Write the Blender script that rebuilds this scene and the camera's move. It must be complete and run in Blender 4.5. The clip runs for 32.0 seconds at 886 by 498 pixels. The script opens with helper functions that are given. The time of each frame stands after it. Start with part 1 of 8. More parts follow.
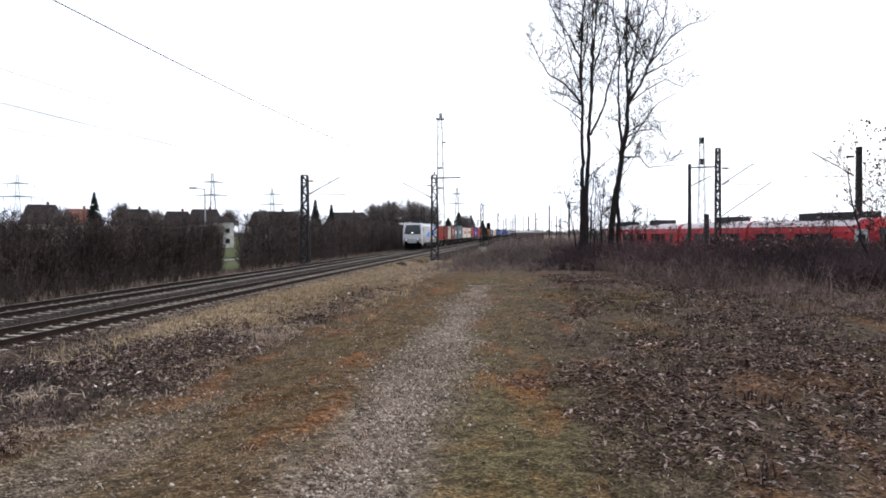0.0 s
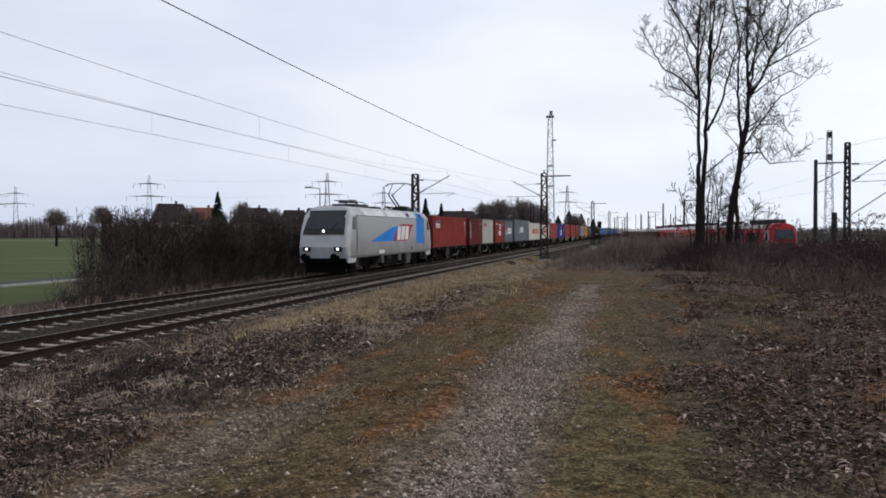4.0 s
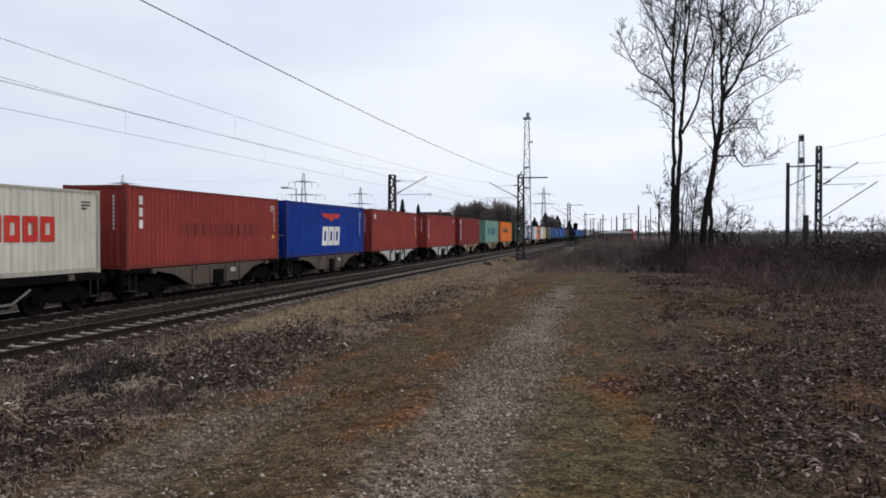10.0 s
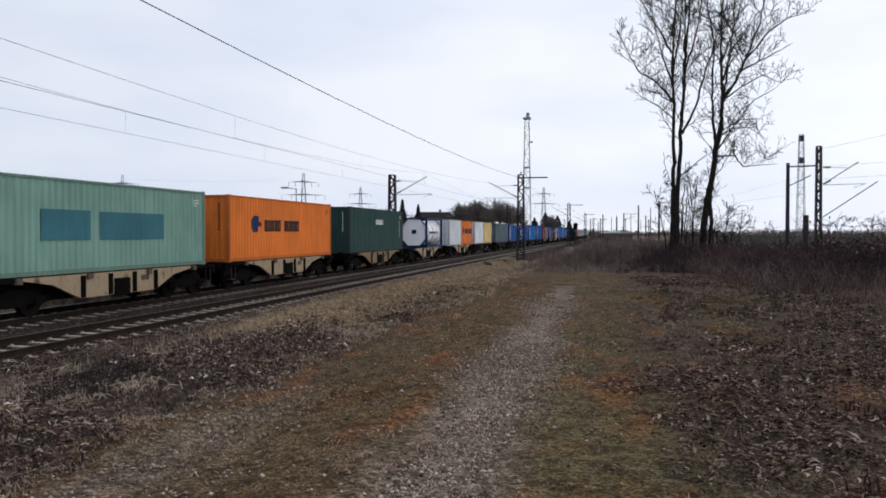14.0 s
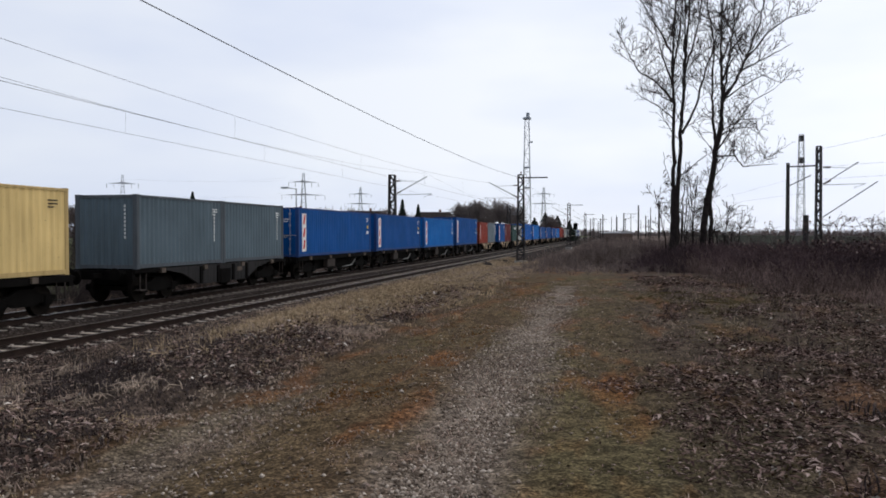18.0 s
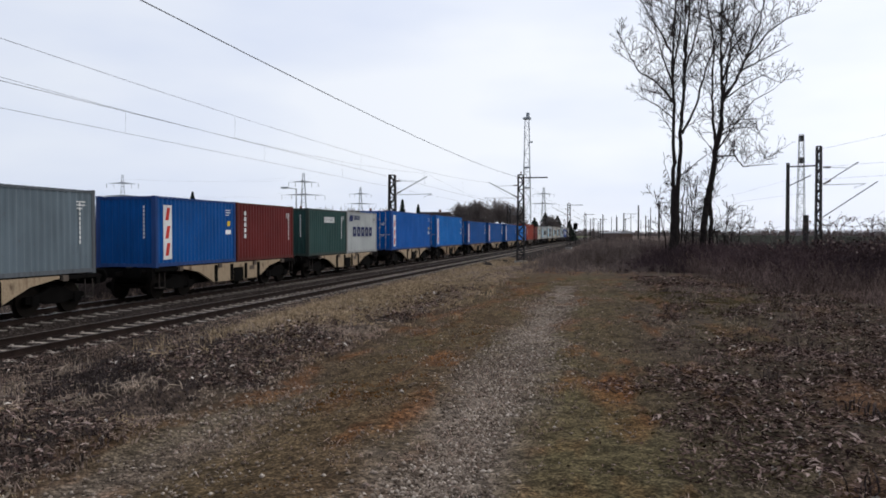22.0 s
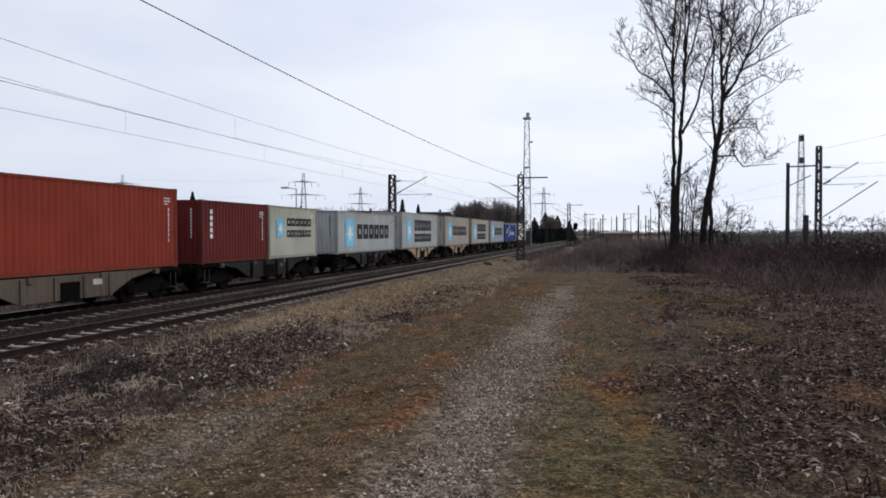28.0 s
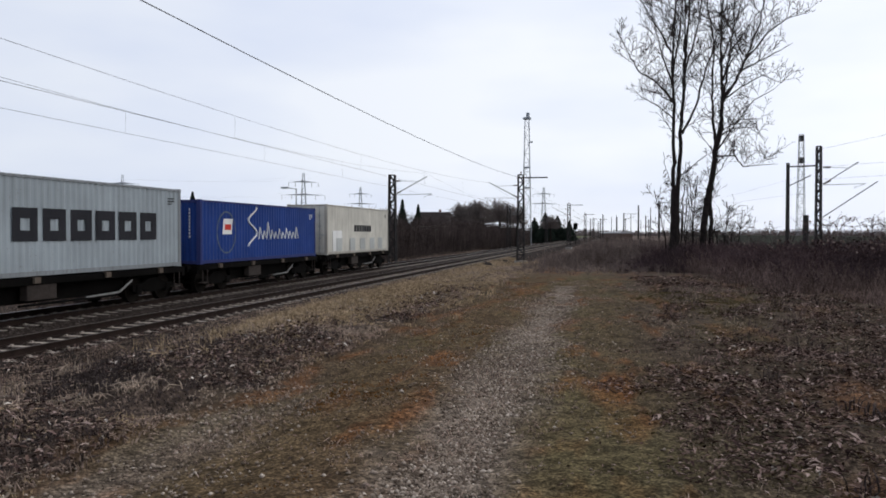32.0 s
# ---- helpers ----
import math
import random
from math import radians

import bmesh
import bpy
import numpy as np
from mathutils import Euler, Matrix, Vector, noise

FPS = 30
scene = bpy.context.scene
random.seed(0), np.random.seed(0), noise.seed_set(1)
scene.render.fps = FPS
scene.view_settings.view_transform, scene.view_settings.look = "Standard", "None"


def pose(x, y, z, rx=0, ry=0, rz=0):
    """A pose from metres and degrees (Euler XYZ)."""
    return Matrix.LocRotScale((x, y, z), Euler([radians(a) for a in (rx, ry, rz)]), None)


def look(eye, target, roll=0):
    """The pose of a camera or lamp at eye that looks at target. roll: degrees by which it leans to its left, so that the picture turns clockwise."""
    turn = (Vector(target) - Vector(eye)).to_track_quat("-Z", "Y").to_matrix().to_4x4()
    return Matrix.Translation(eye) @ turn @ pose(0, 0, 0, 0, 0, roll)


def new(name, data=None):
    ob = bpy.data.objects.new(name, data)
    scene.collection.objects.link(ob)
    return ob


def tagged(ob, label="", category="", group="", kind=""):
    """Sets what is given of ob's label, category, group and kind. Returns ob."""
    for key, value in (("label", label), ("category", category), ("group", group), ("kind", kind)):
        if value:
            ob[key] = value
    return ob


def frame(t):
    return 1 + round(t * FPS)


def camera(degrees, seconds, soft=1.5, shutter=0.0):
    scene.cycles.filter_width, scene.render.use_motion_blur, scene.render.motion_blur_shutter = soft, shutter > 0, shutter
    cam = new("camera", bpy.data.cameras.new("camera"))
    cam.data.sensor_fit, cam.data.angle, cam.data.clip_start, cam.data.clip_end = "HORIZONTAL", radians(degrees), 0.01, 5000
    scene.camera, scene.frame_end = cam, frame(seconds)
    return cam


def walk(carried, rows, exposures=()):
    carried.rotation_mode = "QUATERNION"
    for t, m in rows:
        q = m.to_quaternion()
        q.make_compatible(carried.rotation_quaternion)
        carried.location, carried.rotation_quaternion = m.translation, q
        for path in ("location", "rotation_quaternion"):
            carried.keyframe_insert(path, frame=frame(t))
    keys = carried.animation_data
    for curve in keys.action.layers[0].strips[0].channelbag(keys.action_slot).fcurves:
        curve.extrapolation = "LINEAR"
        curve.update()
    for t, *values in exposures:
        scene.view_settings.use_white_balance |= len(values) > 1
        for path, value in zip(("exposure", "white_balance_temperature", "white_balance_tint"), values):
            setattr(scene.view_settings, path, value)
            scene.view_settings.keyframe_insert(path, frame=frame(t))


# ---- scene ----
EYE = 2.42          # camera above the rail tops, metres

# ---- camera: hand-held on the path, panning left for four seconds, then still
VIEW = [  # seconds, heading left of the line, degrees down, lean
    (0.0, 6.281, 1.15, -0.38), (0.5, 6.368, 1.187, -0.279), (1.0, 6.239, 1.195, -0.191),
    (1.5, 7.201, 1.236, -0.227), (2.0, 8.546, 1.245, -0.178), (2.5, 9.859, 1.265, -0.165),
    (3.0, 10.897, 1.276, -0.178), (3.5, 13.333, 1.237, -0.235), (3.9, 14.2, 1.22, -0.2),
    (4.7, 13.0, 1.17, -0.06), (5.5, 12.506, 1.146, 0.0), (6.0, 12.485, 1.146, 0.0), (32.0, 12.485, 1.146, 0.0)]
cam = camera(58.5, 32.0, soft=1.75)
walk(cam, [(t, pose(0, 0, EYE, 90 - down, 0, yaw) @ pose(0, 0, 0, 0, 0, lean)) for t, yaw, down, lean in VIEW],
     exposures=[(0.0, 0.72), (0.3, 0.37), (0.8, 0.0), (32.0, 0.0)])

# ---- overcast daylight
world = bpy.data.worlds.new("overcast_sky")
scene.world = world
world.use_nodes = True
wn, wl = world.node_tree.nodes, world.node_tree.links
wn.clear()
w_out = wn.new("ShaderNodeOutputWorld")
w_bg = wn.new("ShaderNodeBackground")
w_sky = wn.new("ShaderNodeTexSky")
w_sky.sky_type = "NISHITA"
w_sky.sun_disc = False
w_sky.sun_elevation, w_sky.sun_rotation = radians(30), radians(64)
w_co = wn.new("ShaderNodeTexCoord")
w_map = wn.new("ShaderNodeMapping")
w_map.inputs["Scale"].default_value = (1.2, 1.2, 4.0)
w_no = wn.new("ShaderNodeTexNoise")
w_no.inputs["Scale"].default_value, w_no.inputs["Detail"].default_value = 1.6, 4
w_ra = wn.new("ShaderNodeValToRGB")
w_ra.color_ramp.elements[0].position, w_ra.color_ramp.elements[0].color = 0.3, (0.79, 0.865, 1.06, 1)
w_ra.color_ramp.elements[1].position, w_ra.color_ramp.elements[1].color = 0.62, (1.01, 1.05, 1.135, 1)
w_mul = wn.new("ShaderNodeMixRGB")
w_mul.blend_type, w_mul.inputs[0].default_value = "MULTIPLY", 1.0
w_mul.inputs[2].default_value = (0.1, 0.1, 0.1, 1)
w_mix = wn.new("ShaderNodeMixRGB")
w_mix.inputs[0].default_value = 0.93
wl.new(w_co.outputs["Generated"], w_map.inputs[0])
wl.new(w_map.outputs[0], w_no.inputs["Vector"])
wl.new(w_no.outputs["Fac"], w_ra.inputs[0])
wl.new(w_sky.outputs[0], w_mul.inputs[1])
wl.new(w_mul.outputs[0], w_mix.inputs[1])
wl.new(w_ra.outputs[0], w_mix.inputs[2])
w_bg.inputs[1].default_value = 0.95
w_sep = wn.new("ShaderNodeVectorMath")       # thinner cloud, so a brighter sky, towards the hidden sun
w_sep.operation = "DOT_PRODUCT"
w_sep.inputs[1].default_value = (0.86, 0.42, 0.28)
w_side = wn.new("ShaderNodeMapRange")
w_side.inputs["From Min"].default_value, w_side.inputs["From Max"].default_value = -0.9, 0.75
w_tint = wn.new("ShaderNodeValToRGB")
w_tint.color_ramp.elements[0].color = (0.655, 0.695, 0.765, 1)
w_tint.color_ramp.elements[1].color = (1.115, 1.10, 1.07, 1)
w_lit = wn.new("ShaderNodeMixRGB")
w_lit.blend_type, w_lit.inputs[0].default_value = "MULTIPLY", 1.0
wl.new(w_co.outputs["Generated"], w_sep.inputs[0])
wl.new(w_sep.outputs["Value"], w_side.inputs["Value"])
wl.new(w_mix.outputs[0], w_lit.inputs[1])
wl.new(w_side.outputs[0], w_tint.inputs[0])
wl.new(w_tint.outputs[0], w_lit.inputs[2])
wl.new(w_lit.outputs[0], w_bg.inputs[0])
wl.new(w_bg.outputs[0], w_out.inputs[0])

sun = new("sun", bpy.data.lights.new("sun", "SUN"))
sun.data.energy, sun.data.angle, sun.data.color = 0.85, radians(40), (1.0, 0.97, 0.92)
sun.matrix_world = look((0, 0, 60), (-35, -17, 37))


# ---- materials
def nodes_of(name):
    m = bpy.data.materials.new(name)
    m.use_nodes = True
    t = m.node_tree
    return m, t.nodes, t.links, t.nodes["Principled BSDF"]


def noise_node(n, l, scale, detail=4, vec=None, stretch=None):
    no = n.new("ShaderNodeTexNoise")
    no.inputs["Scale"].default_value, no.inputs["Detail"].default_value = scale, detail
    if vec is None:
        vec = n.new("ShaderNodeTexCoord").outputs["Object"]
    if stretch:
        mp = n.new("ShaderNodeMapping")
        mp.inputs["Scale"].default_value = stretch
        l.new(vec, mp.inputs[0])
        vec = mp.outputs[0]
    l.new(vec, no.inputs["Vector"])
    return no.outputs["Fac"]


def ramp(n, l, fac, stops):
    r = n.new("ShaderNodeValToRGB")
    e = r.color_ramp.elements
    while len(e) < len(stops):
        e.new(0.5)
    for el, (p, c) in zip(e, stops):
        el.position, el.color = p, (*c, 1) if len(c) == 3 else c
    l.new(fac, r.inputs[0])
    return r.outputs[0]


def mixc(n, l, kind, fac, a, b):
    m = n.new("ShaderNodeMixRGB")
    m.blend_type = kind
    for i, v in enumerate((fac, a, b)):
        if hasattr(v, "is_linked"):
            l.new(v, m.inputs[i])
        elif isinstance(v, tuple):
            m.inputs[i].default_value = (*v, 1)
        else:
            m.inputs[i].default_value = v
    return m.outputs[0]


def bumped(n, l, bsdf, height, strength, dist=0.02):
    b = n.new("ShaderNodeBump")
    b.inputs["Strength"].default_value, b.inputs["Distance"].default_value = strength, dist
    l.new(height, b.inputs["Height"])
    l.new(b.outputs[0], bsdf.inputs["Normal"])


def shade(c, k):
    return tuple(min(1, v * k) for v in c)


def surface(name, col, rough=0.7, metal=0.0, scale=3.0, vary=0.25, fine=40.0, bump=0.15, island=0.0, second=None, spec=0.3):
    """A weathered surface: broad stains, fine grain, and a random tone for each object or island."""
    m, n, l, b = nodes_of(name)
    big = noise_node(n, l, scale, 5)
    small = noise_node(n, l, fine, 3)
    c = ramp(n, l, big, [(0.28, shade(col, 1 - vary)), (0.72, second or shade(col, 1 + vary))])
    g = ramp(n, l, small, [(0.25, (1 - vary * 0.8,) * 3), (0.75, (1 + vary * 0.5,) * 3)])
    c = mixc(n, l, "MULTIPLY", 1.0, c, g)
    if island:
        rnd = n.new("ShaderNodeNewGeometry").outputs["Random Per Island"]
    else:
        rnd = n.new("ShaderNodeObjectInfo").outputs["Random"]
    k = island or 0.12
    c = mixc(n, l, "MULTIPLY", 1.0, c, ramp(n, l, rnd, [(0.0, (1 - k,) * 3), (1.0, (1 + k,) * 3)]))
    l.new(c, b.inputs["Base Color"])
    b.inputs["Roughness"].default_value, b.inputs["Metallic"].default_value = rough, metal
    b.inputs["Specular IOR Level"].default_value = 0.04 if rough >= 0.9 else spec
    if bump:
        bumped(n, l, b, small, bump)
    return m


def paint(name, col, rough=0.45, dirt=0.24, rust=0.10, spec=0.08, metal=0.0):
    """Weathered paint on steel: vertical dirt runs, fading and rust specks."""
    m, n, l, b = nodes_of(name)
    co = n.new("ShaderNodeTexCoord").outputs["Object"]
    fade = noise_node(n, l, 0.7, 4, co)
    runs = noise_node(n, l, 1.0, 5, co, (9.0, 9.0, 0.5))
    spots = noise_node(n, l, 14.0, 6, co)
    c = ramp(n, l, fade, [(0.3, shade(col, 0.86)), (0.7, shade(col, 1.12))])
    d = ramp(n, l, runs, [(0.45, (1, 1, 1)), (0.85, (1 - dirt, 1 - dirt * 1.05, 1 - dirt * 1.1))])
    c = mixc(n, l, "MULTIPLY", 1.0, c, d)
    s = ramp(n, l, spots, [(0.66, (0, 0, 0)), (0.74, (rust * 5,) * 3)])
    c = mixc(n, l, "MIX", s, c, (0.10, 0.045, 0.025))
    rnd = n.new("ShaderNodeObjectInfo").outputs["Random"]
    c = mixc(n, l, "MULTIPLY", 1.0, c, ramp(n, l, rnd, [(0, (0.95,) * 3), (1, (1.05,) * 3)]))
    l.new(c, b.inputs["Base Color"])
    l.new(ramp(n, l, runs, [(0.3, (rough,) * 3), (0.8, (min(1, rough + 0.25),) * 3)]), b.inputs["Roughness"])
    b.inputs["Specular IOR Level"].default_value, b.inputs["Metallic"].default_value = spec, metal
    bumped(n, l, b, spots, 0.05, 0.01)
    return m


def worn(name, col, under):
    """Flaking paint: irregular patches of rust and soot show through, with drips below."""
    m, n, l, b = nodes_of(name)
    co = n.new("ShaderNodeTexCoord").outputs["Object"]
    patch = noise_node(n, l, 1.6, 8, co, (1, 0.9, 0.7))
    drips = noise_node(n, l, 1.0, 6, co, (7.0, 7.0, 1.2))
    fine = noise_node(n, l, 22.0, 4, co)
    c = ramp(n, l, fine, [(0.3, shade(col, 0.8)), (0.7, shade(col, 1.1))])
    c = mixc(n, l, "MIX", ramp(n, l, drips, [(0.54, (0, 0, 0)), (0.76, (0.6,) * 3)]), c, shade(under, 2.2))
    c = mixc(n, l, "MIX", ramp(n, l, patch, [(0.56, (0, 0, 0)), (0.66, (0.9,) * 3)]), c, under)
    l.new(c, b.inputs["Base Color"])
    b.inputs["Roughness"].default_value, b.inputs["Specular IOR Level"].default_value = 0.8, 0.12
    bumped(n, l, b, fine, 0.1, 0.01)
    return m


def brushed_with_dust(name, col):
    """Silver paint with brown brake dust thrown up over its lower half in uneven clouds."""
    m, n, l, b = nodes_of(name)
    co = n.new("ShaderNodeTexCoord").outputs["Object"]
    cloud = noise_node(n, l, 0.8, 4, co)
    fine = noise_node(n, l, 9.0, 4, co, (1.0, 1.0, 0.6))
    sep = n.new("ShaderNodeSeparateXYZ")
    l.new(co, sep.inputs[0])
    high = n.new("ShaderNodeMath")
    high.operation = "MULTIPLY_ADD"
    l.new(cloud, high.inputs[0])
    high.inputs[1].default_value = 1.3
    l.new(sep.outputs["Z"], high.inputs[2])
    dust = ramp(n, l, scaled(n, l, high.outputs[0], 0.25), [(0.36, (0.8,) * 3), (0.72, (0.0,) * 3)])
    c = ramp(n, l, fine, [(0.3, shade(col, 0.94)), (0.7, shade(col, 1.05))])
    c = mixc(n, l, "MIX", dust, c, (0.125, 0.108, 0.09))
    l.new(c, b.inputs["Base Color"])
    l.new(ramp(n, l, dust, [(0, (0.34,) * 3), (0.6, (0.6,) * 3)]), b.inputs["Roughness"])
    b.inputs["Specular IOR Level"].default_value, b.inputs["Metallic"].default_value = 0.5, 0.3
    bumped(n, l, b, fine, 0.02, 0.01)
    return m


def scaled(n, l, value, k):
    q = n.new("ShaderNodeMath")
    q.operation = "MULTIPLY"
    l.new(value, q.inputs[0])
    q.inputs[1].default_value = k
    return q.outputs[0]


M = {}
M["red"] = paint("red_brown_paint", (0.205, 0.027, 0.022))
M["oxide"] = paint("oxide_red_paint", (0.25, 0.04, 0.033))
M["dark_red"] = paint("dark_red_paint", (0.115, 0.018, 0.017))
M["orange_red"] = paint("orange_red_paint", (0.215, 0.034, 0.02))
M["cream"] = paint("cream_paint", (0.56, 0.535, 0.46), dirt=0.3)
M["white"] = paint("white_paint", (0.56, 0.57, 0.58), dirt=0.25)
M["warm_white"] = paint("warm_white_paint", (0.55, 0.53, 0.47), dirt=0.3)
M["grey"] = paint("grey_blue_paint", (0.115, 0.145, 0.165))
M["dark_grey"] = paint("dark_grey_paint", (0.085, 0.115, 0.135))
M["pale_grey"] = paint("pale_grey_paint", (0.38, 0.395, 0.385), dirt=0.3)
M["ash"] = paint("ash_grey_paint", (0.285, 0.32, 0.34), dirt=0.2)
M["clean_white"] = paint("clean_white_paint", (0.62, 0.65, 0.67), dirt=0.2, rust=0.05)
M["grimy_cream"] = paint("grimy_cream_paint", (0.37, 0.345, 0.30), dirt=0.45, rust=0.2)
M["stone"] = paint("stone_grey_paint", (0.40, 0.395, 0.335), dirt=0.3)
M["blue"] = paint("blue_paint", (0.003, 0.064, 0.235))
M["bright_blue"] = paint("bright_blue_paint", (0.003, 0.115, 0.38))
M["mid_blue"] = paint("mid_blue_paint", (0.003, 0.082, 0.32))
M["deep_blue"] = paint("deep_blue_paint", (0.003, 0.034, 0.25))
M["navy"] = paint("navy_paint", (0.017, 0.046, 0.195))
M["mint"] = paint("faded_green_paint", (0.17, 0.30, 0.25))
M["green"] = paint("dark_green_paint", (0.024, 0.058, 0.053))
M["orange"] = paint("orange_paint", (0.66, 0.17, 0.03), dirt=0.25)
M["yellow"] = paint("pale_yellow_paint", (0.60, 0.44, 0.19), dirt=0.25)
M["petrol"] = paint("petrol_patch_paint", (0.04, 0.135, 0.165), rust=0)
M["mark_white"] = paint("white_lettering_paint", (0.68, 0.68, 0.66), dirt=0.2, rust=0.02)
M["mark_black"] = paint("black_lettering_paint", (0.018, 0.018, 0.022), dirt=0.1, rust=0)
M["mark_red"] = paint("red_lettering_paint", (0.50, 0.04, 0.03), dirt=0.2, rust=0)
M["mark_blue"] = paint("blue_lettering_paint", (0.012, 0.02, 0.08), dirt=0.2, rust=0)
M["faint_red"] = paint("faded_pink_lettering_paint", (0.48, 0.26, 0.22), dirt=0.2, rust=0)
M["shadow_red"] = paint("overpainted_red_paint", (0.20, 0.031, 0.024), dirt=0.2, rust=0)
M["sky_blue"] = paint("sky_blue_panel_paint", (0.16, 0.47, 0.66), dirt=0.15, rust=0)
M["mark_yellow"] = paint("yellow_sticker", (0.65, 0.45, 0.05), dirt=0.2, rust=0)
M["under_grey"] = surface("dusty_grey_underframe_paint", (0.085, 0.08, 0.076), 0.8, 0.0, 3.0, 0.4, 30, 0.2)
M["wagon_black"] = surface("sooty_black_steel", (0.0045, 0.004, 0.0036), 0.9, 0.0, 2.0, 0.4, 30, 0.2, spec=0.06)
M["wagon_grey"] = paint("rusty_brown_sill_paint", (0.098, 0.078, 0.063), 0.75, 0.4, 0.15)
M["wagon_charcoal"] = paint("charcoal_sill_paint", (0.022, 0.021, 0.021), 0.75, 0.5, 0.1)
M["wagon_cream"] = worn("dirty_cream_sill_paint", (0.33, 0.25, 0.165), (0.055, 0.03, 0.018))
M["wagon_tan"] = worn("rust_stained_tan_sill_paint", (0.22, 0.15, 0.092), (0.055, 0.03, 0.018))
M["wagon_white"] = worn("scuffed_white_sill_paint", (0.44, 0.44, 0.42), (0.035, 0.026, 0.020))
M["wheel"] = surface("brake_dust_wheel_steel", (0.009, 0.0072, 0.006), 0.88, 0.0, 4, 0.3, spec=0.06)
M["bare"] = surface("bare_scuffed_steel", (0.16, 0.155, 0.15), 0.6, 0.4, 5, 0.3)
M["rail_side"] = surface("rusty_rail_steel", (0.020, 0.0125, 0.0100), 0.85, 0.0, 3, 0.3, spec=0.1)
M["rail_rust"] = surface("dull_brown_rail_head", (0.075, 0.06, 0.05), 0.55, 0.3, 3, 0.2)
# distance haze is put into this colour: paler than the near twigs
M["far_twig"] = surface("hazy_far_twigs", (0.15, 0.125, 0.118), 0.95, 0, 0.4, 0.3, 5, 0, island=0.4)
M["rail_top"] = surface("worn_bright_rail_head", (0.30, 0.29, 0.28), 0.32, 0.9, 3, 0.15)
M["sleeper"] = surface("weathered_concrete", (0.36, 0.308, 0.26), 0.9, 0, 6, 0.25, 60, 0.3)
M["sleeper_dirty"] = surface("brake_dusted_concrete", (0.29, 0.255, 0.22), 0.9, 0, 6, 0.3, 60, 0.3)
M["ballast"] = surface("ballast_stone", (0.058, 0.046, 0.04), 0.95, 0, 5, 0.35, 30, 0.5, island=0.75)
M["mast"] = surface("dark_painted_lattice_steel", (0.022, 0.019, 0.018), 0.8, 0.0, 2, 0.3)
M["galv"] = surface("galvanised_steel", (0.30, 0.32, 0.34), 0.5, 0.6, 2, 0.2)
M["concrete"] = surface("grey_concrete", (0.30, 0.29, 0.27), 0.9, 0, 3, 0.2)
M["wire"] = surface("weathered_copper_wire", (0.11, 0.11, 0.115), 0.6, 0.4, 1, 0.2)
M["insulator"] = surface("brown_glazed_ceramic", (0.07, 0.03, 0.02), 0.25, 0, 5, 0.2)
M["bark"] = surface("dark_bark", (0.024, 0.0195, 0.018), 0.95, 0, 6, 0.35, 25, 0.6)
M["twig"] = surface("bare_twigs", (0.036, 0.029, 0.027), 0.9, 0, 2, 0.3, 20, 0, island=0.3)
M["hedge"] = surface("dark_hedge_twigs", (0.066, 0.051, 0.047), 0.95, 0, 0.4, 0.4, 5, 0, island=0.6)
M["brush"] = surface("dead_brush_stems", (0.078, 0.052, 0.053), 0.95, 0, 0.35, 0.4, 5, 0, island=0.6)
M["dark_brush"] = surface("dark_thicket_stems", (0.055, 0.038, 0.04), 0.95, 0, 0.35, 0.4, 5, 0, island=0.6)
# brush at the track's end, lightened in its colour to look hazy
M["hazy_brush"] = surface("haze_paled_brush_stems", (0.165, 0.128, 0.113), 0.95, 0, 0.35, 0.35, 5, 0, island=0.5)
M["straw"] = surface("dry_straw_grass", (0.35, 0.26, 0.165), 0.9, 0, 0.5, 0.3, 8, 0, island=0.5)
M["weed"] = surface("dead_purplish_weeds", (0.25, 0.184, 0.146), 0.95, 0, 0.5, 0.4, 8, 0, island=0.7)
M["pale_leaf"] = surface("bleached_dry_leaf", (0.36, 0.315, 0.27), 0.85, 0, 0.5, 0.3, 12, 0, island=0.7)
M["dim_weed"] = surface("dim_brown_stems", (0.165, 0.118, 0.102), 0.95, 0, 0.5, 0.4, 8, 0, island=0.7)
M["pale_weed"] = surface("pale_dead_stems", (0.34, 0.265, 0.205), 0.95, 0, 0.5, 0.3, 8, 0, island=0.5)
M["moss_blade"] = surface("mossy_green_blades", (0.082, 0.063, 0.030), 0.9, 0, 0.6, 0.4, 8, 0, island=0.4)
M["rust_moss"] = surface("rusty_moss_tufts", (0.125, 0.060, 0.020), 0.95, 0, 0.7, 0.4, 9, 0, island=0.4)
M["conifer"] = surface("dark_conifer_needles", (0.020, 0.028, 0.022), 0.9, 0, 1, 0.3, 6, 0, island=0.4)
M["glass"] = surface("dark_window_glass", (0.02, 0.024, 0.028), 0.08, 0.0, 1, 0.1, 10, 0)
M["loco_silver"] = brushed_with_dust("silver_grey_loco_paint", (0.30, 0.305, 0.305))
M["loco_cab"] = paint("pale_silver_cab_paint", (0.43, 0.435, 0.44), 0.4, 0.08, 0.0, 0.4, 0.12)
M["loco_white"] = paint("white_loco_roof_paint", (0.60, 0.61, 0.62), 0.45, 0.25, 0.02)
M["loco_blue"] = paint("vivid_blue_loco_paint", (0.012, 0.19, 0.60), 0.4, 0.12, 0.0)
M["loco_red"] = paint("crimson_loco_paint", (0.33, 0.013, 0.024), 0.4, 0.2, 0.0)
M["loco_dark"] = surface("dark_grey_loco_parts", (0.022, 0.022, 0.023), 0.7, 0.0, 3, 0.3)
M["emu_red"] = paint("traffic_red_paint", (0.36, 0.03, 0.036), 0.4, 0.15, 0.0)
M["emu_roof"] = paint("pale_grey_roof_paint", (0.60, 0.52, 0.52), 0.55, 0.35, 0.0)


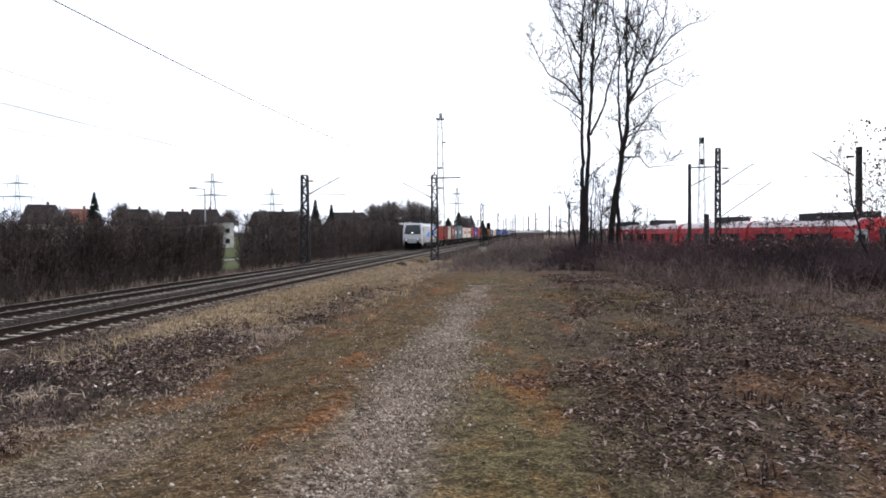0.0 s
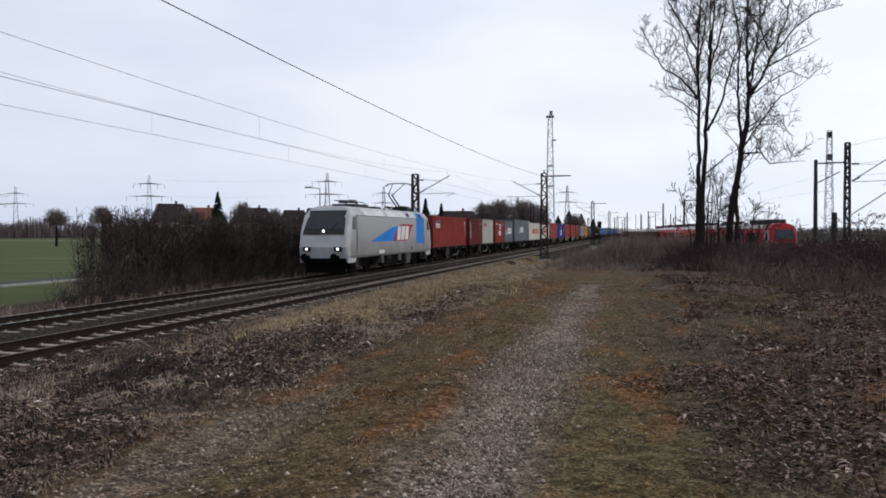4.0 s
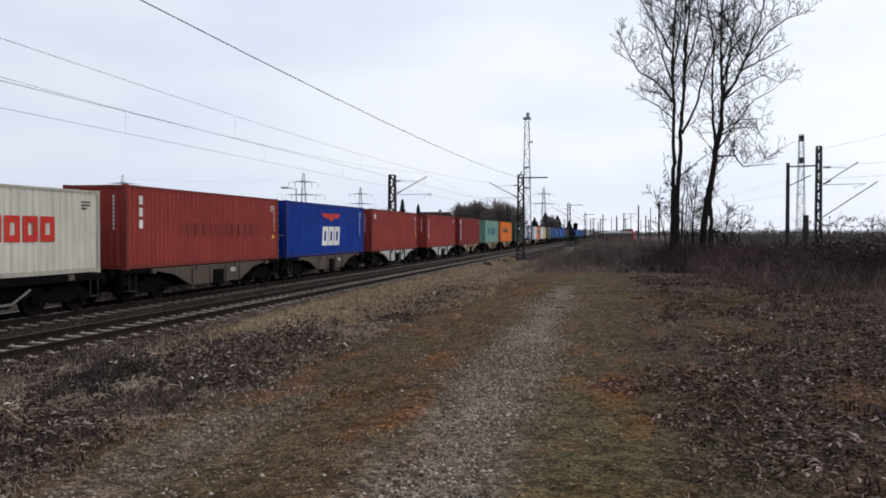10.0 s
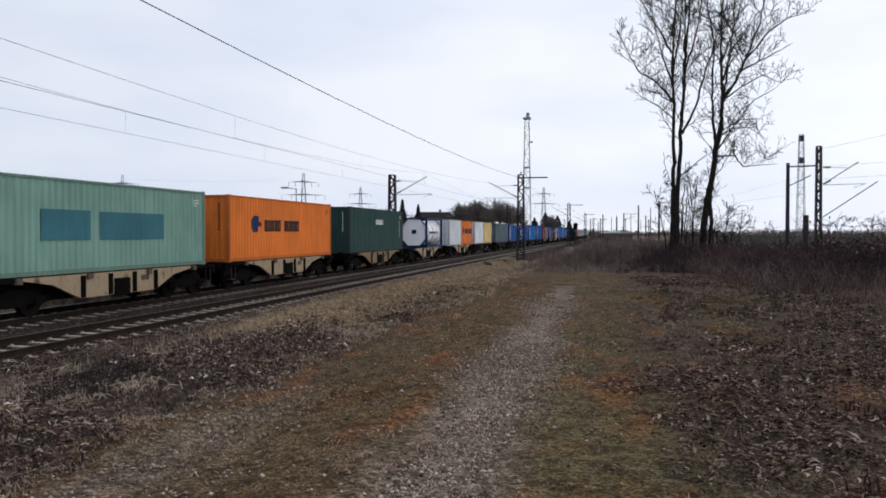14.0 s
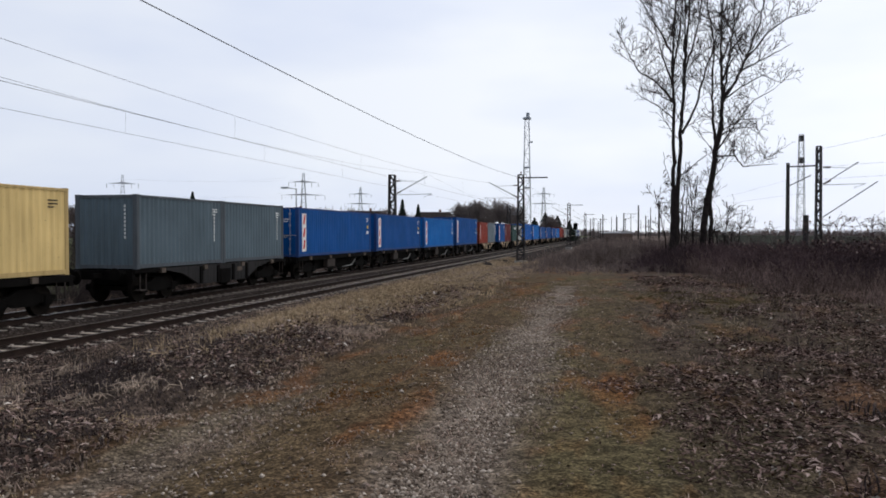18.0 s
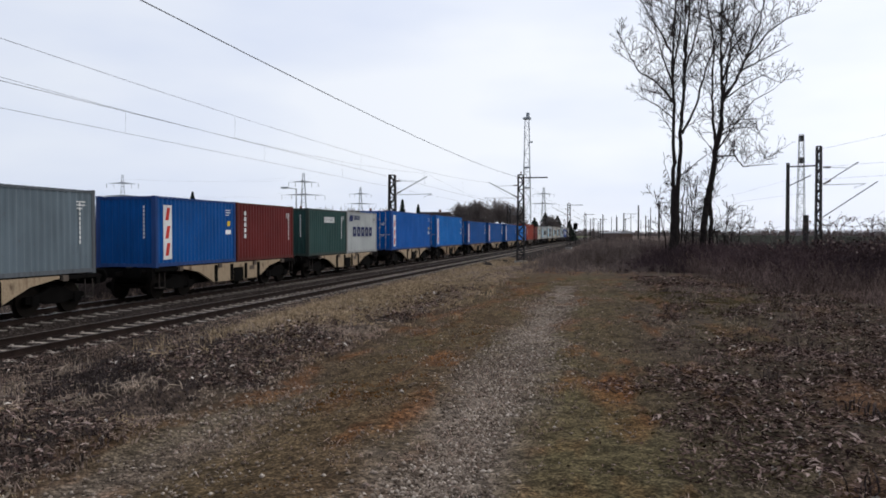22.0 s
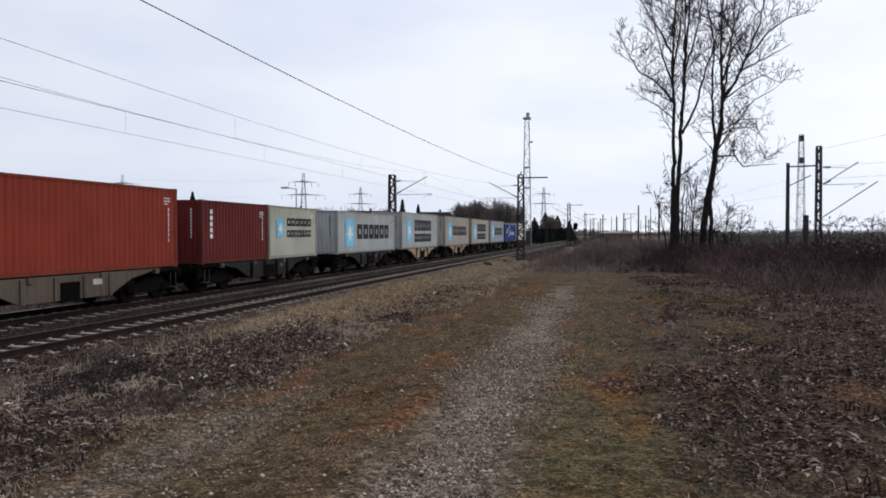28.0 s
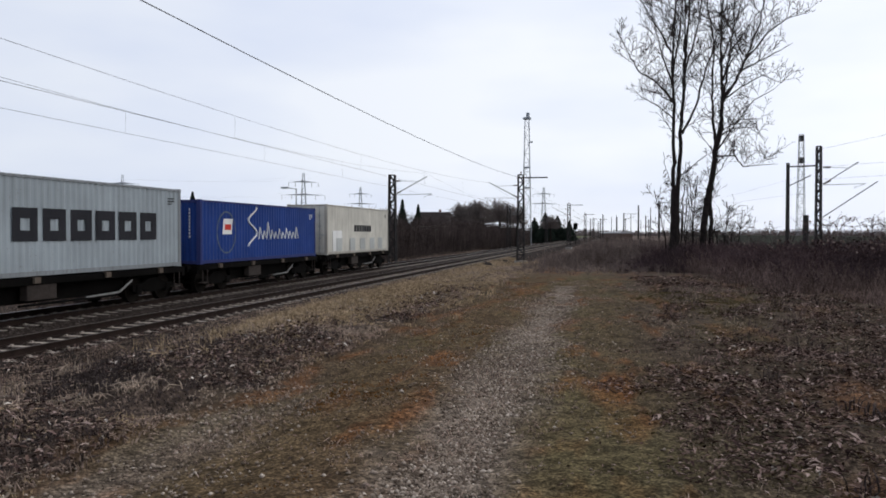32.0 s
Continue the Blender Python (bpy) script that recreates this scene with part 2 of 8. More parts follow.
def stone_mix(name, cols, rough=0.95):
    """Loose pieces whose tone differs from piece to piece."""
    m, n, l, b = nodes_of(name)
    rnd = n.new("ShaderNodeNewGeometry").outputs["Random Per Island"]
    c = ramp(n, l, rnd, [(i / len(cols), k) for i, k in enumerate(cols)])
    c.node.color_ramp.interpolation = "CONSTANT"
    g = noise_node(n, l, 60, 3)
    c = mixc(n, l, "MULTIPLY", 1.0, c, ramp(n, l, g, [(0.3, (0.75,) * 3), (0.7, (1.15,) * 3)]))
    l.new(c, b.inputs["Base Color"])
    b.inputs["Roughness"].default_value, b.inputs["Specular IOR Level"].default_value = rough, 0.06
    return m


M["leaf"] = stone_mix("fallen_leaf_litter", [(0.036, 0.022, 0.020), (0.186, 0.124, 0.105), (0.025, 0.014, 0.013), (0.271, 0.191, 0.165), (0.068, 0.040, 0.036), (0.136, 0.088, 0.071), (0.038, 0.024, 0.019), (0.096, 0.060, 0.048), (0.023, 0.014, 0.012), (0.192, 0.129, 0.107), (0.373, 0.278, 0.242), (0.051, 0.032, 0.026)])
M["gravel"] = stone_mix("path_gravel_stones", [(0.156, 0.120, 0.092), (0.244, 0.194, 0.152), (0.099, 0.074, 0.056), (0.198, 0.154, 0.120), (0.302, 0.244, 0.195), (0.125, 0.095, 0.073), (0.218, 0.171, 0.134), (0.437, 0.369, 0.304)])


def lamp_glow(name, col, power):
    m, n, l, b = nodes_of(name)
    b.inputs["Base Color"].default_value = (*col, 1)
    b.inputs["Emission Color"].default_value = (*col, 1)
    b.inputs["Emission Strength"].default_value = power
    return m


M["headlight"] = lamp_glow("lit_headlight", (1.0, 0.97, 0.9), 3.0)


# ---- mesh building
class Build:
    """Collects boxes, prisms and tubes into one mesh."""

    def __init__(self):
        self.v, self.f = [], []

    def add(self, verts, faces):
        k = len(self.v)
        self.v += [tuple(p) for p in verts]
        self.f += [tuple(i + k for i in f) for f in faces]
        return self

    def box(self, x0, y0, z0, x1, y1, z1, ch=0.0):
        if ch:
            a = [(x0 + ch, y0), (x1 - ch, y0), (x1, y0 + ch), (x1, y1 - ch), (x1 - ch, y1), (x0 + ch, y1), (x0, y1 - ch), (x0, y0 + ch)]
            return self.prism([(p[0], p[1]) for p in a], z0, z1)
        return self.add([(x0, y0, z0), (x1, y0, z0), (x1, y1, z0), (x0, y1, z0), (x0, y0, z1), (x1, y0, z1), (x1, y1, z1), (x0, y1, z1)],
                        [(0, 3, 2, 1), (4, 5, 6, 7), (0, 1, 5, 4), (1, 2, 6, 5), (2, 3, 7, 6), (3, 0, 4, 7)])

    def prism(self, outline, z0, z1):
        k = len(outline)
        v = [(x, y, z0) for x, y in outline] + [(x, y, z1) for x, y in outline]
        return self.add(v, [tuple(range(k - 1, -1, -1)), tuple(range(k, 2 * k))] + [(i, (i + 1) % k, k + (i + 1) % k, k + i) for i in range(k)])

    def slab_x(self, outline, x0, x1):
        """Outline in (y, z), thickened along x."""
        k = len(outline)
        v = [(x0, y, z) for y, z in outline] + [(x1, y, z) for y, z in outline]
        return self.add(v, [tuple(range(k - 1, -1, -1)), tuple(range(k, 2 * k))] + [(i, (i + 1) % k, k + (i + 1) % k, k + i) for i in range(k)])

    def tube(self, a, b, r0, r1=None, n=6):
        a, b = Vector(a), Vector(b)
        r1 = r0 if r1 is None else r1
        d = (b - a)
        if d.length < 1e-6:
            return self
        d.normalize()
        u = d.orthogonal().normalized()
        w = d.cross(u)
        v = []
        for p, r in ((a, r0), (b, r1)):
            for i in range(n):
                t = 2 * math.pi * i / n
                v.append(p + (u * math.cos(t) + w * math.sin(t)) * r)
        return self.add(v, [tuple(range(n - 1, -1, -1)), tuple(range(n, 2 * n))] + [(i, (i + 1) % n, n + (i + 1) % n, n + i) for i in range(n)])

    def sweep(self, pts, r, n=4):
        """One unbroken tube along a polyline."""
        v, f = [], []
        for k, p in enumerate(pts):
            a, c = Vector(pts[max(0, k - 1)]), Vector(pts[min(len(pts) - 1, k + 1)])
            d = (c - a).normalized()
            u = d.cross(Vector((0, 0, 1)) if abs(d.z) < 0.9 else Vector((1, 0, 0))).normalized()
            w = d.cross(u)
            v += [Vector(p) + (u * math.cos(6.2832 * i / n) + w * math.sin(6.2832 * i / n)) * r for i in range(n)]
        for k in range(len(pts) - 1):
            f += [(k * n + i, k * n + (i + 1) % n, (k + 1) * n + (i + 1) % n, (k + 1) * n + i) for i in range(n)]
        return self.add(v, f + [tuple(range(n - 1, -1, -1)), tuple(range(len(v) - n, len(v)))])

    def taper(self, pts, radii, n=7):
        """One unbroken round stem along a polyline, thinner towards its end."""
        v, f = [], []
        for k, p in enumerate(pts):
            d = (Vector(pts[min(len(pts) - 1, k + 1)]) - Vector(pts[max(0, k - 1)])).normalized()
            u = d.cross(Vector((0, 1, 0)) if abs(d.y) < 0.9 else Vector((1, 0, 0))).normalized()
            w = d.cross(u)
            v += [Vector(p) + (u * math.cos(6.2832 * i / n) + w * math.sin(6.2832 * i / n)) * radii[k] for i in range(n)]
        for k in range(len(pts) - 1):
            f += [(k * n + i, k * n + (i + 1) % n, (k + 1) * n + (i + 1) % n, (k + 1) * n + i) for i in range(n)]
        return self.add(v, f + [tuple(range(n - 1, -1, -1)), tuple(range(len(v) - n, len(v)))])

    def bar(self, a, b, w):
        return self.tube(a, b, w * 0.7, None, 4)

    def mesh(self, name, mat):
        me = bpy.data.meshes.new(name)
        me.from_pydata(self.v, [], self.f)
        me.materials.append(mat)
        return me


def part(name, shape, mat, parent, label="", at=None):
    """Links a mesh as one object under a thing or a part."""
    me = shape if isinstance(shape, bpy.types.Mesh) else shape.mesh(name, mat)
    ob = new(name, me)
    if parent is not None:
        ob.parent = parent
    if at is not None:
        ob.matrix_basis = at
    if label:
        tagged(ob, label)
    return ob


def thing(name, m, label, category, group="", kind=""):
    ob = new(name)
    ob.empty_display_size = 0.3
    ob.matrix_basis = m
    return tagged(ob, label, category, group, kind)


def sticks(name, p0, p1, r0, r1, mat):
    """Thin tapered three-sided stems, all in one mesh."""
    p0, p1 = np.asarray(p0, float), np.asarray(p1, float)
    n = len(p0)
    d = p1 - p0
    d /= np.linalg.norm(d, axis=1)[:, None] + 1e-9
    ref = np.where(np.abs(d[:, 2:3]) < 0.9, [[0, 0, 1.0]], [[1.0, 0, 0]])
    u = np.cross(d, ref)
    u /= np.linalg.norm(u, axis=1)[:, None] + 1e-9
    w = np.cross(d, u)
    v = np.zeros((n, 6, 3))
    for k in range(3):
        o = u * math.cos(2.0944 * k) + w * math.sin(2.0944 * k)
        v[:, k] = p0 + o * np.reshape(r0, (-1, 1))
        v[:, 3 + k] = p1 + o * np.reshape(r1, (-1, 1))
    q = np.array([[0, 1, 4, 3], [1, 2, 5, 4], [2, 0, 3, 5]])
    f = (np.arange(n)[:, None, None] * 6 + q).reshape(-1)
    return raw_mesh(name, v.reshape(-1, 3), f, 4, mat)


def raw_mesh(name, verts, loops, corners, mat):
    me = bpy.data.meshes.new(name)
    nf = len(loops) // corners
    me.vertices.add(len(verts))
    me.vertices.foreach_set("co", np.asarray(verts, np.float32).reshape(-1))
    me.loops.add(len(loops))
    me.loops.foreach_set("vertex_index", np.asarray(loops, np.int32))
    me.polygons.add(nf)
    me.polygons.foreach_set("loop_start", np.arange(nf, dtype=np.int32) * corners)
    me.update(calc_edges=True)
    me.materials.append(mat)
    return me


rng = np.random.default_rng(7)


def smooth(a, b, v):
    t = np.clip((np.asarray(v, float) - a) / (b - a), 0, 1)
    return t * t * (3 - 2 * t)


# ---- the plan: the lines run along y, the camera stands at x = 0, y = 0, rail tops at z = 0
NEAR_X, FAR_X = -13.02, -17.33      # centres of the two main tracks


def side_track(u):
    """The curving yard track on which the red train leaves: place at u metres beyond the camera's abreast point."""
    u = np.asarray(u, float)
    return 1.4 + 43.6 * np.exp(-np.maximum(u, -40) / 73.0) + np.maximum(-40 - u, 0) * 1.0


LUMPS = rng.standard_normal((128, 128))


def lumpy(x, y, scale):
    """Smooth random relief between about -1 and 1."""
    u, v = np.asarray(x, float) * scale + 500, np.asarray(y, float) * scale + 500
    i, j = np.floor(u).astype(int), np.floor(v).astype(int)
    fu, fv = u - i, v - j
    fu, fv = fu * fu * (3 - 2 * fu), fv * fv * (3 - 2 * fv)
    lo = LUMPS[i % 128, j % 128] * (1 - fu) + LUMPS[(i + 1) % 128, j % 128] * fu
    hi = LUMPS[i % 128, (j + 1) % 128] * (1 - fu) + LUMPS[(i + 1) % 128, (j + 1) % 128] * fu
    return (lo * (1 - fv) + hi * fv) * 0.6


def ground(x, y):
    x, y = np.asarray(x, float), np.asarray(y, float)
    z = 0.85 - 1.15 * smooth(28, 85, y) - 0.05 * smooth(-3, -12, y)
    z = z + (-1.35 * smooth(-4.6, -11.0, x)) * (1 - 0.55 * smooth(28, 85, y))       # down to the line
    z = np.where(x < -10.6, -0.5 + 0 * x, np.minimum(z, 0.9))
    z = z - (z + 0.8) * smooth(15, 24, x + 0.02 * y) * smooth(-40, 10, y)             # down to the yard
    z = np.where(x < -21, -0.5 - 0.35 * smooth(-21, -24, x), z)
    rough = (0.07 * smooth(-3.4, -4.2, x) * smooth(-11, -9.5, x) + 0.045 * smooth(0.5, 1.3, x) + 0.008) * smooth(-30, -5, y) * (1 - smooth(40, 70, y)) * (1 - smooth(30, 50, np.abs(x)))
    z = z + rough * (lumpy(x, y, 1.1) + 0.7 * lumpy(x, y, 2.7))
    z = z + 0.05 * np.sin(x * 1.7 + np.sin(y * 0.6) * 1.5) * np.cos(y * 0.9 + x * 0.4) * smooth(-11, -9.5, x) * (1 - smooth(60, 90, y))
    return z


def surface_top(x, y):
    """Ground or, beside the near rail, the shoulder of the ballast."""
    shoulder = np.interp(x, [-12.35, -12.0, -11.3, -10.7, -10.2], [-0.23, -0.19, -0.165, -0.4, -0.75])
    return np.where(np.asarray(x) < -10.2, np.maximum(ground(x, y), shoulder), ground(x, y))


# ---- ground
def ground_material():
    m, n, l, b = nodes_of("path_moss_and_leaf_ground")
    pos = n.new("ShaderNodeNewGeometry").outputs["Position"]
    sep = n.new("ShaderNodeSeparateXYZ")
    l.new(pos, sep.inputs[0])
    warp = noise_node(n, l, 1.0, 6, pos)
    a = n.new("ShaderNodeMath")          # the path drifts a little towards the line
    a.operation = "MULTIPLY_ADD"
    l.new(sep.outputs["Y"], a.inputs[0])
    a.inputs[1].default_value = 0.022
    l.new(sep.outputs["X"], a.inputs[2])
    c = n.new("ShaderNodeMath")
    c.operation = "MULTIPLY_ADD"
    l.new(warp, c.inputs[0])
    c.inputs[1].default_value = 1.1
    l.new(a.outputs[0], c.inputs[2])
    mr = n.new("ShaderNodeMapRange")
    mr.inputs["From Min"].default_value, mr.inputs["From Max"].default_value = -11.45, 8.55
    l.new(c.outputs[0], mr.inputs["Value"])

    def at(x):
        return (x + 12.0) / 20.0

    def along(y0, y1):
        """One near the camera, fading out along the path."""
        f = n.new("ShaderNodeMapRange")
        f.interpolation_type = "SMOOTHSTEP"
        f.inputs["From Min"].default_value, f.inputs["From Max"].default_value = y0, y1
        f.inputs["To Min"].default_value, f.inputs["To Max"].default_value = 1, 0
        l.new(sep.outputs["Y"], f.inputs["Value"])
        return f.outputs[0]

    litter, verge = (0.060, 0.044, 0.031), (0.050, 0.036, 0.028)
    earth, olive = (0.078, 0.054, 0.029), (0.080, 0.059, 0.032)
    gravel = (0.170, 0.136, 0.110)
    zone = ramp(n, l, mr.outputs[0], [
        (at(-11.0), verge), (at(-3.9), verge), (at(-3.5), (0.06, 0.042, 0.028)), (at(-2.6), earth), (at(-1.6), (0.077, 0.051, 0.029)),
        (at(-1.2), earth), (at(-0.6), olive), (at(0.35), (0.068, 0.050, 0.029)), (at(0.9), litter), (at(7.0), litter)])
    patch = noise_node(n, l, 1.3, 6, pos)
    onpath = ramp(n, l, mr.outputs[0], [(at(-3.9), (0, 0, 0)), (at(-3.2), (1, 1, 1)), (at(0.4), (1, 1, 1)), (at(1.4), (0.6,) * 3), (at(3.6), (0.4,) * 3), (at(7.5), (0.35,) * 3)])
    rusty = noise_node(n, l, 1.5, 5, pos, (1, 0.3, 1))
    rust = mixc(n, l, "MULTIPLY", 1.0, ramp(n, l, rusty, [(0.52, (0, 0, 0)), (0.62, (0.8,) * 3)]), onpath)
    zone = mixc(n, l, "MIX", rust, zone, (0.125, 0.052, 0.020))
    green = noise_node(n, l, 0.8, 5, pos, (1, 0.3, 1))
    leafy = mixc(n, l, "MULTIPLY", 1.0, ramp(n, l, green, [(0.52, (0, 0, 0)), (0.64, (0.45,) * 3)]), onpath)
    zone = mixc(n, l, "MIX", leafy, zone, (0.078, 0.066, 0.030))
    pebbly = mixc(n, l, "MIX", ramp(n, l, patch, [(0.38, (0, 0, 0)), (0.52, (1, 1, 1))]), (0.45, 0.45, 0.45), (1, 1, 1))
    left_rut = mixc(n, l, "MULTIPLY", 1.0, ramp(n, l, mr.outputs[0], [(at(-3.6), (0, 0, 0)), (at(-3.3), (0.42,) * 3), (at(-3.0), (0.42,) * 3), (at(-2.5), (0, 0, 0))]), along(4.4, 8.6))
    right_rut = mixc(n, l, "MULTIPLY", 1.0, ramp(n, l, mr.outputs[0], [(at(-1.6), (0, 0, 0)), (at(-1.15), (0.85,) * 3), (at(-0.85), (0.85,) * 3), (at(-0.4), (0, 0, 0))]), along(8, 21))
    for rut in (left_rut, right_rut):
        zone = mixc(n, l, "MIX", mixc(n, l, "MULTIPLY", 1.0, rut, pebbly), zone, gravel)
    mid = noise_node(n, l, 5.5, 7, pos)
    zone = mixc(n, l, "MULTIPLY", 1.0, zone, ramp(n, l, mid, [(0.36, (0.68,) * 3), (0.5, (1.0,) * 3), (0.64, (1.3,) * 3)]))
    clump = noise_node(n, l, 17, 6, pos)
    zone = mixc(n, l, "MULTIPLY", 1.0, zone, ramp(n, l, clump, [(0.33, (0.5,) * 3), (0.5, (1.0,) * 3), (0.67, (1.55,) * 3)]))
    grain = noise_node(n, l, 48, 8, pos)
    zone = mixc(n, l, "MULTIPLY", 1.0, zone, ramp(n, l, grain, [(0.34, (0.38,) * 3), (0.5, (0.92,) * 3), (0.66, (1.9,) * 3)]))
    # the line's own strip, the far field and the yard
    far = n.new("ShaderNodeMapRange")
    far.inputs["From Min"].default_value, far.inputs["From Max"].default_value = -28.5, -27.5
    l.new(sep.outputs["X"], far.inputs["Value"])
    fieldn = noise_node(n, l, 0.05, 5, pos, (1, 3, 1))
    field = ramp(n, l, fieldn, [(0.35, (0.062, 0.074, 0.032)), (0.65, (0.09, 0.096, 0.047))])
    zone = mixc(n, l, "MIX", far.outputs[0], field, zone)
    dist = n.new("ShaderNodeMapRange")
    dist.inputs["From Min"].default_value, dist.inputs["From Max"].default_value = 26, 48
    l.new(sep.outputs["Y"], dist.inputs["Value"])
    right = n.new("ShaderNodeMapRange")
    right.inputs["From Min"].default_value, right.inputs["From Max"].default_value = -11, -9
    l.new(sep.outputs["X"], right.inputs["Value"])
    both = n.new("ShaderNodeMath")
    both.operation = "MULTIPLY"
    l.new(dist.outputs[0], both.inputs[0])
    l.new(right.outputs[0], both.inputs[1])
    scrub = ramp(n, l, noise_node(n, l, 0.12, 6, pos), [(0.35, (0.095, 0.070, 0.058)), (0.65, (0.16, 0.118, 0.095))])
    zone = mixc(n, l, "MIX", both.outputs[0], zone, scrub)
    l.new(zone, b.inputs["Base Color"])
    b.inputs["Roughness"].default_value, b.inputs["Specular IOR Level"].default_value = 0.97, 0.03
    bumped(n, l, b, grain, 0.7, 0.008)
    return m


def lines(*spans):
    out = []
    for a, b, step in spans:
        k = max(1, round((b - a) / step))
        out += [a + (b - a) * i / k for i in range(k)]
    return out + [spans[-1][1]]


gx = lines((-2600, -300, 460), (-300, -60, 40), (-60, -28, 4), (-28, -20, 1), (-20, -12, 1), (-12, 8, 0.15), (8, 40, 2), (40, 300, 30), (300, 2600, 460))
gy = lines((-1200, -100, 220), (-100, -10, 15), (-10, -3, 1.2), (-3, 18, 0.17), (18, 34, 0.4), (34, 100, 2), (100, 400, 25), (400, 3400, 300))
GX, GY = np.meshgrid(gx, gy)
GZ = ground(GX, GY)
fine = (GX > -11) & (GX < 9) & (GY > 1) & (GY < 34)
GZ = GZ + np.where(fine, 0.010 * rng.standard_normal(GZ.shape), 0)
GZ = GZ - 0.05 * np.exp(-((GX + 1.0 + 0.022 * GY) / 0.42) ** 2) * (GY < 40) - 0.05 * np.exp(-((GX + 3.1 + 0.022 * GY) / 0.42) ** 2) * (GY < 40)
gi = np.arange(GX.size).reshape(GX.shape)
gq = np.stack([gi[:-1, :-1], gi[:-1, 1:], gi[1:, 1:], gi[1:, :-1]], -1).reshape(-1)
ground_ob = new("ground", raw_mesh("ground", np.stack([GX, GY, GZ], -1).reshape(-1, 3), gq, 4, ground_material()))
ground_ob.data.polygons.foreach_set("use_smooth", [True] * len(ground_ob.data.polygons))
tagged(ground_ob, "brown mossy ground with a two-rut gravel track and leaf litter", "ground", kind="structure")


# ---- main tracks
def ballast_bed(name, xs, zs, y0, y1, label):
    ys = lines((y0, -20, 40), (-20, 100, 1.5), (100, y1, 30))
    v = []
    for y in ys:
        for x, z in zip(xs, zs):
            v.append((x, y, z + 0.008 * math.sin(y * 2.1 + x * 3.0)))
    k = len(xs)
    f = [(j * k + i, j * k + i + 1, (j + 1) * k + i + 1, (j + 1) * k + i) for j in range(len(ys) - 1) for i in range(k - 1)]
    me = bpy.data.meshes.new(name)
    me.from_pydata(v, [], f)
    me.materials.append(M["ballast_bed"])
    return tagged(new(name, me), label, "ballast", kind="structure")


M["ballast_bed"] = surface("brown_ballast_bed", (0.024, 0.018, 0.015), 0.97, 0, 0.6, 0.35, 16, 0.9)
BED = ([-21.2, -19.6, -19.0, -15.7, -15.2, -14.6, -12.0, -11.3, -10.7, -10.2], [-0.75, -0.22, -0.197, -0.197, -0.215, -0.197, -0.19, -0.165, -0.4, -0.75])
ballast_bed("ballast_bed", BED[0], BED[1], -500, 1500, "rust-brown crushed stone bed under two tracks")

RAIL = [(-0.07, -0.172), (0.07, -0.172), (0.07, -0.158), (0.012, -0.135), (0.012, -0.045), (0.036, -0.03), (0.036, -0.002), (-0.036, -0.002), (-0.036, -0.03), (-0.012, -0.045), (-0.012, -0.135), (-0.07, -0.158)]


def rail_pair(track, y0, y1, head):
    for side in (-1, 1):
        b = Build()
        k = len(RAIL)
        x = side * 0.7535
        b.add([(x + px, y0, pz) for px, pz in RAIL] + [(x + px, y1, pz) for px, pz in RAIL],
              [tuple(range(k)), tuple(range(2 * k - 1, k - 1, -1))] + [(i, k + i, k + (i + 1) % k, (i + 1) % k) for i in range(k)])
        rail = part("rail", b, M["rail_side"], track)
        part("rail_head", Build().box(x - 0.03, y0, -0.002, x + 0.03, y1, 0.001), M[head], rail, "worn running surface")


def sleeper_mesh(mat):
    b = Build()
    outline = [(-1.3, -0.40), (1.3, -0.40), (1.3, -0.186), (0.95, -0.176), (0.25, -0.180), (-0.25, -0.180), (-0.95, -0.176), (-1.3, -0.186)]
    k = len(outline)
    b.add([(x, -0.085, z) for x, z in outline] + [(x, 0.085, z) for x, z in outline],
          [tuple(range(k)), tuple(range(2 * k - 1, k - 1, -1))] + [(i, k + i, k + (i + 1) % k, (i + 1) % k) for i in range(k)])
    for side in (-1, 1):
        for e in (-0.12, 0.12):
            x = side * 0.7535 + e
            b.box(x - 0.025, -0.03, -0.18, x + 0.025, 0.03, -0.145)
    return b.mesh("sleeper", mat)


def main_track(x, label, mat, pitch, count, head):
    track = thing("railway_track", pose(x, 0, 0), label, "railway track", "main line tracks", "structure")
    rail_pair(track, -420, 1400, head)
    me = sleeper_mesh(mat)
    r = random.Random(int(-x * 10))
    for i in range(count):
        part("sleeper", me, None, track, at=pose(r.uniform(-0.02, 0.02), 2 + i * pitch, r.uniform(-0.008, 0.0), 0, 0, r.uniform(-0.7, 0.7)))
    rest = Build()
    for i in range(count, int(380 / pitch)):
        rest.box(-1.3, 2 + i * pitch - 0.13, -0.4, 1.3, 2 + i * pitch + 0.13, -0.19)
    for i in range(1, 90):
        rest.box(-1.3, 2 - i * pitch - 0.13, -0.4, 1.3, 2 - i * pitch + 0.13, -0.19)
    tagged(part("sleepers_beyond", rest, mat, track), kind="stuff")


main_track(NEAR_X, "rusty railway track with pale concrete sleepers", M["sleeper"], 0.62, 200, "rail_rust")
main_track(FAR_X, "railway track with dusty concrete sleepers, in use", M["sleeper_dirty"], 0.62, 200, "rail_top")


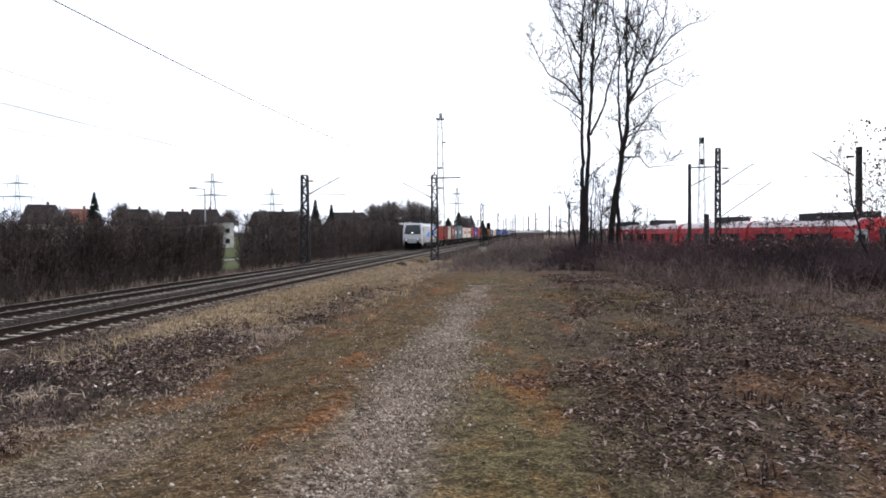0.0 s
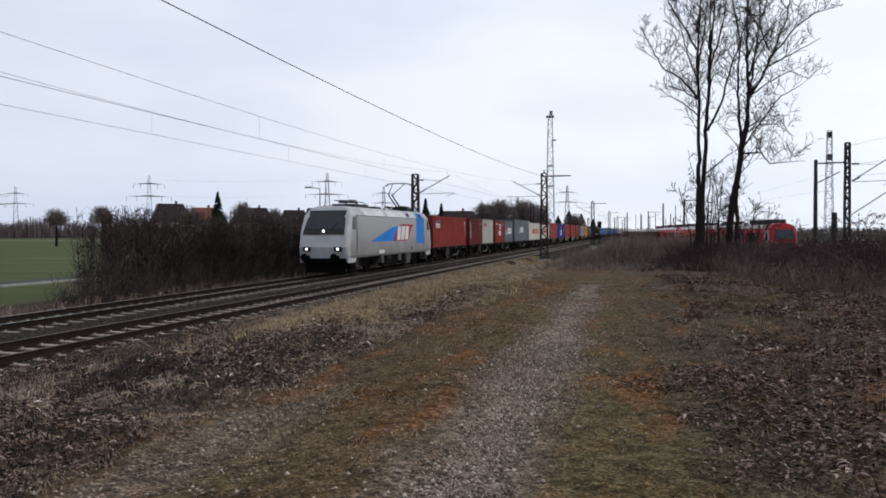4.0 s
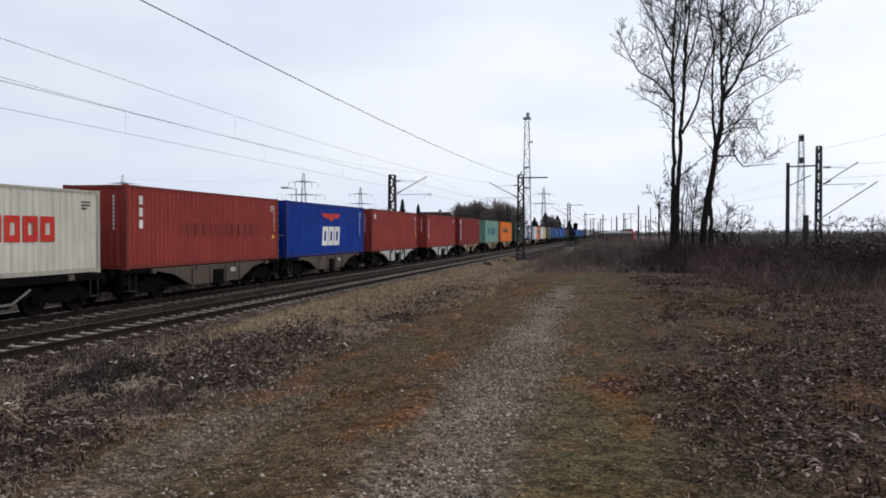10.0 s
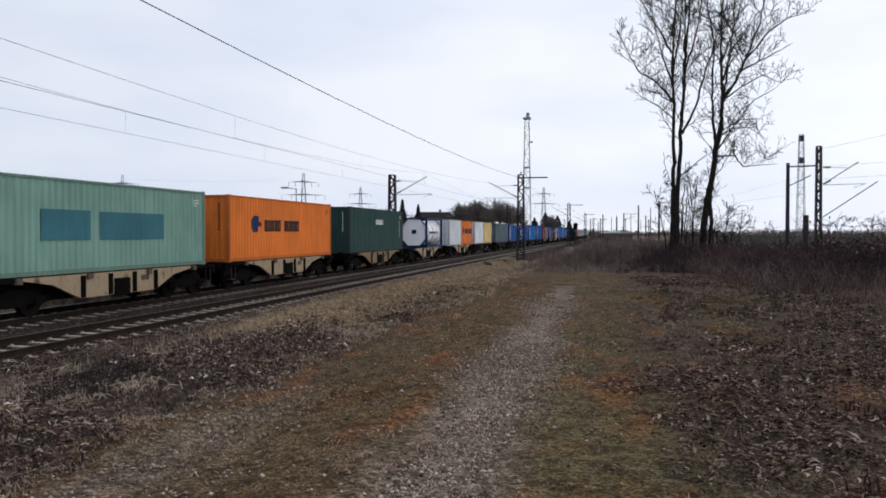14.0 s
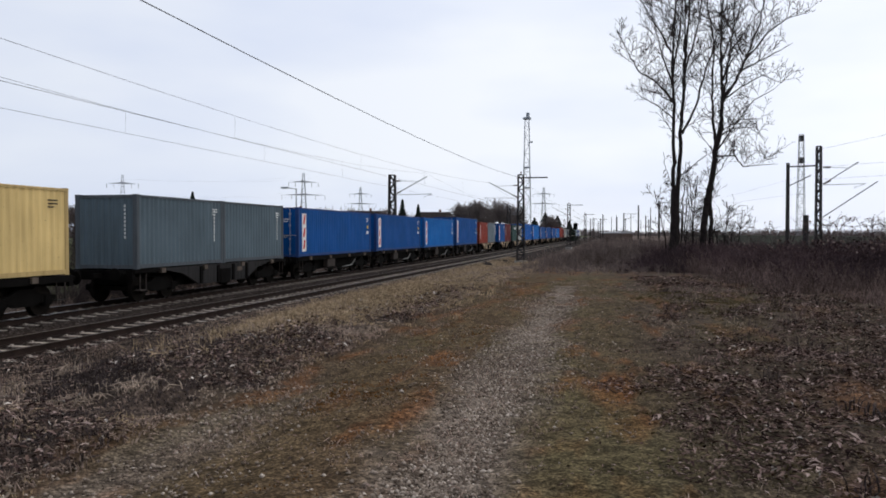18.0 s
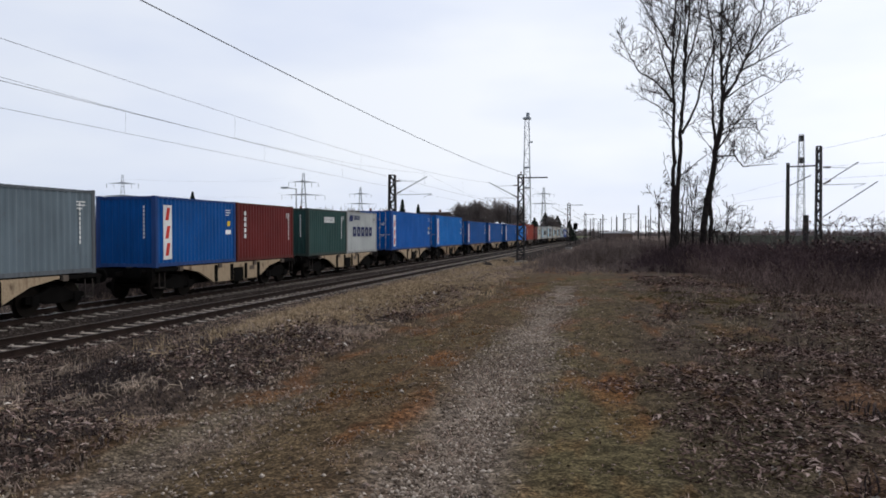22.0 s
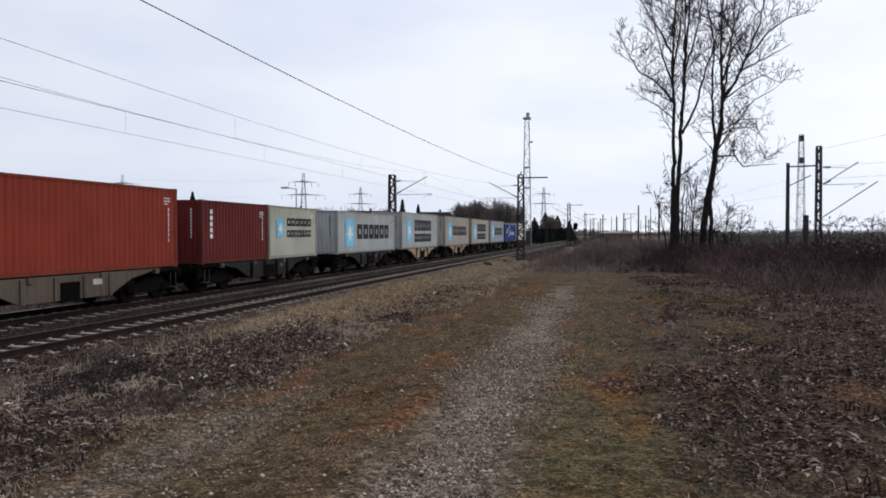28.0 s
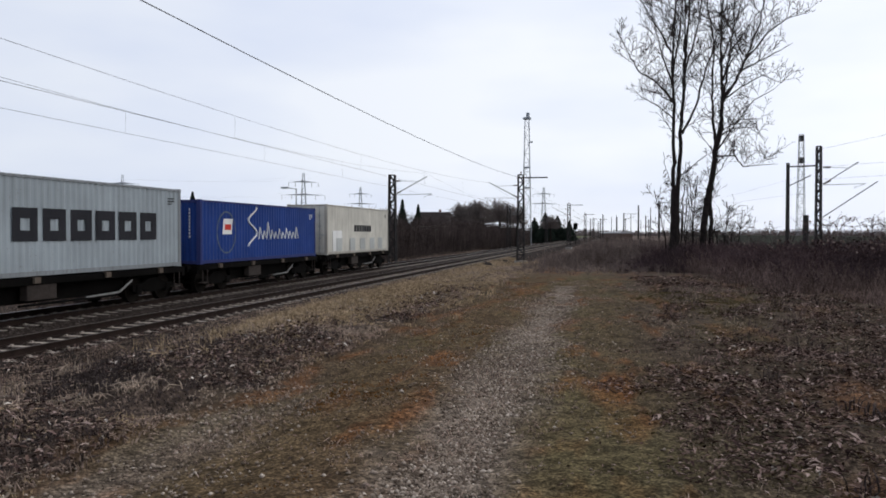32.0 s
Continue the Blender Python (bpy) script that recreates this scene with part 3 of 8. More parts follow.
def scatter_stones(name, n, place, size, mat, label, flat=0.7):
    """Loose angular stones: squashed octahedra in one mesh."""
    x, y, z = place(n)
    c = np.stack([x, y, z], -1)
    s = size[0] + (size[1] - size[0]) * rng.random(n) ** 2
    base = np.array([[1, 0, 0], [-1, 0, 0], [0, 1, 0], [0, -1, 0], [0, 0, 1], [0, 0, -1]], float)
    v = base[None] * (0.6 + 0.8 * rng.random((n, 6, 1)))
    a = rng.random(n) * 6.283
    ca, sa = np.cos(a)[:, None], np.sin(a)[:, None]
    vx, vy = v[..., 0] * ca - v[..., 1] * sa, v[..., 0] * sa + v[..., 1] * ca
    v = np.stack([vx, vy, v[..., 2] * flat], -1) * s[:, None, None] + c[:, None]
    t = np.array([[0, 2, 4], [2, 1, 4], [1, 3, 4], [3, 0, 4], [2, 0, 5], [1, 2, 5], [3, 1, 5], [0, 3, 5]])
    f = (np.arange(n)[:, None, None] * 6 + t).reshape(-1)
    return tagged(new(name, raw_mesh(name, v.reshape(-1, 3), f, 3, mat)), label, "stones", kind="stuff")


def on_ballast(n):
    x = rng.uniform(-20.4, -10.6, n)
    y = 3 + 75 * rng.random(n) ** 1.25
    crib = np.abs((y - 2 + 0.31) % 0.62 - 0.31) > 0.14        # heaped between the sleepers, thin on top of them
    between = np.minimum(np.abs(x - NEAR_X), np.abs(x - FAR_X)) > 1.32
    z = np.interp(x, BED[0], BED[1]) - 0.036 - 0.012 * rng.random(n) + 0.032 * (crib | between)
    return x, y, z


scatter_stones("ballast_stones", 62000, on_ballast, (0.024, 0.068), M["ballast"], "angular brown ballast stones")


def on_path(n):
    pick = rng.random(n)
    rut = np.where(pick < 0.9, -1.0, -3.1)
    y = np.where(rut > -2, -5 + 29 * rng.random(n) ** 1.5, -5 + 13 * rng.random(n) ** 1.2)
    x = rut - 0.022 * y + np.where(pick > 0.94, 0.9, 0.32) * (0.75 + 0.35 * np.sin(y * 0.8)) * rng.standard_normal(n)
    return x, y, ground(x, y) - 0.05 * np.exp(-((x + 0.022 * y - rut) / 0.42) ** 2) + 0.006


scatter_stones("path_gravel", 62000, on_path, (0.006, 0.023), M["gravel"], "pale loose gravel in the wheel ruts")


CL = rng.standard_normal((64, 64))


def clumped(x, y, scale, cut):
    """Keeps the points where a smooth random field is high."""
    u, v = x * scale * 1.3, y * scale * 1.3
    i, j = np.floor(u).astype(int), np.floor(v).astype(int)
    fu, fv = u - i, v - j
    fu, fv = fu * fu * (3 - 2 * fu), fv * fv * (3 - 2 * fv)
    g = (CL[i % 64, j % 64] * (1 - fu) + CL[(i + 1) % 64, j % 64] * fu) * (1 - fv) + (CL[i % 64, (j + 1) % 64] * (1 - fu) + CL[(i + 1) % 64, (j + 1) % 64] * fu) * fv
    keep = g * 0.5 > cut + 0.12 * rng.standard_normal(len(x))
    return x[keep], y[keep]


def off_the_ruts(n):
    y = -4 + 30 * rng.random(n) ** 1.5
    x = rng.uniform(-3.9, 0.7, n) - 0.022 * y
    x, y = clumped(x, y, 1.6, 0.0)
    rut = np.where(x + 0.022 * y > -2, -1.0, -3.1)
    return x, y, ground(x, y) - 0.05 * np.exp(-((x + 0.022 * y - rut) / 0.42) ** 2) + 0.006


strays = off_the_ruts(15000)
scatter_stones("stray_gravel", len(strays[0]), lambda n: strays, (0.005, 0.019), M["gravel"], "single pale stones pressed into the mossy track")


# ---- low vegetation
def blades(name, x, y, height, spread, mat, label, radius=0.006, category="dry grass", per=9, foot=0.06):
    """Tufts of thin leaning stems in one mesh."""
    n = len(x)
    x, y, h = np.repeat(x, per), np.repeat(y, per), np.repeat(height, per)
    k = n * per
    bx, by = x + foot * rng.standard_normal(k), y + foot * rng.standard_normal(k)
    bz = surface_top(bx, by) - 0.02
    a = rng.random(k) * 6.283
    lean = spread * rng.random(k)
    low = np.where(bx < -3.3, (0.3 + 0.7 * smooth(-4.3, -6.8, bx)) * (0.28 + 0.72 * smooth(-11.7, -10.2, bx)), 1.0)     # trodden by the path, thin by the rail
    hh = h * (0.5 + 0.6 * rng.random(k)) * low
    p0 = np.stack([bx, by, bz], -1)
    mid = p0 + np.stack([np.cos(a) * lean * hh * 0.4, np.sin(a) * lean * hh * 0.4, hh * 0.6], -1)
    tip = p0 + np.stack([np.cos(a) * lean * hh, np.sin(a) * lean * hh, hh * (1 - 0.42 * lean)], -1)
    r = radius * (0.6 + 0.8 * rng.random(k))
    me = sticks(name, np.concatenate([p0, mid]), np.concatenate([mid, tip]), np.concatenate([r, r * 0.8]), np.concatenate([r * 0.8, r * 0.2]), mat)
    return tagged(new(name, me), label, category, kind="stuff")


def field(n, x0, x1, y0, y1, power=1.5):
    return rng.uniform(x0, x1, n), y0 + (y1 - y0) * rng.random(n) ** power


def verge_x(u):
    """From the near rail's sleeper ends to the path."""
    return -11.85 + 8.2 * u


def verge(n, y0, y1, power, scale, cut):
    return clumped(verge_x(rng.random(n)), y0 + (y1 - y0) * rng.random(n) ** power, scale, cut)


def off_the_stones(x, y):
    """Pale grass stands back from the edge of the ballast, except far along the line."""
    keep = rng.random(len(x)) < 0.10 + 0.90 * np.maximum(smooth(-9.8, -7.4, x) * (0.4 + 0.6 * smooth(10, 17, y)), smooth(30, 50, y))
    return x[keep], y[keep]


vx, vy = verge(19000, 3, 62, 1.4, 0.8, -0.35)
blades("dead_weeds", vx, vy, rng.uniform(0.06, 0.26, len(vx)), 1.7, M["weed"], "brown dead weeds on the verge", 0.007, "weeds")
vx = rng.uniform(-11.8, -9.2, 2600)
vy = 4 + 46 * rng.random(2600) ** 1.2
blades("trackside_stalks", vx, vy, rng.uniform(0.06, 0.24, 2600), 1.3, M["weed"], "brown withered weeds along the ballast edge", 0.007, "weeds")
vx, vy = verge(5500, 3, 30, 1.8, 0.9, 0.05)
vx, vy = np.concatenate([vx, verge_x(0.45 + 0.5 * rng.random(1500))]), np.concatenate([vy, 4 + 7.5 * rng.random(1500)])
blades("dark_weeds", vx, vy, rng.uniform(0.08, 0.3, len(vx)), 1.3, M["hedge"], "dark withered weed stalks on the verge", 0.008, "weeds")
sx, sy = off_the_stones(*verge(6500, 4, 60, 1.5, 0.8, 0.0))
blades("dry_grass", sx, sy, rng.uniform(0.1, 0.32, len(sx)), 1.6, M["straw"], "straw-coloured dry grass tufts on the verge", 0.006)
gx_, gy_ = off_the_stones(*verge(11000, 16, 85, 1.0, 0.5, -0.3))
blades("far_dry_grass", gx_, gy_, rng.uniform(0.12, 0.34, len(gx_)), 1.5, M["straw"], "beige dry grass further along the verge", 0.011)
gx_, gy_ = field(200, 5.0, 11.5, 15, 21, 1.0)
blades("pale_grass_tufts", gx_, gy_, rng.uniform(0.15, 0.5, len(gx_)), 1.0, M["dim_weed"], "pale dead grass tufts before the scrub", 0.006)
gx_, gy_ = off_the_stones(*verge(9500, 3, 40, 1.2, 1.0, -0.2))
blades("pale_weeds", gx_, gy_, rng.uniform(0.06, 0.24, len(gx_)), 1.8, M["pale_weed"], "pale beige dead stems tangled on the verge", 0.007, "weeds", 8)
gx_, gy_ = verge(420, 4, 40, 1.35, 0.4, -0.2)
keep = gx_ < -4.6
gx_, gy_ = off_the_stones(gx_[keep], gy_[keep])
blades("grass_tussocks", gx_, gy_, rng.uniform(0.16, 0.42, len(gx_)), 1.75, M["pale_weed"], "bleached curling grass tussocks on the verge", 0.008, "dry grass", 60, 0.13)
gx_ = rng.uniform(-11.3, -4.6, 4200)
gy_ = 15 + 34 * rng.random(4200)
gx_, gy_ = off_the_stones(*clumped(gx_, gy_, 0.9, 0.0))
blades("matted_grass", gx_, gy_, rng.uniform(0.1, 0.3, len(gx_)), 1.75, M["pale_weed"], "matted bleached grass in clumps on the verge", 0.014, "dry grass", 8, 0.1)
gx_ = rng.uniform(-11.0, -5.2, 1900)
gy_ = 16 + 22 * rng.random(1900)
gx_, gy_ = off_the_stones(*clumped(gx_, gy_, 0.7, -0.2))
blades("beige_grass", gx_, gy_, rng.uniform(0.12, 0.3, len(gx_)), 1.6, M["pale_weed"], "bleached beige grass and stems on the verge", 0.009)
px = np.concatenate([-7.6 + 1.2 * rng.standard_normal(2600), -6.3 + 0.9 * rng.standard_normal(6000), rng.uniform(-10.8, -5.4, 2600), -5.5 + 0.7 * rng.standard_normal(2600)])
py = np.concatenate([25 + 4.0 * rng.standard_normal(2600), 19.2 + 2.6 * rng.standard_normal(6000), 28 + 28 * rng.random(2600), 17.5 + 3.0 * rng.standard_normal(2600)])
px, py = off_the_stones(px, py)
blades("straw_grass_patch", px, py, rng.uniform(0.14, 0.46, len(px)), 1.1, M["straw"], "thick patch of straw-coloured dead grass", 0.009)
gx_, gy_ = verge(5200, 8, 34, 1.2, 0.6, 0.35)
gx_, gy_ = off_the_stones(gx_, gy_)
blades("standing_stalks", gx_, gy_, rng.uniform(0.15, 0.42, len(gx_)), 0.75, M["pale_weed"], "pale withered stalks standing in clumps on the verge", 0.0075, "weeds", 8, 0.1)
gx_, gy_ = verge(6500, 5, 36, 1.25, 0.7, 0.0)
blades("weed_stalks", gx_, gy_, rng.uniform(0.1, 0.3, len(gx_)), 1.0, M["weed"], "brown withered stalks standing among the leaves", 0.007, "weeds", 7, 0.08)
mx, my = clumped(*field(3600, -0.35, 1.2, -4, 34), 0.9, 0.1)
keep = rng.random(len(mx)) < 0.3 + 0.7 * smooth(5.0, 9.5, my)
mx, my = mx[keep], my[keep]
blades("mossy_grass", mx - 0.022 * my, my, rng.uniform(0.012, 0.045, len(mx)), 1.4, M["moss_blade"], "short olive-green mossy grass beside the ruts", 0.005, "grass")
gx_, gy_ = 2.0 + 0.7 * rng.standard_normal(1500), 19.3 + 1.7 * rng.standard_normal(1500)
blades("green_grass_patch", gx_, gy_, rng.uniform(0.02, 0.07, 1500), 1.3, M["moss_blade"], "patch of short green grass among the litter", 0.007, "grass")
mx, my = clumped(*field(3600, -2.6, -1.7, -4, 40), 1.0, 0.12)
blades("rusty_moss", mx - 0.022 * my, my, rng.uniform(0.012, 0.04, len(mx)), 1.4, M["rust_moss"], "rust-brown moss between the ruts", 0.006, "moss")
lx, ly = clumped(*field(3000, 1.0, 14, 10, 28, 1.0), 0.9, 0.1)
blades("low_dead_weeds", lx, ly, rng.uniform(0.04, 0.17, len(lx)), 1.4, M["dim_weed"], "low brown dead weeds among the leaf litter", 0.007, "weeds")
lx, ly = clumped(*field(1300, 0.9, 14, 5, 28, 1.1), 1.2, 0.25)
blades("dark_stalks", lx, ly, rng.uniform(0.06, 0.24, len(lx)), 0.9, M["hedge"], "dark upright weed stalks among the leaf litter", 0.009, "weeds", 7)


def leaves(name, n, place, label, lift=0.02, size=0.021, mat="leaf"):
    x, y = place(n)
    z = surface_top(x, y) + 0.008 + lift * rng.random(n) ** 1.5
    s = size * (0.4 + rng.random(n) ** 1.8) * (1 + 0.015 * np.maximum(y, 0))
    a = rng.random(n) * 6.283
    tilt = 0.24 * rng.standard_normal((n, 2))
    shape = np.array([[-1.1, -0.1], [-0.1, -0.40], [1.1, 0.08], [0.2, 0.38]])
    v = np.zeros((n, 4, 3))
    for k in range(4):
        lx_, ly_ = shape[k]
        dx, dy = (lx_ * np.cos(a) - ly_ * np.sin(a)) * s, (lx_ * np.sin(a) + ly_ * np.cos(a)) * s
        v[:, k] = np.stack([x + dx, y + dy, z + dx * tilt[:, 0] + dy * tilt[:, 1] + (0.3 * s if k % 2 else 0)], -1)
    f = (np.arange(n)[:, None, None] * 4 + np.array([[0, 1, 2], [0, 2, 3]])).reshape(-1)
    return tagged(new(name, raw_mesh(name, v.reshape(-1, 3), f, 3, M[mat])), label, "leaves", kind="stuff")


def drift_edge(x, y):
    """Thins the leaves out towards the track, along an uneven edge."""
    return 1.1 * (1 - smooth(-0.3, 1.9, x + 0.02 * y + 0.9 * lumpy(x, y, 0.55) + 0.4 * lumpy(x, y, 1.7)))


def litter_right(n):
    x, y = field(n, -0.6, 15, -4, 29, 1.45)
    bare = np.exp(-((x - 2.0) / 1.2) ** 2 - ((y - 19.5) / 2.6) ** 2)
    return clumped(x, y, 1.0, -0.12 + drift_edge(x, y) + 1.1 * bare)


def litter_left(n):
    return verge(n, -4, 21, 1.1, 0.9, -0.25)


def leaf_field(name, n, chooser, label, lift=0.02, size=0.021, mat="leaf"):
    x, y = chooser(n)
    return leaves(name, len(x), lambda k: (x, y), label, lift, size, mat)


def near_drift(n):
    x, y = field(n, -0.6, 6.5, 2.5, 12, 1.0)
    return clumped(x, y, 1.3, -0.15 + drift_edge(x, y))


leaf_field("leaf_litter", 260000, litter_right, "brown fallen leaves lying on dark soil", 0.06, 0.029)
leaf_field("near_leaf_litter", 42000, near_drift, "curled grey-brown leaves on dark soil", 0.04, 0.024)
leaf_field("verge_leaf_litter", 90000, litter_left, "brown fallen and withered leaves among the verge weeds", 0.12, 0.029)
leaf_field("pale_leaves", 5200, litter_right, "single bleached leaves on top of the litter", 0.07, 0.032, "pale_leaf")
leaf_field("pale_leaves", 4200, litter_left, "single bleached leaves among the verge weeds", 0.16, 0.034, "pale_leaf")
leaf_field("stray_leaves", 10000, lambda n: field(n, -3.6, 0.8, -4, 26, 1.3), "single fallen leaves on the track", 0.008, 0.013)
fx, fy = clumped(*field(3600, -3.7, 1.0, -2, 26, 1.4), 1.3, 0.0)
blades("flattened_grass", fx, fy, rng.uniform(0.03, 0.07, len(fx)), 2.1, M["weed"], "flattened dead grass blades on the track", 0.004, "dry grass", 6, 0.09)
fx, fy = clumped(*field(2200, 0.6, 9, 3, 22, 1.2), 1.1, 0.1)
blades("bleached_stems", fx, fy, rng.uniform(0.04, 0.11, len(fx)), 1.9, M["pale_weed"], "thin bleached stems lying among the leaves", 0.0045, "weeds", 5, 0.1)
fx, fy = clumped(*field(6000, 0.8, 9, 3, 24, 1.2), 0.55, 0.05)
blades("olive_tufts", fx, fy, rng.uniform(0.012, 0.05, len(fx)), 1.5, M["moss_blade"], "short olive grass between the leaf drifts", 0.006, "grass", 8, 0.09)


# ---- scrub and hedges
def scrub(name, x, y, height, mat, label, twigs=7, radius=0.012, reach=0.5, category="scrub", low=0.15, sway=0.3):
    """Leaning stems with side twigs, in one mesh."""
    n = len(x)
    z = ground(x, y) - 0.05
    p0 = np.stack([x, y, z], -1)
    a = rng.random(n) * 6.283
    tip = p0 + np.stack([np.cos(a) * sway * height, np.sin(a) * sway * height, height], -1)
    k = n * twigs
    i = np.repeat(np.arange(n), twigs)
    t = low + (0.95 - low) * rng.random(k)
    q0 = p0[i] + (tip - p0)[i] * t[:, None]
    b = rng.random(k) * 6.283
    ln = reach * (0.4 + 0.8 * rng.random(k)) * (1.15 - 0.6 * t)
    q1 = q0 + np.stack([np.cos(b) * ln * 0.75, np.sin(b) * ln * 0.75, ln * (0.25 + 0.6 * rng.random(k))], -1)
    r = radius * (0.7 + 0.6 * rng.random(n))
    me = sticks(name, np.concatenate([p0, q0]), np.concatenate([tip, q1]),
                np.concatenate([r, r[i] * 0.55]), np.concatenate([r * 0.35, r[i] * 0.2]), mat)
    return tagged(new(name, me), label, category, kind="stuff")


def right_front(x):
    """Where the tall scrub begins on the right of the path."""
    return np.interp(x, [-7, 1.0, 2.2, 4.6, 9, 40], [46, 40, 35, 24, 21.5, 20])


bx = rng.uniform(1.2, 30, 9500)
deep = 13 * rng.random(9500)
by = right_front(bx) - 1.2 + 1.6 * lumpy(bx, bx * 0.3, 0.5) + deep
bh = rng.uniform(0.65, 1.3, 9500) * (0.22 + 0.80 * smooth(0, 6, deep)) * (1 + 0.06 * smooth(5, 10, bx))
keep = rng.random(9500) < 0.3 + 0.7 * smooth(0, 4, deep)
scrub("tall_scrub", bx[keep], by[keep], bh[keep], M["brush"], "tall reddish-brown bare scrub", 11, 0.011, 0.55, "scrub", 0.12, 0.5)
bx = 3.6 + 1.5 * rng.standard_normal(1200)
by = 35.5 + 1.9 * rng.standard_normal(1200)
bh = rng.uniform(0.45, 1.2, 1200) * (0.3 + 0.7 * smooth(31, 35.5, by)) * (0.4 + 0.6 * smooth(0.2, 2.0, bx))
scrub("thicket", bx, by, bh, M["dark_brush"], "dark bare thicket round the feet of the trees", 14, 0.012, 0.5, "scrub", 0.08, 0.4)
bx = rng.uniform(6.2, 20, 2600)
by = right_front(bx) - 1.0 + 5 * rng.random(2600)
scrub("thicket", bx, by, rng.uniform(0.35, 1.05, 2600), M["dark_brush"], "dark purple-brown bare thicket", 12, 0.011, 0.5, "scrub", 0.08, 0.5)
bx = rng.uniform(-4.2, 3.5, 2400)
by = 30 + 50 * rng.random(2400) + np.abs(bx + 1) * 0.6
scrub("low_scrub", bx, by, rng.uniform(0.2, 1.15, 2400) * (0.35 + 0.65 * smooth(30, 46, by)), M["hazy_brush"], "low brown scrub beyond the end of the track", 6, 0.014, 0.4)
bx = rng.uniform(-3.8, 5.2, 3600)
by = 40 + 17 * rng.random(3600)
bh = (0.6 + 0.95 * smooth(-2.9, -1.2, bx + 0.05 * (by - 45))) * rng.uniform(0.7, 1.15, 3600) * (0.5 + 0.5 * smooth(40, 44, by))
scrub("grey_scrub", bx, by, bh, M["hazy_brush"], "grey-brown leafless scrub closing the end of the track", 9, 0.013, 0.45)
bx = rng.uniform(2.2, 24, 2600)
by = right_front(bx) - 5.5 * rng.random(2600) ** 1.3 + 2.0
keep = rng.random(2600) > 0.7 * smooth(5.5, 8.5, bx)
bx, by = bx[keep], by[keep]
scrub("scrub_edge", bx, by, rng.uniform(0.2, 0.9, len(bx)), M["dim_weed"], "pale dead stems along the edge of the scrub", 5, 0.0065, 0.3, "scrub", 0.2, 0.45)
fx, fy = clumped(rng.uniform(2.5, 20, 2600), right_front(rng.uniform(2.5, 20, 2600)), 0.7, 0.1)
fy = right_front(fx) - 3.5 + 5 * rng.random(len(fx))
keep = rng.random(len(fx)) > 0.85 * smooth(5.5, 8.5, fx)
fx, fy = fx[keep], fy[keep]
blades("pale_fringe", fx, fy, rng.uniform(0.2, 0.75, len(fx)), 0.8, M["dim_weed"], "thin pale dead grass before the scrub", 0.005, "dry grass", 6, 0.15)

def hedge_height(y, low, high):
    """Uneven along its length: rounded bushes side by side, lower at single gaps."""
    bush = np.abs(np.sin(y * 0.62 + 0.8 * np.sin(y * 0.23))) ** 0.6
    return (low + (high - low) * bush) * rng.uniform(0.7, 1.0, len(y))


hx = rng.uniform(-26.6, -23.9, 1500)
hy = rng.uniform(32.6, 63, 1500)
keep = (hy < -hx * 2.57 - 2.2) & (np.abs(np.sin(hy * 0.62 + 0.8 * np.sin(hy * 0.23))) > 0.2 + 0.3 * rng.random(1500))
hx, hy = hx[keep], hy[keep]
scrub("hedge", hx, hy, hedge_height(hy, 4.2, 4.9), M["hedge"], "tall dark leafless hedge beside the line", 36, 0.022, 0.85, "hedge", 0.15, 0.13)
hx = rng.uniform(-28.5, -23.2, 2600)
hy = 60 + 156 * rng.random(2600) ** 1.2
keep = hy > -hx * 2.57 + 2.2
hx, hy = hx[keep], hy[keep]
scrub("hedge", hx, hy, hedge_height(hy, 4.0, 6.0), M["hedge"], "long dark leafless hedge beside the line", 18, 0.034, 1.4, "hedge", 0.1, 0.14)
hx = rng.uniform(-25.0, -22.2, 2600)
hy = 29 + 80 * rng.random(2600) ** 1.3
keep = np.abs(hy + hx * 2.57) > 2.0
hx, hy = hx[keep], hy[keep]
scrub("hedge_brush", hx, hy, rng.uniform(0.35, 1.75, len(hx)), M["hedge"], "low dark brush along the foot of the hedge", 8, 0.012, 0.5, "scrub", 0.1, 0.4)
hx = rng.uniform(-24.0, -20.8, 1500)
hy = 2 + 130 * rng.random(1500)
scrub("trackside_weeds", hx, hy, rng.uniform(0.15, 0.6, 1500), M["weed"], "dead weeds at the foot of the hedge", 5, 0.012, 0.3, "weeds")


def scrub_leaves(n):
    x = rng.uniform(2.0, 28, n)
    return x, right_front(x) + 8 * rng.random(n)


leaf_field("scrub_leaves", 5000, scrub_leaves, "last withered leaves caught in the scrub", 1.5)


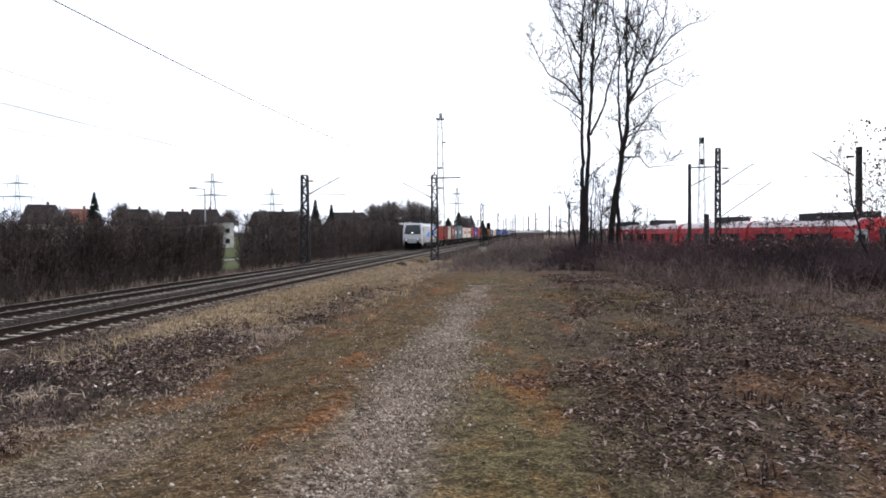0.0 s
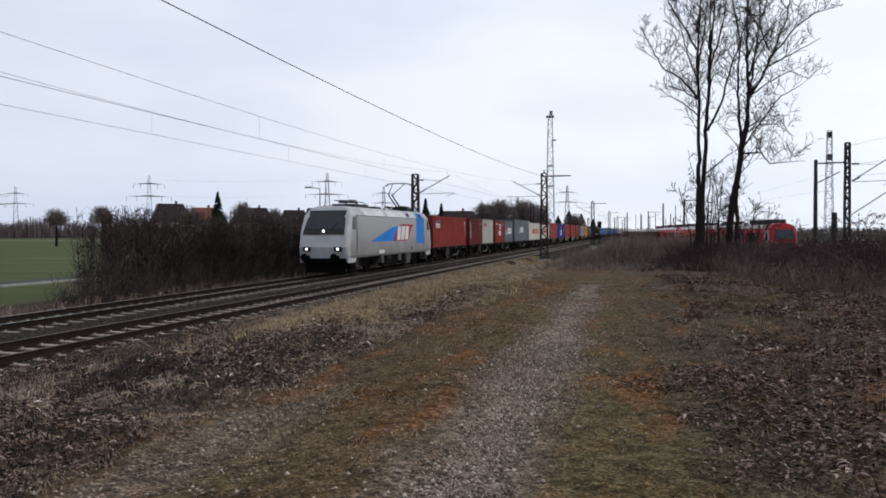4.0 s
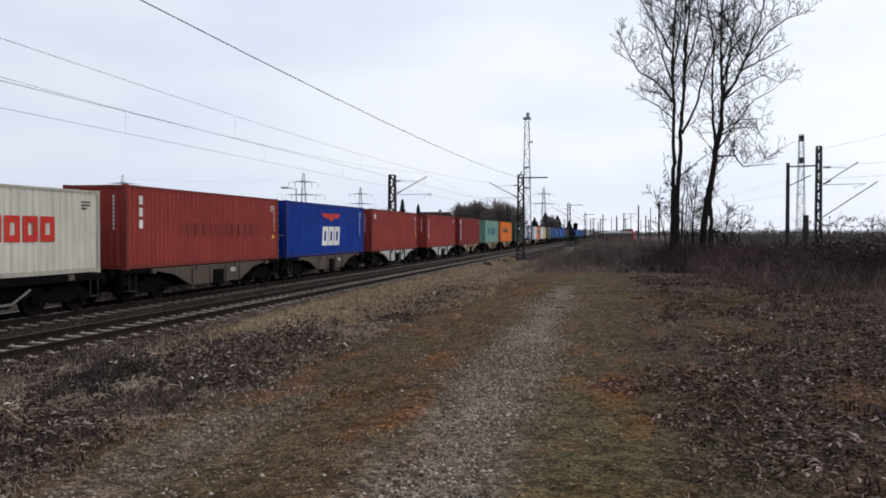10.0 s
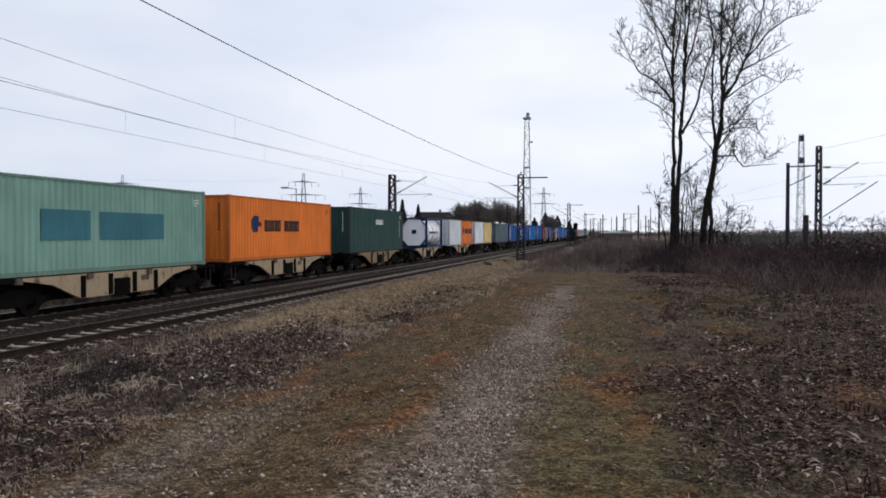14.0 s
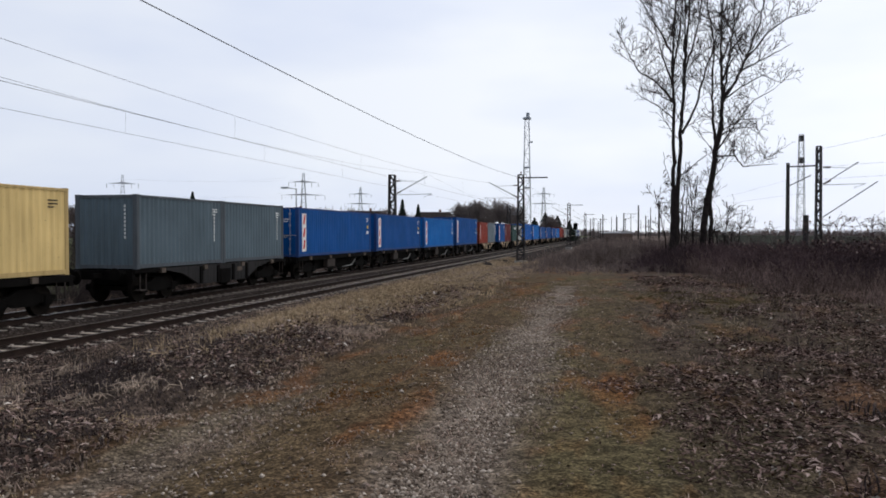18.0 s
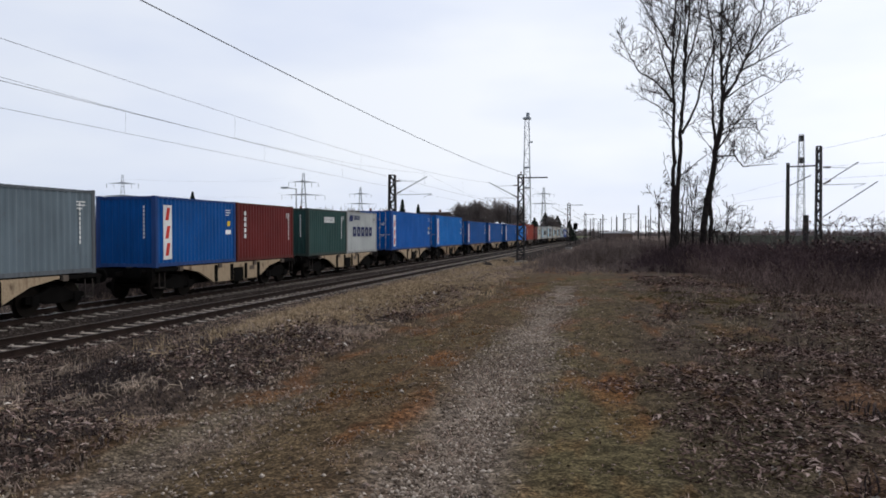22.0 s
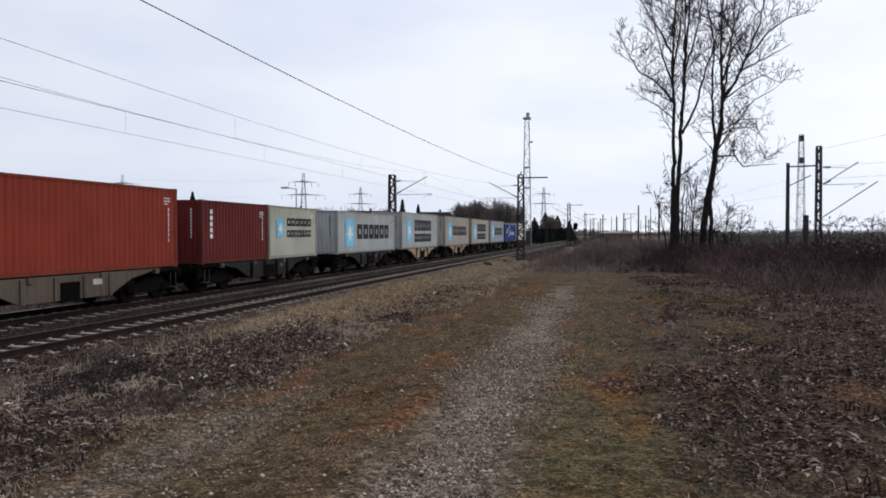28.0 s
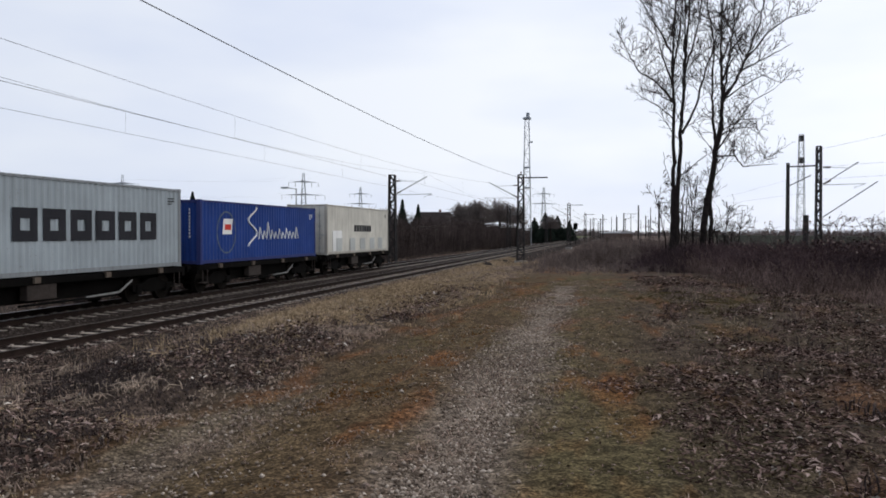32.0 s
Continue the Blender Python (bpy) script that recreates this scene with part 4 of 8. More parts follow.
# ---- trees
def grow(rnd, stems, reach, twig_r, first, dens=1.0):
    """Bare crown: branches, side shoots and twigs along each stem. A stem is (points, radius at foot, radius at top)."""
    trunks, a, b, ra, rb = [], [], [], [], []

    def put(p, q, r0, r1):
        a.append(tuple(p)), b.append(tuple(q)), ra.append(r0), rb.append(r1)

    def shoot(p, d, length, r, level):
        steps = (7, 5, 4)[level]
        p, d = Vector(p), Vector(d).normalized()
        spin = rnd.random() * 6.283
        bend = Vector((rnd.gauss(0, 0.05), rnd.gauss(0, 0.05), rnd.uniform(-0.02, 0.11)))
        for i in range(steps):
            d = (d + bend + Vector((rnd.gauss(0, 0.07), rnd.gauss(0, 0.07), rnd.gauss(0, 0.05)))).normalized()
            q = p + d * (length / steps)
            r0, r1 = r * (1 - 0.75 * i / steps), r * (1 - 0.75 * (i + 1) / steps)
            put(p, q, max(r0, twig_r * 0.75), max(r1, twig_r * 0.6))
            if level < 2 and i >= 1 and rnd.random() < dens * (1.0, 0.62)[level]:
                spin += 2.4
                u = d.orthogonal().normalized()
                side = u * math.cos(spin) + d.cross(u) * math.sin(spin)
                ang = rnd.uniform(0.5, 1.0)
                nd = d * math.cos(ang) + side * math.sin(ang) + Vector((0, 0, 0.12))
                shoot(q, nd, length * rnd.uniform(0.42, 0.72) * (1 - 0.35 * i / steps), max(r1 * 0.65, twig_r), level + 1)
            p = q

    for points, r0, r1 in stems:
        pts = [Vector(p) for p in points]
        fine_pts = []
        for i in range(len(pts) - 1):
            for k in range(6):
                fine_pts.append(pts[i].lerp(pts[i + 1], k / 6) + Vector((rnd.gauss(0, 0.02), rnd.gauss(0, 0.02), 0)))
        fine_pts.append(pts[-1])
        m = len(fine_pts) - 1
        trunks.append(Build().taper(fine_pts, [r0 + (r1 - r0) * (i / m) ** 0.8 for i in range(m + 1)], 7))
        for i in range(m):
            ka, kb = r0 + (r1 - r0) * (i / m) ** 0.8, r0 + (r1 - r0) * ((i + 1) / m) ** 0.8
            z = fine_pts[i].z
            if (z > first or r0 <= 0.03) and rnd.random() < (0.8 if kb < 0.05 else 0.6) and (r0 > 0.08 or i > 0.22 * m):
                up = (z - first) / (pts[-1].z - first + 0.01)
                for _ in range(1):
                    az = rnd.random() * 6.283
                    el = rnd.uniform(0.3, 1.5)
                    ln = reach * (1.0 - 0.4 * up) * rnd.uniform(0.5, 1.15) * (0.5 if r0 <= 0.03 else 1.0)
                    shoot(fine_pts[i], (math.cos(az), math.sin(az), el), ln, min(kb * 0.5, 0.011 + 0.007 * ln), 0)
    return trunks, (np.array(a), np.array(b), np.array(ra), np.array(rb))


def bare_tree(place, stems, reach, twig_r, first, label, seed, dens=1.0, group="", name="tree"):
    rnd = random.Random(seed)
    trunks, (a, b, ra, rb) = grow(rnd, stems, reach, twig_r, first, dens)
    t = thing(name, place, label, "tree", group)
    for k, shape in enumerate(trunks):
        part("trunk" if k == 0 else "limb", shape, M["bark"], t)
    part("crown", sticks("crown", a, b, ra, rb, M["twig"]), None, t, "leafless branches and twigs")
    return t


G0 = 0.55


def limbs(rnd, specs):
    """Limbs given as sideways reach and height; each also swings towards or away in depth."""
    out = []
    for r0, r1, line in specs:
        swing = rnd.uniform(-0.75, 0.75)
        x0 = line[0][0]
        out.append(([(x, swing * (x - x0) + rnd.uniform(-0.04, 0.04), z) for x, z in line], r0, r1))
    return out


def turned(rnd, specs, n):
    """More limbs of the same kind, swung round to the front and the back of the crown."""
    out = []
    for r0, r1, line in rnd.sample(specs, n):
        az = rnd.choice((1, -1)) * rnd.uniform(1.1, 1.9)
        x0, k, up = line[0][0], rnd.uniform(0.75, 1.0), rnd.uniform(0.1, 1.2)
        out.append(([(x0 + (x - x0) * k * math.cos(az), (x - x0) * k * math.sin(az), z + up) for x, z in line], r0 * 0.9, r1))
    return out


tree_rnd = random.Random(77)
LEFT_STEMS = [(0.25, 0.19, [(0.0, 0.0), (0.07, 1.9), (0.1, 3.9)]),
              (0.11, 0.018, [(0.06, 3.6), (0.0, 5.1), (0.0, 7.7), (-0.1, 9.6), (0.1, 12.4), (0.15, 15.3)]),
              (0.115, 0.018, [(0.17, 3.6), (0.3, 5.6), (0.4, 8.1), (0.5, 10.2), (0.7, 12.3), (0.85, 15.5)])]
LEFT_LIMBS = [(0.055, 0.014, [(-0.05, 7.9), (-0.7, 8.8), (-1.5, 9.4), (-2.0, 10.4), (-2.5, 11.5)]), (0.035, 0.012, [(-0.05, 7.8), (-0.7, 8.3), (-1.4, 8.6)]),
              (0.035, 0.012, [(0.0, 7.1), (-0.7, 7.7), (-1.5, 8.2)]), (0.05, 0.014, [(-0.1, 10.0), (-0.6, 10.9), (-1.3, 11.9), (-2.0, 13.4)]),
              (0.06, 0.014, [(0.38, 6.4), (1.0, 7.7), (1.3, 9.1), (1.7, 10.2), (2.1, 11.6), (2.4, 13.2)]), (0.045, 0.014, [(0.42, 9.0), (0.9, 10.6), (1.2, 12.3), (1.4, 14)]),
              (0.03, 0.012, [(0.3, 4.5), (0.5, 4.7), (1.2, 5.3), (1.8, 5.7)]), (0.02, 0.010, [(0.05, 3.8), (-0.3, 4.7), (-0.45, 5.6)]), (0.016, 0.010, [(0.05, 2.2), (-0.5, 2.9), (-0.85, 3.9)]),
              (0.04, 0.012, [(-0.05, 8.6), (-0.5, 9.9), (-0.8, 11.2), (-1.1, 13.2)])]
RIGHT_STEMS = [(0.15, 0.115, [(-0.2, 0.0), (-0.1, 1.9), (0.0, 3.2), (0.2, 4.2), (0.4, 5.8), (0.6, 6.8)]), (0.085, 0.06, [(0.2, 0.0), (0.2, 1.9), (0.2, 3.4), (0.27, 4.5)]),
               (0.095, 0.018, [(0.58, 6.6), (0.7, 8.0), (0.6, 9.6), (0.6, 11.2), (0.7, 12.4), (0.8, 14.8)]), (0.075, 0.016, [(0.4, 5.9), (0.3, 7.0), (0.2, 8.2), (0.3, 10.3), (0.0, 12.4), (-0.1, 14.4)])]
RIGHT_HIGH = [(0.065, 0.014, [(0.68, 7.8), (1.2, 8.7), (1.6, 9.7), (2.1, 11.0), (2.3, 12.3), (2.5, 14)]), (0.04, 0.012, [(0.68, 7.9), (1.6, 8.6), (2.5, 9.1), (3.4, 8.8)]),
               (0.045, 0.012, [(0.68, 8.0), (1.5, 9.2), (2.4, 9.6), (3.4, 10.1)]), (0.045, 0.012, [(1.5, 9.5), (2.5, 10.7), (3.2, 11.2), (3.9, 11.3)])]
RIGHT_LOW = [(0.04, 0.012, [(0.5, 6.3), (1.2, 6.7), (2.0, 6.8), (2.8, 6.3)]), (0.045, 0.010, [(0.35, 5.4), (1.3, 5.5), (1.7, 5.0), (2.4, 5.1), (3.4, 5.2)]),
               (0.035, 0.012, [(0.55, 6.5), (1.5, 7.1), (2.6, 7.2)]), (0.03, 0.010, [(0.25, 4.4), (0.6, 4.8), (1.1, 5.6), (1.5, 5.9)]),
               (0.04, 0.012, [(0.6, 9.5), (1.1, 10.9), (1.5, 12.3), (1.8, 14)]), (0.045, 0.012, [(0.36, 5.5), (0.8, 6.2), (1.8, 7.7), (2.6, 8.1)])]
RIGHT_LIMBS = RIGHT_HIGH + RIGHT_LOW
bare_tree(pose(2.4, 36.9, G0 - 0.1), limbs(tree_rnd, LEFT_STEMS + LEFT_LIMBS) + turned(tree_rnd, LEFT_LIMBS[:6] + LEFT_LIMBS[9:], 6),
          1.7, 0.0118, 6.0, "tall bare tree with two slender dark stems", 11, 0.85, "bare trees by the scrub")
bare_tree(pose(3.85, 37.3, G0 - 0.1), limbs(tree_rnd, RIGHT_STEMS + RIGHT_LIMBS) + turned(tree_rnd, RIGHT_LIMBS[:4] + RIGHT_LIMBS[8:9], 5),
          1.7, 0.0118, 4.9, "tall bare tree leaning slightly, forked stem", 23, 0.85, "bare trees by the scrub")
for sx_, sy_, hh, lean_, sd in ((2.75, 37.5, 5.2, 0.25, 17), (3.4, 37.5, 4.4, -0.25, 18), (4.6, 37.6, 3.2, 0.3, 19), (3.25, 37.9, 4.6, 0.3, 5), (2.3, 37.6, 3.9, -0.7, 6), (3.5, 38.4, 3.6, -0.3, 8), (4.9, 38.6, 2.5, 0.4, 9), (2.9, 37.2, 3.0, 0.2, 10), (4.5, 38.0, 2.3, -0.2, 12), (3.9, 39.0, 4.2, 0.4, 13), (4.4, 38.8, 5.0, -0.3, 14), (3.0, 38.9, 4.4, 0.2, 15), (5.3, 38.5, 3.0, 0.3, 16)):
    bare_tree(pose(sx_, sy_, G0 - 0.1), [([(0, 0, 0), (lean_ * 0.3, 0, hh * 0.5), (lean_, 0.1, hh)], 0.045, 0.014)], 1.2, 0.0115, 0.9, "thin bare sapling among the scrub", sd, 0.95, "saplings", "sapling")
bare_tree(pose(10.8, 25.6, 0.5), [([(0, 0, 0), (0.1, 0, 1.5), (0.2, 0, 2.8), (0.4, 0, 4.6)], 0.06, 0.015), ([(0.1, 0, 0), (0.7, 0, 1.6), (1.2, 0.2, 3.3), (1.5, 0, 4.9)], 0.055, 0.015), ([(0, 0, 0), (-0.6, 0.2, 1.6), (-0.9, 0.2, 3.0), (-1.1, 0, 3.9)], 0.05, 0.012), ([(0.2, 0, 0), (1.6, 0.4, 1.6), (2.5, 0.2, 3.3), (2.9, 0, 4.6)], 0.05, 0.012)],
          1.7, 0.008, 1.0, "ragged bare shrub with a few dark leaves", 31, 1.0, "", "shrub")
lf = Build()
rnd_ = random.Random(4)
for _ in range(300):
    c = Vector((10.8 + rnd_.uniform(-1.4, 2.8), 25.6 + rnd_.uniform(-0.8, 0.8), 0.9 + rnd_.uniform(1.4, 5.0)))
    for _k in range(3):
        o = Vector((rnd_.gauss(0, 0.07), rnd_.gauss(0, 0.07), rnd_.gauss(0, 0.06)))
        u, w = Vector((rnd_.gauss(0, 1), rnd_.gauss(0, 1), rnd_.gauss(0, 1))).normalized() * 0.05, Vector((rnd_.gauss(0, 1), rnd_.gauss(0, 1), rnd_.gauss(0, 1))).normalized() * 0.05
        lf.add([c + o - u, c + o + w, c + o + u, c + o - w], [(0, 1, 2, 3)])
tagged(part("shrub_leaves", lf, M["leaf"], None, "last dark withered leaves on the shrub"), category="leaves", kind="stuff")


def bramble(x, y, h, w, seed):
    """An arching leafy thicket: bowed canes and small withered leaves."""
    r = random.Random(seed)
    t = thing("bramble_bush", pose(x, y, float(ground(x, y)) - 0.05), "arching bare bramble thicket with withered purple leaves", "shrub", "brambles")
    a, b, ra, lf_ = [], [], [], Build()
    for _ in range(48):
        az, reach = r.random() * 6.283, w * r.uniform(0.3, 1.0)
        top, p = h * (r.uniform(0.42, 0.68) if r.random() < 0.86 else r.uniform(0.8, 1.06)), Vector((r.gauss(0, 0.25 * w), r.gauss(0, 0.2 * w), 0))
        q0 = p.copy()
        for i in range(1, 7):
            u = i / 6
            q = p + Vector((math.cos(az) * reach * u ** 1.4, math.sin(az) * reach * u ** 1.4, top * (1 - (1 - u * 1.25) ** 2)))
            q += Vector((r.gauss(0, 0.03), r.gauss(0, 0.03), r.gauss(0, 0.03)))
            a.append(q0), b.append(q), ra.append(0.010)
            if i > 2:
                for _k in range(2):
                    e = q + Vector((r.gauss(0, 0.16), r.gauss(0, 0.16), r.gauss(0.05, 0.12)))
                    a.append(q), b.append(e), ra.append(0.006)
                    if r.random() < 0.6:
                        u_, w_ = Vector((r.gauss(0, 1), r.gauss(0, 1), r.gauss(0, 1))).normalized() * 0.045, Vector((r.gauss(0, 1), r.gauss(0, 1), r.gauss(0, 1))).normalized() * 0.035
                        lf_.add([e - u_, e + w_, e + u_, e - w_], [(0, 1, 2, 3)])
            q0 = q
    ra = np.array(ra)
    tagged(part("cane_tangle", sticks("cane_tangle", a, b, ra, ra * 0.7, M["brush"]), None, t), kind="stuff")
    tagged(part("foliage", lf_, M["leaf"], t, "withered purple-brown leaves"), kind="stuff")


for x_, y_, h_, w_, sd in ((8.2, 27.6, 2.1, 1.2, 61), (9.9, 28.2, 2.1, 1.3, 62), (7.0, 29.5, 2.05, 1.0, 63), (11.8, 28.0, 1.95, 1.3, 64), (6.0, 31.5, 1.9, 0.9, 65), (5.2, 33.5, 1.9, 0.8, 66), (7.6, 26.4, 2.1, 1.1, 67), (9.0, 26.8, 2.2, 1.3, 68)):
    bramble(x_, y_, h_, w_, sd)


def conifer(x, y, h, w, seed):
    r = random.Random(seed)
    t = thing("conifer", pose(x, y, -0.8), "dark narrow conifer beyond the hedge", "tree", "conifers")
    part("trunk", Build().tube((0, 0, 0), (0, 0, h * 0.95), w * 0.06, 0.02, 6), M["bark"], t)
    a, b = [], []
    k = int(h * 42)
    for i in range(k):
        u = r.random() ** 0.8
        z = h * (0.06 + 0.94 * u)
        ln = w * (1.02 - u) * r.uniform(0.6, 1.15) + 0.15
        az = r.random() * 6.283
        a.append((0, 0, z)), b.append((math.cos(az) * ln, math.sin(az) * ln, z - ln * r.uniform(0.05, 0.4)))
        for s in (-0.6, 0.6):
            m = (math.cos(az) * ln * 0.55, math.sin(az) * ln * 0.55, z - 0.1 * ln)
            a.append(m), b.append((m[0] + math.cos(az + s) * ln * 0.5, m[1] + math.sin(az + s) * ln * 0.5, m[2] - 0.2 * ln))
    n = len(a)
    part("crown", sticks("crown", a, b, np.full(n, 0.16), np.full(n, 0.03), M["conifer"]), None, t, "drooping dark needle boughs")


def far_tree(x, y, h, w, seed, label="bare round-crowned tree beyond the hedge"):
    r = random.Random(seed)
    t = thing("tree", pose(x, y, -0.8), label, "tree", "trees beyond the hedge")
    part("trunk", Build().tube((0, 0, 0), (0.1, 0, h * 0.55), w * 0.05, w * 0.03, 7), M["bark"], t)
    a, b, q = [], [], []
    for i in range(int(75 * w)):
        az, el = r.random() * 6.283, r.uniform(-0.2, 1.4)
        rr = w * 0.5 * r.uniform(0.4, 1.05)
        c = Vector((math.cos(az) * math.cos(el) * rr, math.sin(az) * math.cos(el) * rr, h * 0.58 + math.sin(el) * rr * h / w * 0.75))
        base = Vector((c.x * 0.35, c.y * 0.35, h * 0.5 + (c.z - h * 0.5) * 0.4))
        a.append(base), b.append(c), q.append(0.05)
        for _ in range(5):
            e = Vector((r.gauss(0, 1), r.gauss(0, 1), r.gauss(0.4, 0.8))).normalized() * w * 0.10
            a.append(base.lerp(c, r.uniform(0.5, 1))), b.append(a[-1] + e), q.append(0.035)
    q = np.array(q)
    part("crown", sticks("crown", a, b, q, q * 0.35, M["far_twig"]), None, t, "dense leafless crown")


# ---- houses beyond the hedge
M["roof_dark"] = surface("dark_roof_tiles", (0.032, 0.026, 0.025), 0.92, 0, 1.5, 0.25, 12, 0.3)
M["roof_red"] = surface("orange_red_roof_tiles", (0.15, 0.06, 0.042), 0.85, 0, 1.5, 0.25, 12, 0.3)
M["render"] = surface("pale_house_render", (0.50, 0.48, 0.44), 0.9, 0, 0.8, 0.12, 20, 0.1)
M["timber"] = surface("dark_window_frame", (0.12, 0.11, 0.10), 0.6, 0, 2, 0.15)


def house(x, y, w, d, eaves, ridge, rz, roof, label, hip=1.5):
    z0 = -0.85
    hs = thing("house", pose(x, y, z0, 0, 0, rz), label, "house", "houses beyond the hedge")
    part("wall", Build().box(-w / 2, -d / 2, 0, w / 2, d / 2, eaves), M["render"], hs)
    o = 0.45
    v = [(-w / 2 - o, -d / 2 - o, eaves - 0.1), (w / 2 + o, -d / 2 - o, eaves - 0.1), (w / 2 + o, d / 2 + o, eaves - 0.1), (-w / 2 - o, d / 2 + o, eaves - 0.1), (-w / 2 + hip, 0, ridge), (w / 2 - hip, 0, ridge)]
    rf = part("roof", Build().add(v, [(0, 1, 5, 4), (1, 2, 5), (2, 3, 4, 5), (3, 0, 4), (3, 2, 1, 0)]), M[roof], hs)
    part("chimney", Build().box(w * 0.12, 0.2, ridge - 0.8, w * 0.12 + 0.6, 0.8, ridge + 0.7), M["roof_red"], rf)
    k = max(2, int(w / 2.6))
    for lvl in range(1 if eaves < 3.6 else 2):
        for i in range(k):
            wx = -w / 2 + w * (i + 0.5) / k
            for s in (-1, 1):
                win = part("window", Build().box(wx - 0.55, s * d / 2 - 0.04, 1.0 + 2.6 * lvl, wx + 0.55, s * d / 2 + 0.04, 2.25 + 2.6 * lvl), M["timber"], hs)
                part("pane", Build().box(wx - 0.47, s * (d / 2 + 0.042) - 0.006, 1.08 + 2.6 * lvl, wx + 0.47, s * (d / 2 + 0.042) + 0.006, 2.17 + 2.6 * lvl), M["glass"], win)


# ---- masts and wires of the overhead line
def lattice(b, h, w0, w1, d0, d1, step, chord=0.06, brace=0.035):
    def corner(z, sx, sy):
        k = z / h
        return (sx * (w0 + (w1 - w0) * k) / 2, sy * (d0 + (d1 - d0) * k) / 2, z)
    for sx in (-1, 1):
        for sy in (-1, 1):
            b.bar(corner(0, sx, sy), corner(h, sx, sy), chord)
    n = max(2, round(h / step))
    for i in range(n):
        z0, z1 = h * i / n, h * (i + 1) / n
        s = 1 if i % 2 else -1
        for t in (-1, 1):
            b.bar(corner(z0, s, t), corner(z1, -s, t), brace)
            b.bar(corner(z0, t, s), corner(z1, t, -s), brace)
        b.bar(corner(z1, -1, -1), corner(z1, 1, -1), brace)
        b.bar(corner(z1, -1, 1), corner(z1, 1, 1), brace)
    return b


def insulator(b, p, q):
    p, q = Vector(p), Vector(q)
    b.tube(p, q, 0.035, None, 6)
    for i in range(5):
        c = p.lerp(q, (i + 0.5) / 5)
        d = (q - p).normalized() * 0.02
        b.tube(c - d, c + d, 0.085, None, 8)
    return b


def catenary_mast(x, y, z, h, reach, cross=0.0, label="dark lattice steel overhead line mast", w=0.72):
    """reach: where the wires hang, sideways from the mast."""
    m = thing("overhead_line_mast", pose(x, y, z), label, "mast", "overhead line masts")
    part("foundation", Build().box(-0.6, -0.6, -0.6, 0.6, 0.6, 0.12, 0.06), M["concrete"], m)
    part("lattice_column", lattice(Build(), h, w, w * 0.72, w * 0.7, w * 0.5, 0.72, 0.125, 0.08), M["mast"], m)
    s = 1 if reach > 0 else -1
    low, top = 6.15 - z, 7.65 - z
    arm = Build().tube((s * 0.3, 0, low - 0.1), (reach, 0, top), 0.045, None, 6)
    arm.tube((s * 0.3, 0, top - 0.35), (reach * 0.75, 0, top - 0.42), 0.02, None, 5)
    part("cantilever", arm, M["galv"], m, "slanting steel cantilever tube")
    part("steady_arm", Build().tube((s * 0.3, 0, low - 0.15), (reach + s * 0.5, 0, low - 0.1), 0.025, None, 5).tube((reach + s * 0.5, 0, low - 0.1), (reach - s * 0.3, 0, 5.75 - z), 0.02, None, 5), M["galv"], m)
    part("insulator", insulator(Build(), (s * 0.3, 0, low - 0.1), (s * 0.85, 0, low + 0.17)), M["insulator"], m)
    part("insulator", insulator(Build(), (s * 0.3, 0, top - 0.35), (s * 0.8, 0, top - 0.36)), M["insulator"], m)
    if cross:
        part("cross_arm", Build().box(-0.4, -0.06, h - 0.35, cross, 0.06, h - 0.23), M["mast"], m)
        part("insulator", insulator(Build(), (0, 0, h), (0, 0, h + 0.35)), M["insulator"], m)
    return m


def plain_mast(x, y, z, h, arm=0.0, label="slim overhead line pole in the yard", r=0.16):
    m = thing("overhead_line_pole", pose(x, y, z), label, "mast", "yard poles")
    part("pole", Build().tube((0, 0, 0), (0, 0, h), r, r * 0.75, 8), M["mast"], m)
    if arm:
        part("arm", Build().tube((0, 0, h - 0.3), (arm, 0, h - 0.25), 0.06, None, 5), M["mast"], m)
        part("stay", Build().tube((0, 0, h - 1.9), (arm * 0.8, 0, h - 1.0), 0.04, None, 5), M["mast"], m)


for y in (-16, 80.5, 161, 242, 323, 404):
    catenary_mast(-9.7, y, -0.5, 8.85, NEAR_X + 9.7, 2.7)
for y in (-9, 71.3, 152, 233, 314, 395):
    catenary_mast(-20.65, y, -0.55, 8.4, FAR_X + 20.65)


def wire(name, pts, r, label, mat="wire"):
    return tagged(part(name, Build().sweep(pts, r), M[mat], None), label, "wire", "overhead wires")


def hung(x, y0, y1, z, sag, n=16):
    return [(x, y0 + (y1 - y0) * i / n, z - 4 * sag * (i / n) * (1 - i / n)) for i in range(n + 1)]


def line_of(x, ys, z, sag):
    out = []
    for a, b in zip(ys, ys[1:]):
        out += hung(x, a, b, z, sag)[:-1]
    return out + [(x, ys[-1], z)]


NY, FY = (-100, -16, 80.5, 161, 242, 323, 404), (-89, -9, 71.3, 152, 233, 314, 395)
wire("feeder_wire", line_of(-9.7, NY, 8.06, 0.92), 0.014, "dark sagging feeder wire along the mast tops")
for x, ys, zc, zm in ((NEAR_X, NY, 5.71, 7.62), (FAR_X, FY, 6.02, 7.95)):
    wire("contact_wire", [(x, y, zc) for y in range(-80, 401, 40)], 0.0065, "thin dark contact wire over the track")
    wire("messenger_wire", line_of(x, ys, zm, 1.15), 0.006, "thin sagging messenger wire")
    for a, b in zip(ys[1:4], ys[2:5]):
        for k in range(1, 7):
            t = k / 7
            y = a + (b - a) * t
            wire("dropper", [(x, y, zc), (x, y, zm - 4.6 * t * (1 - t))], 0.003, "short thin dropper wire")


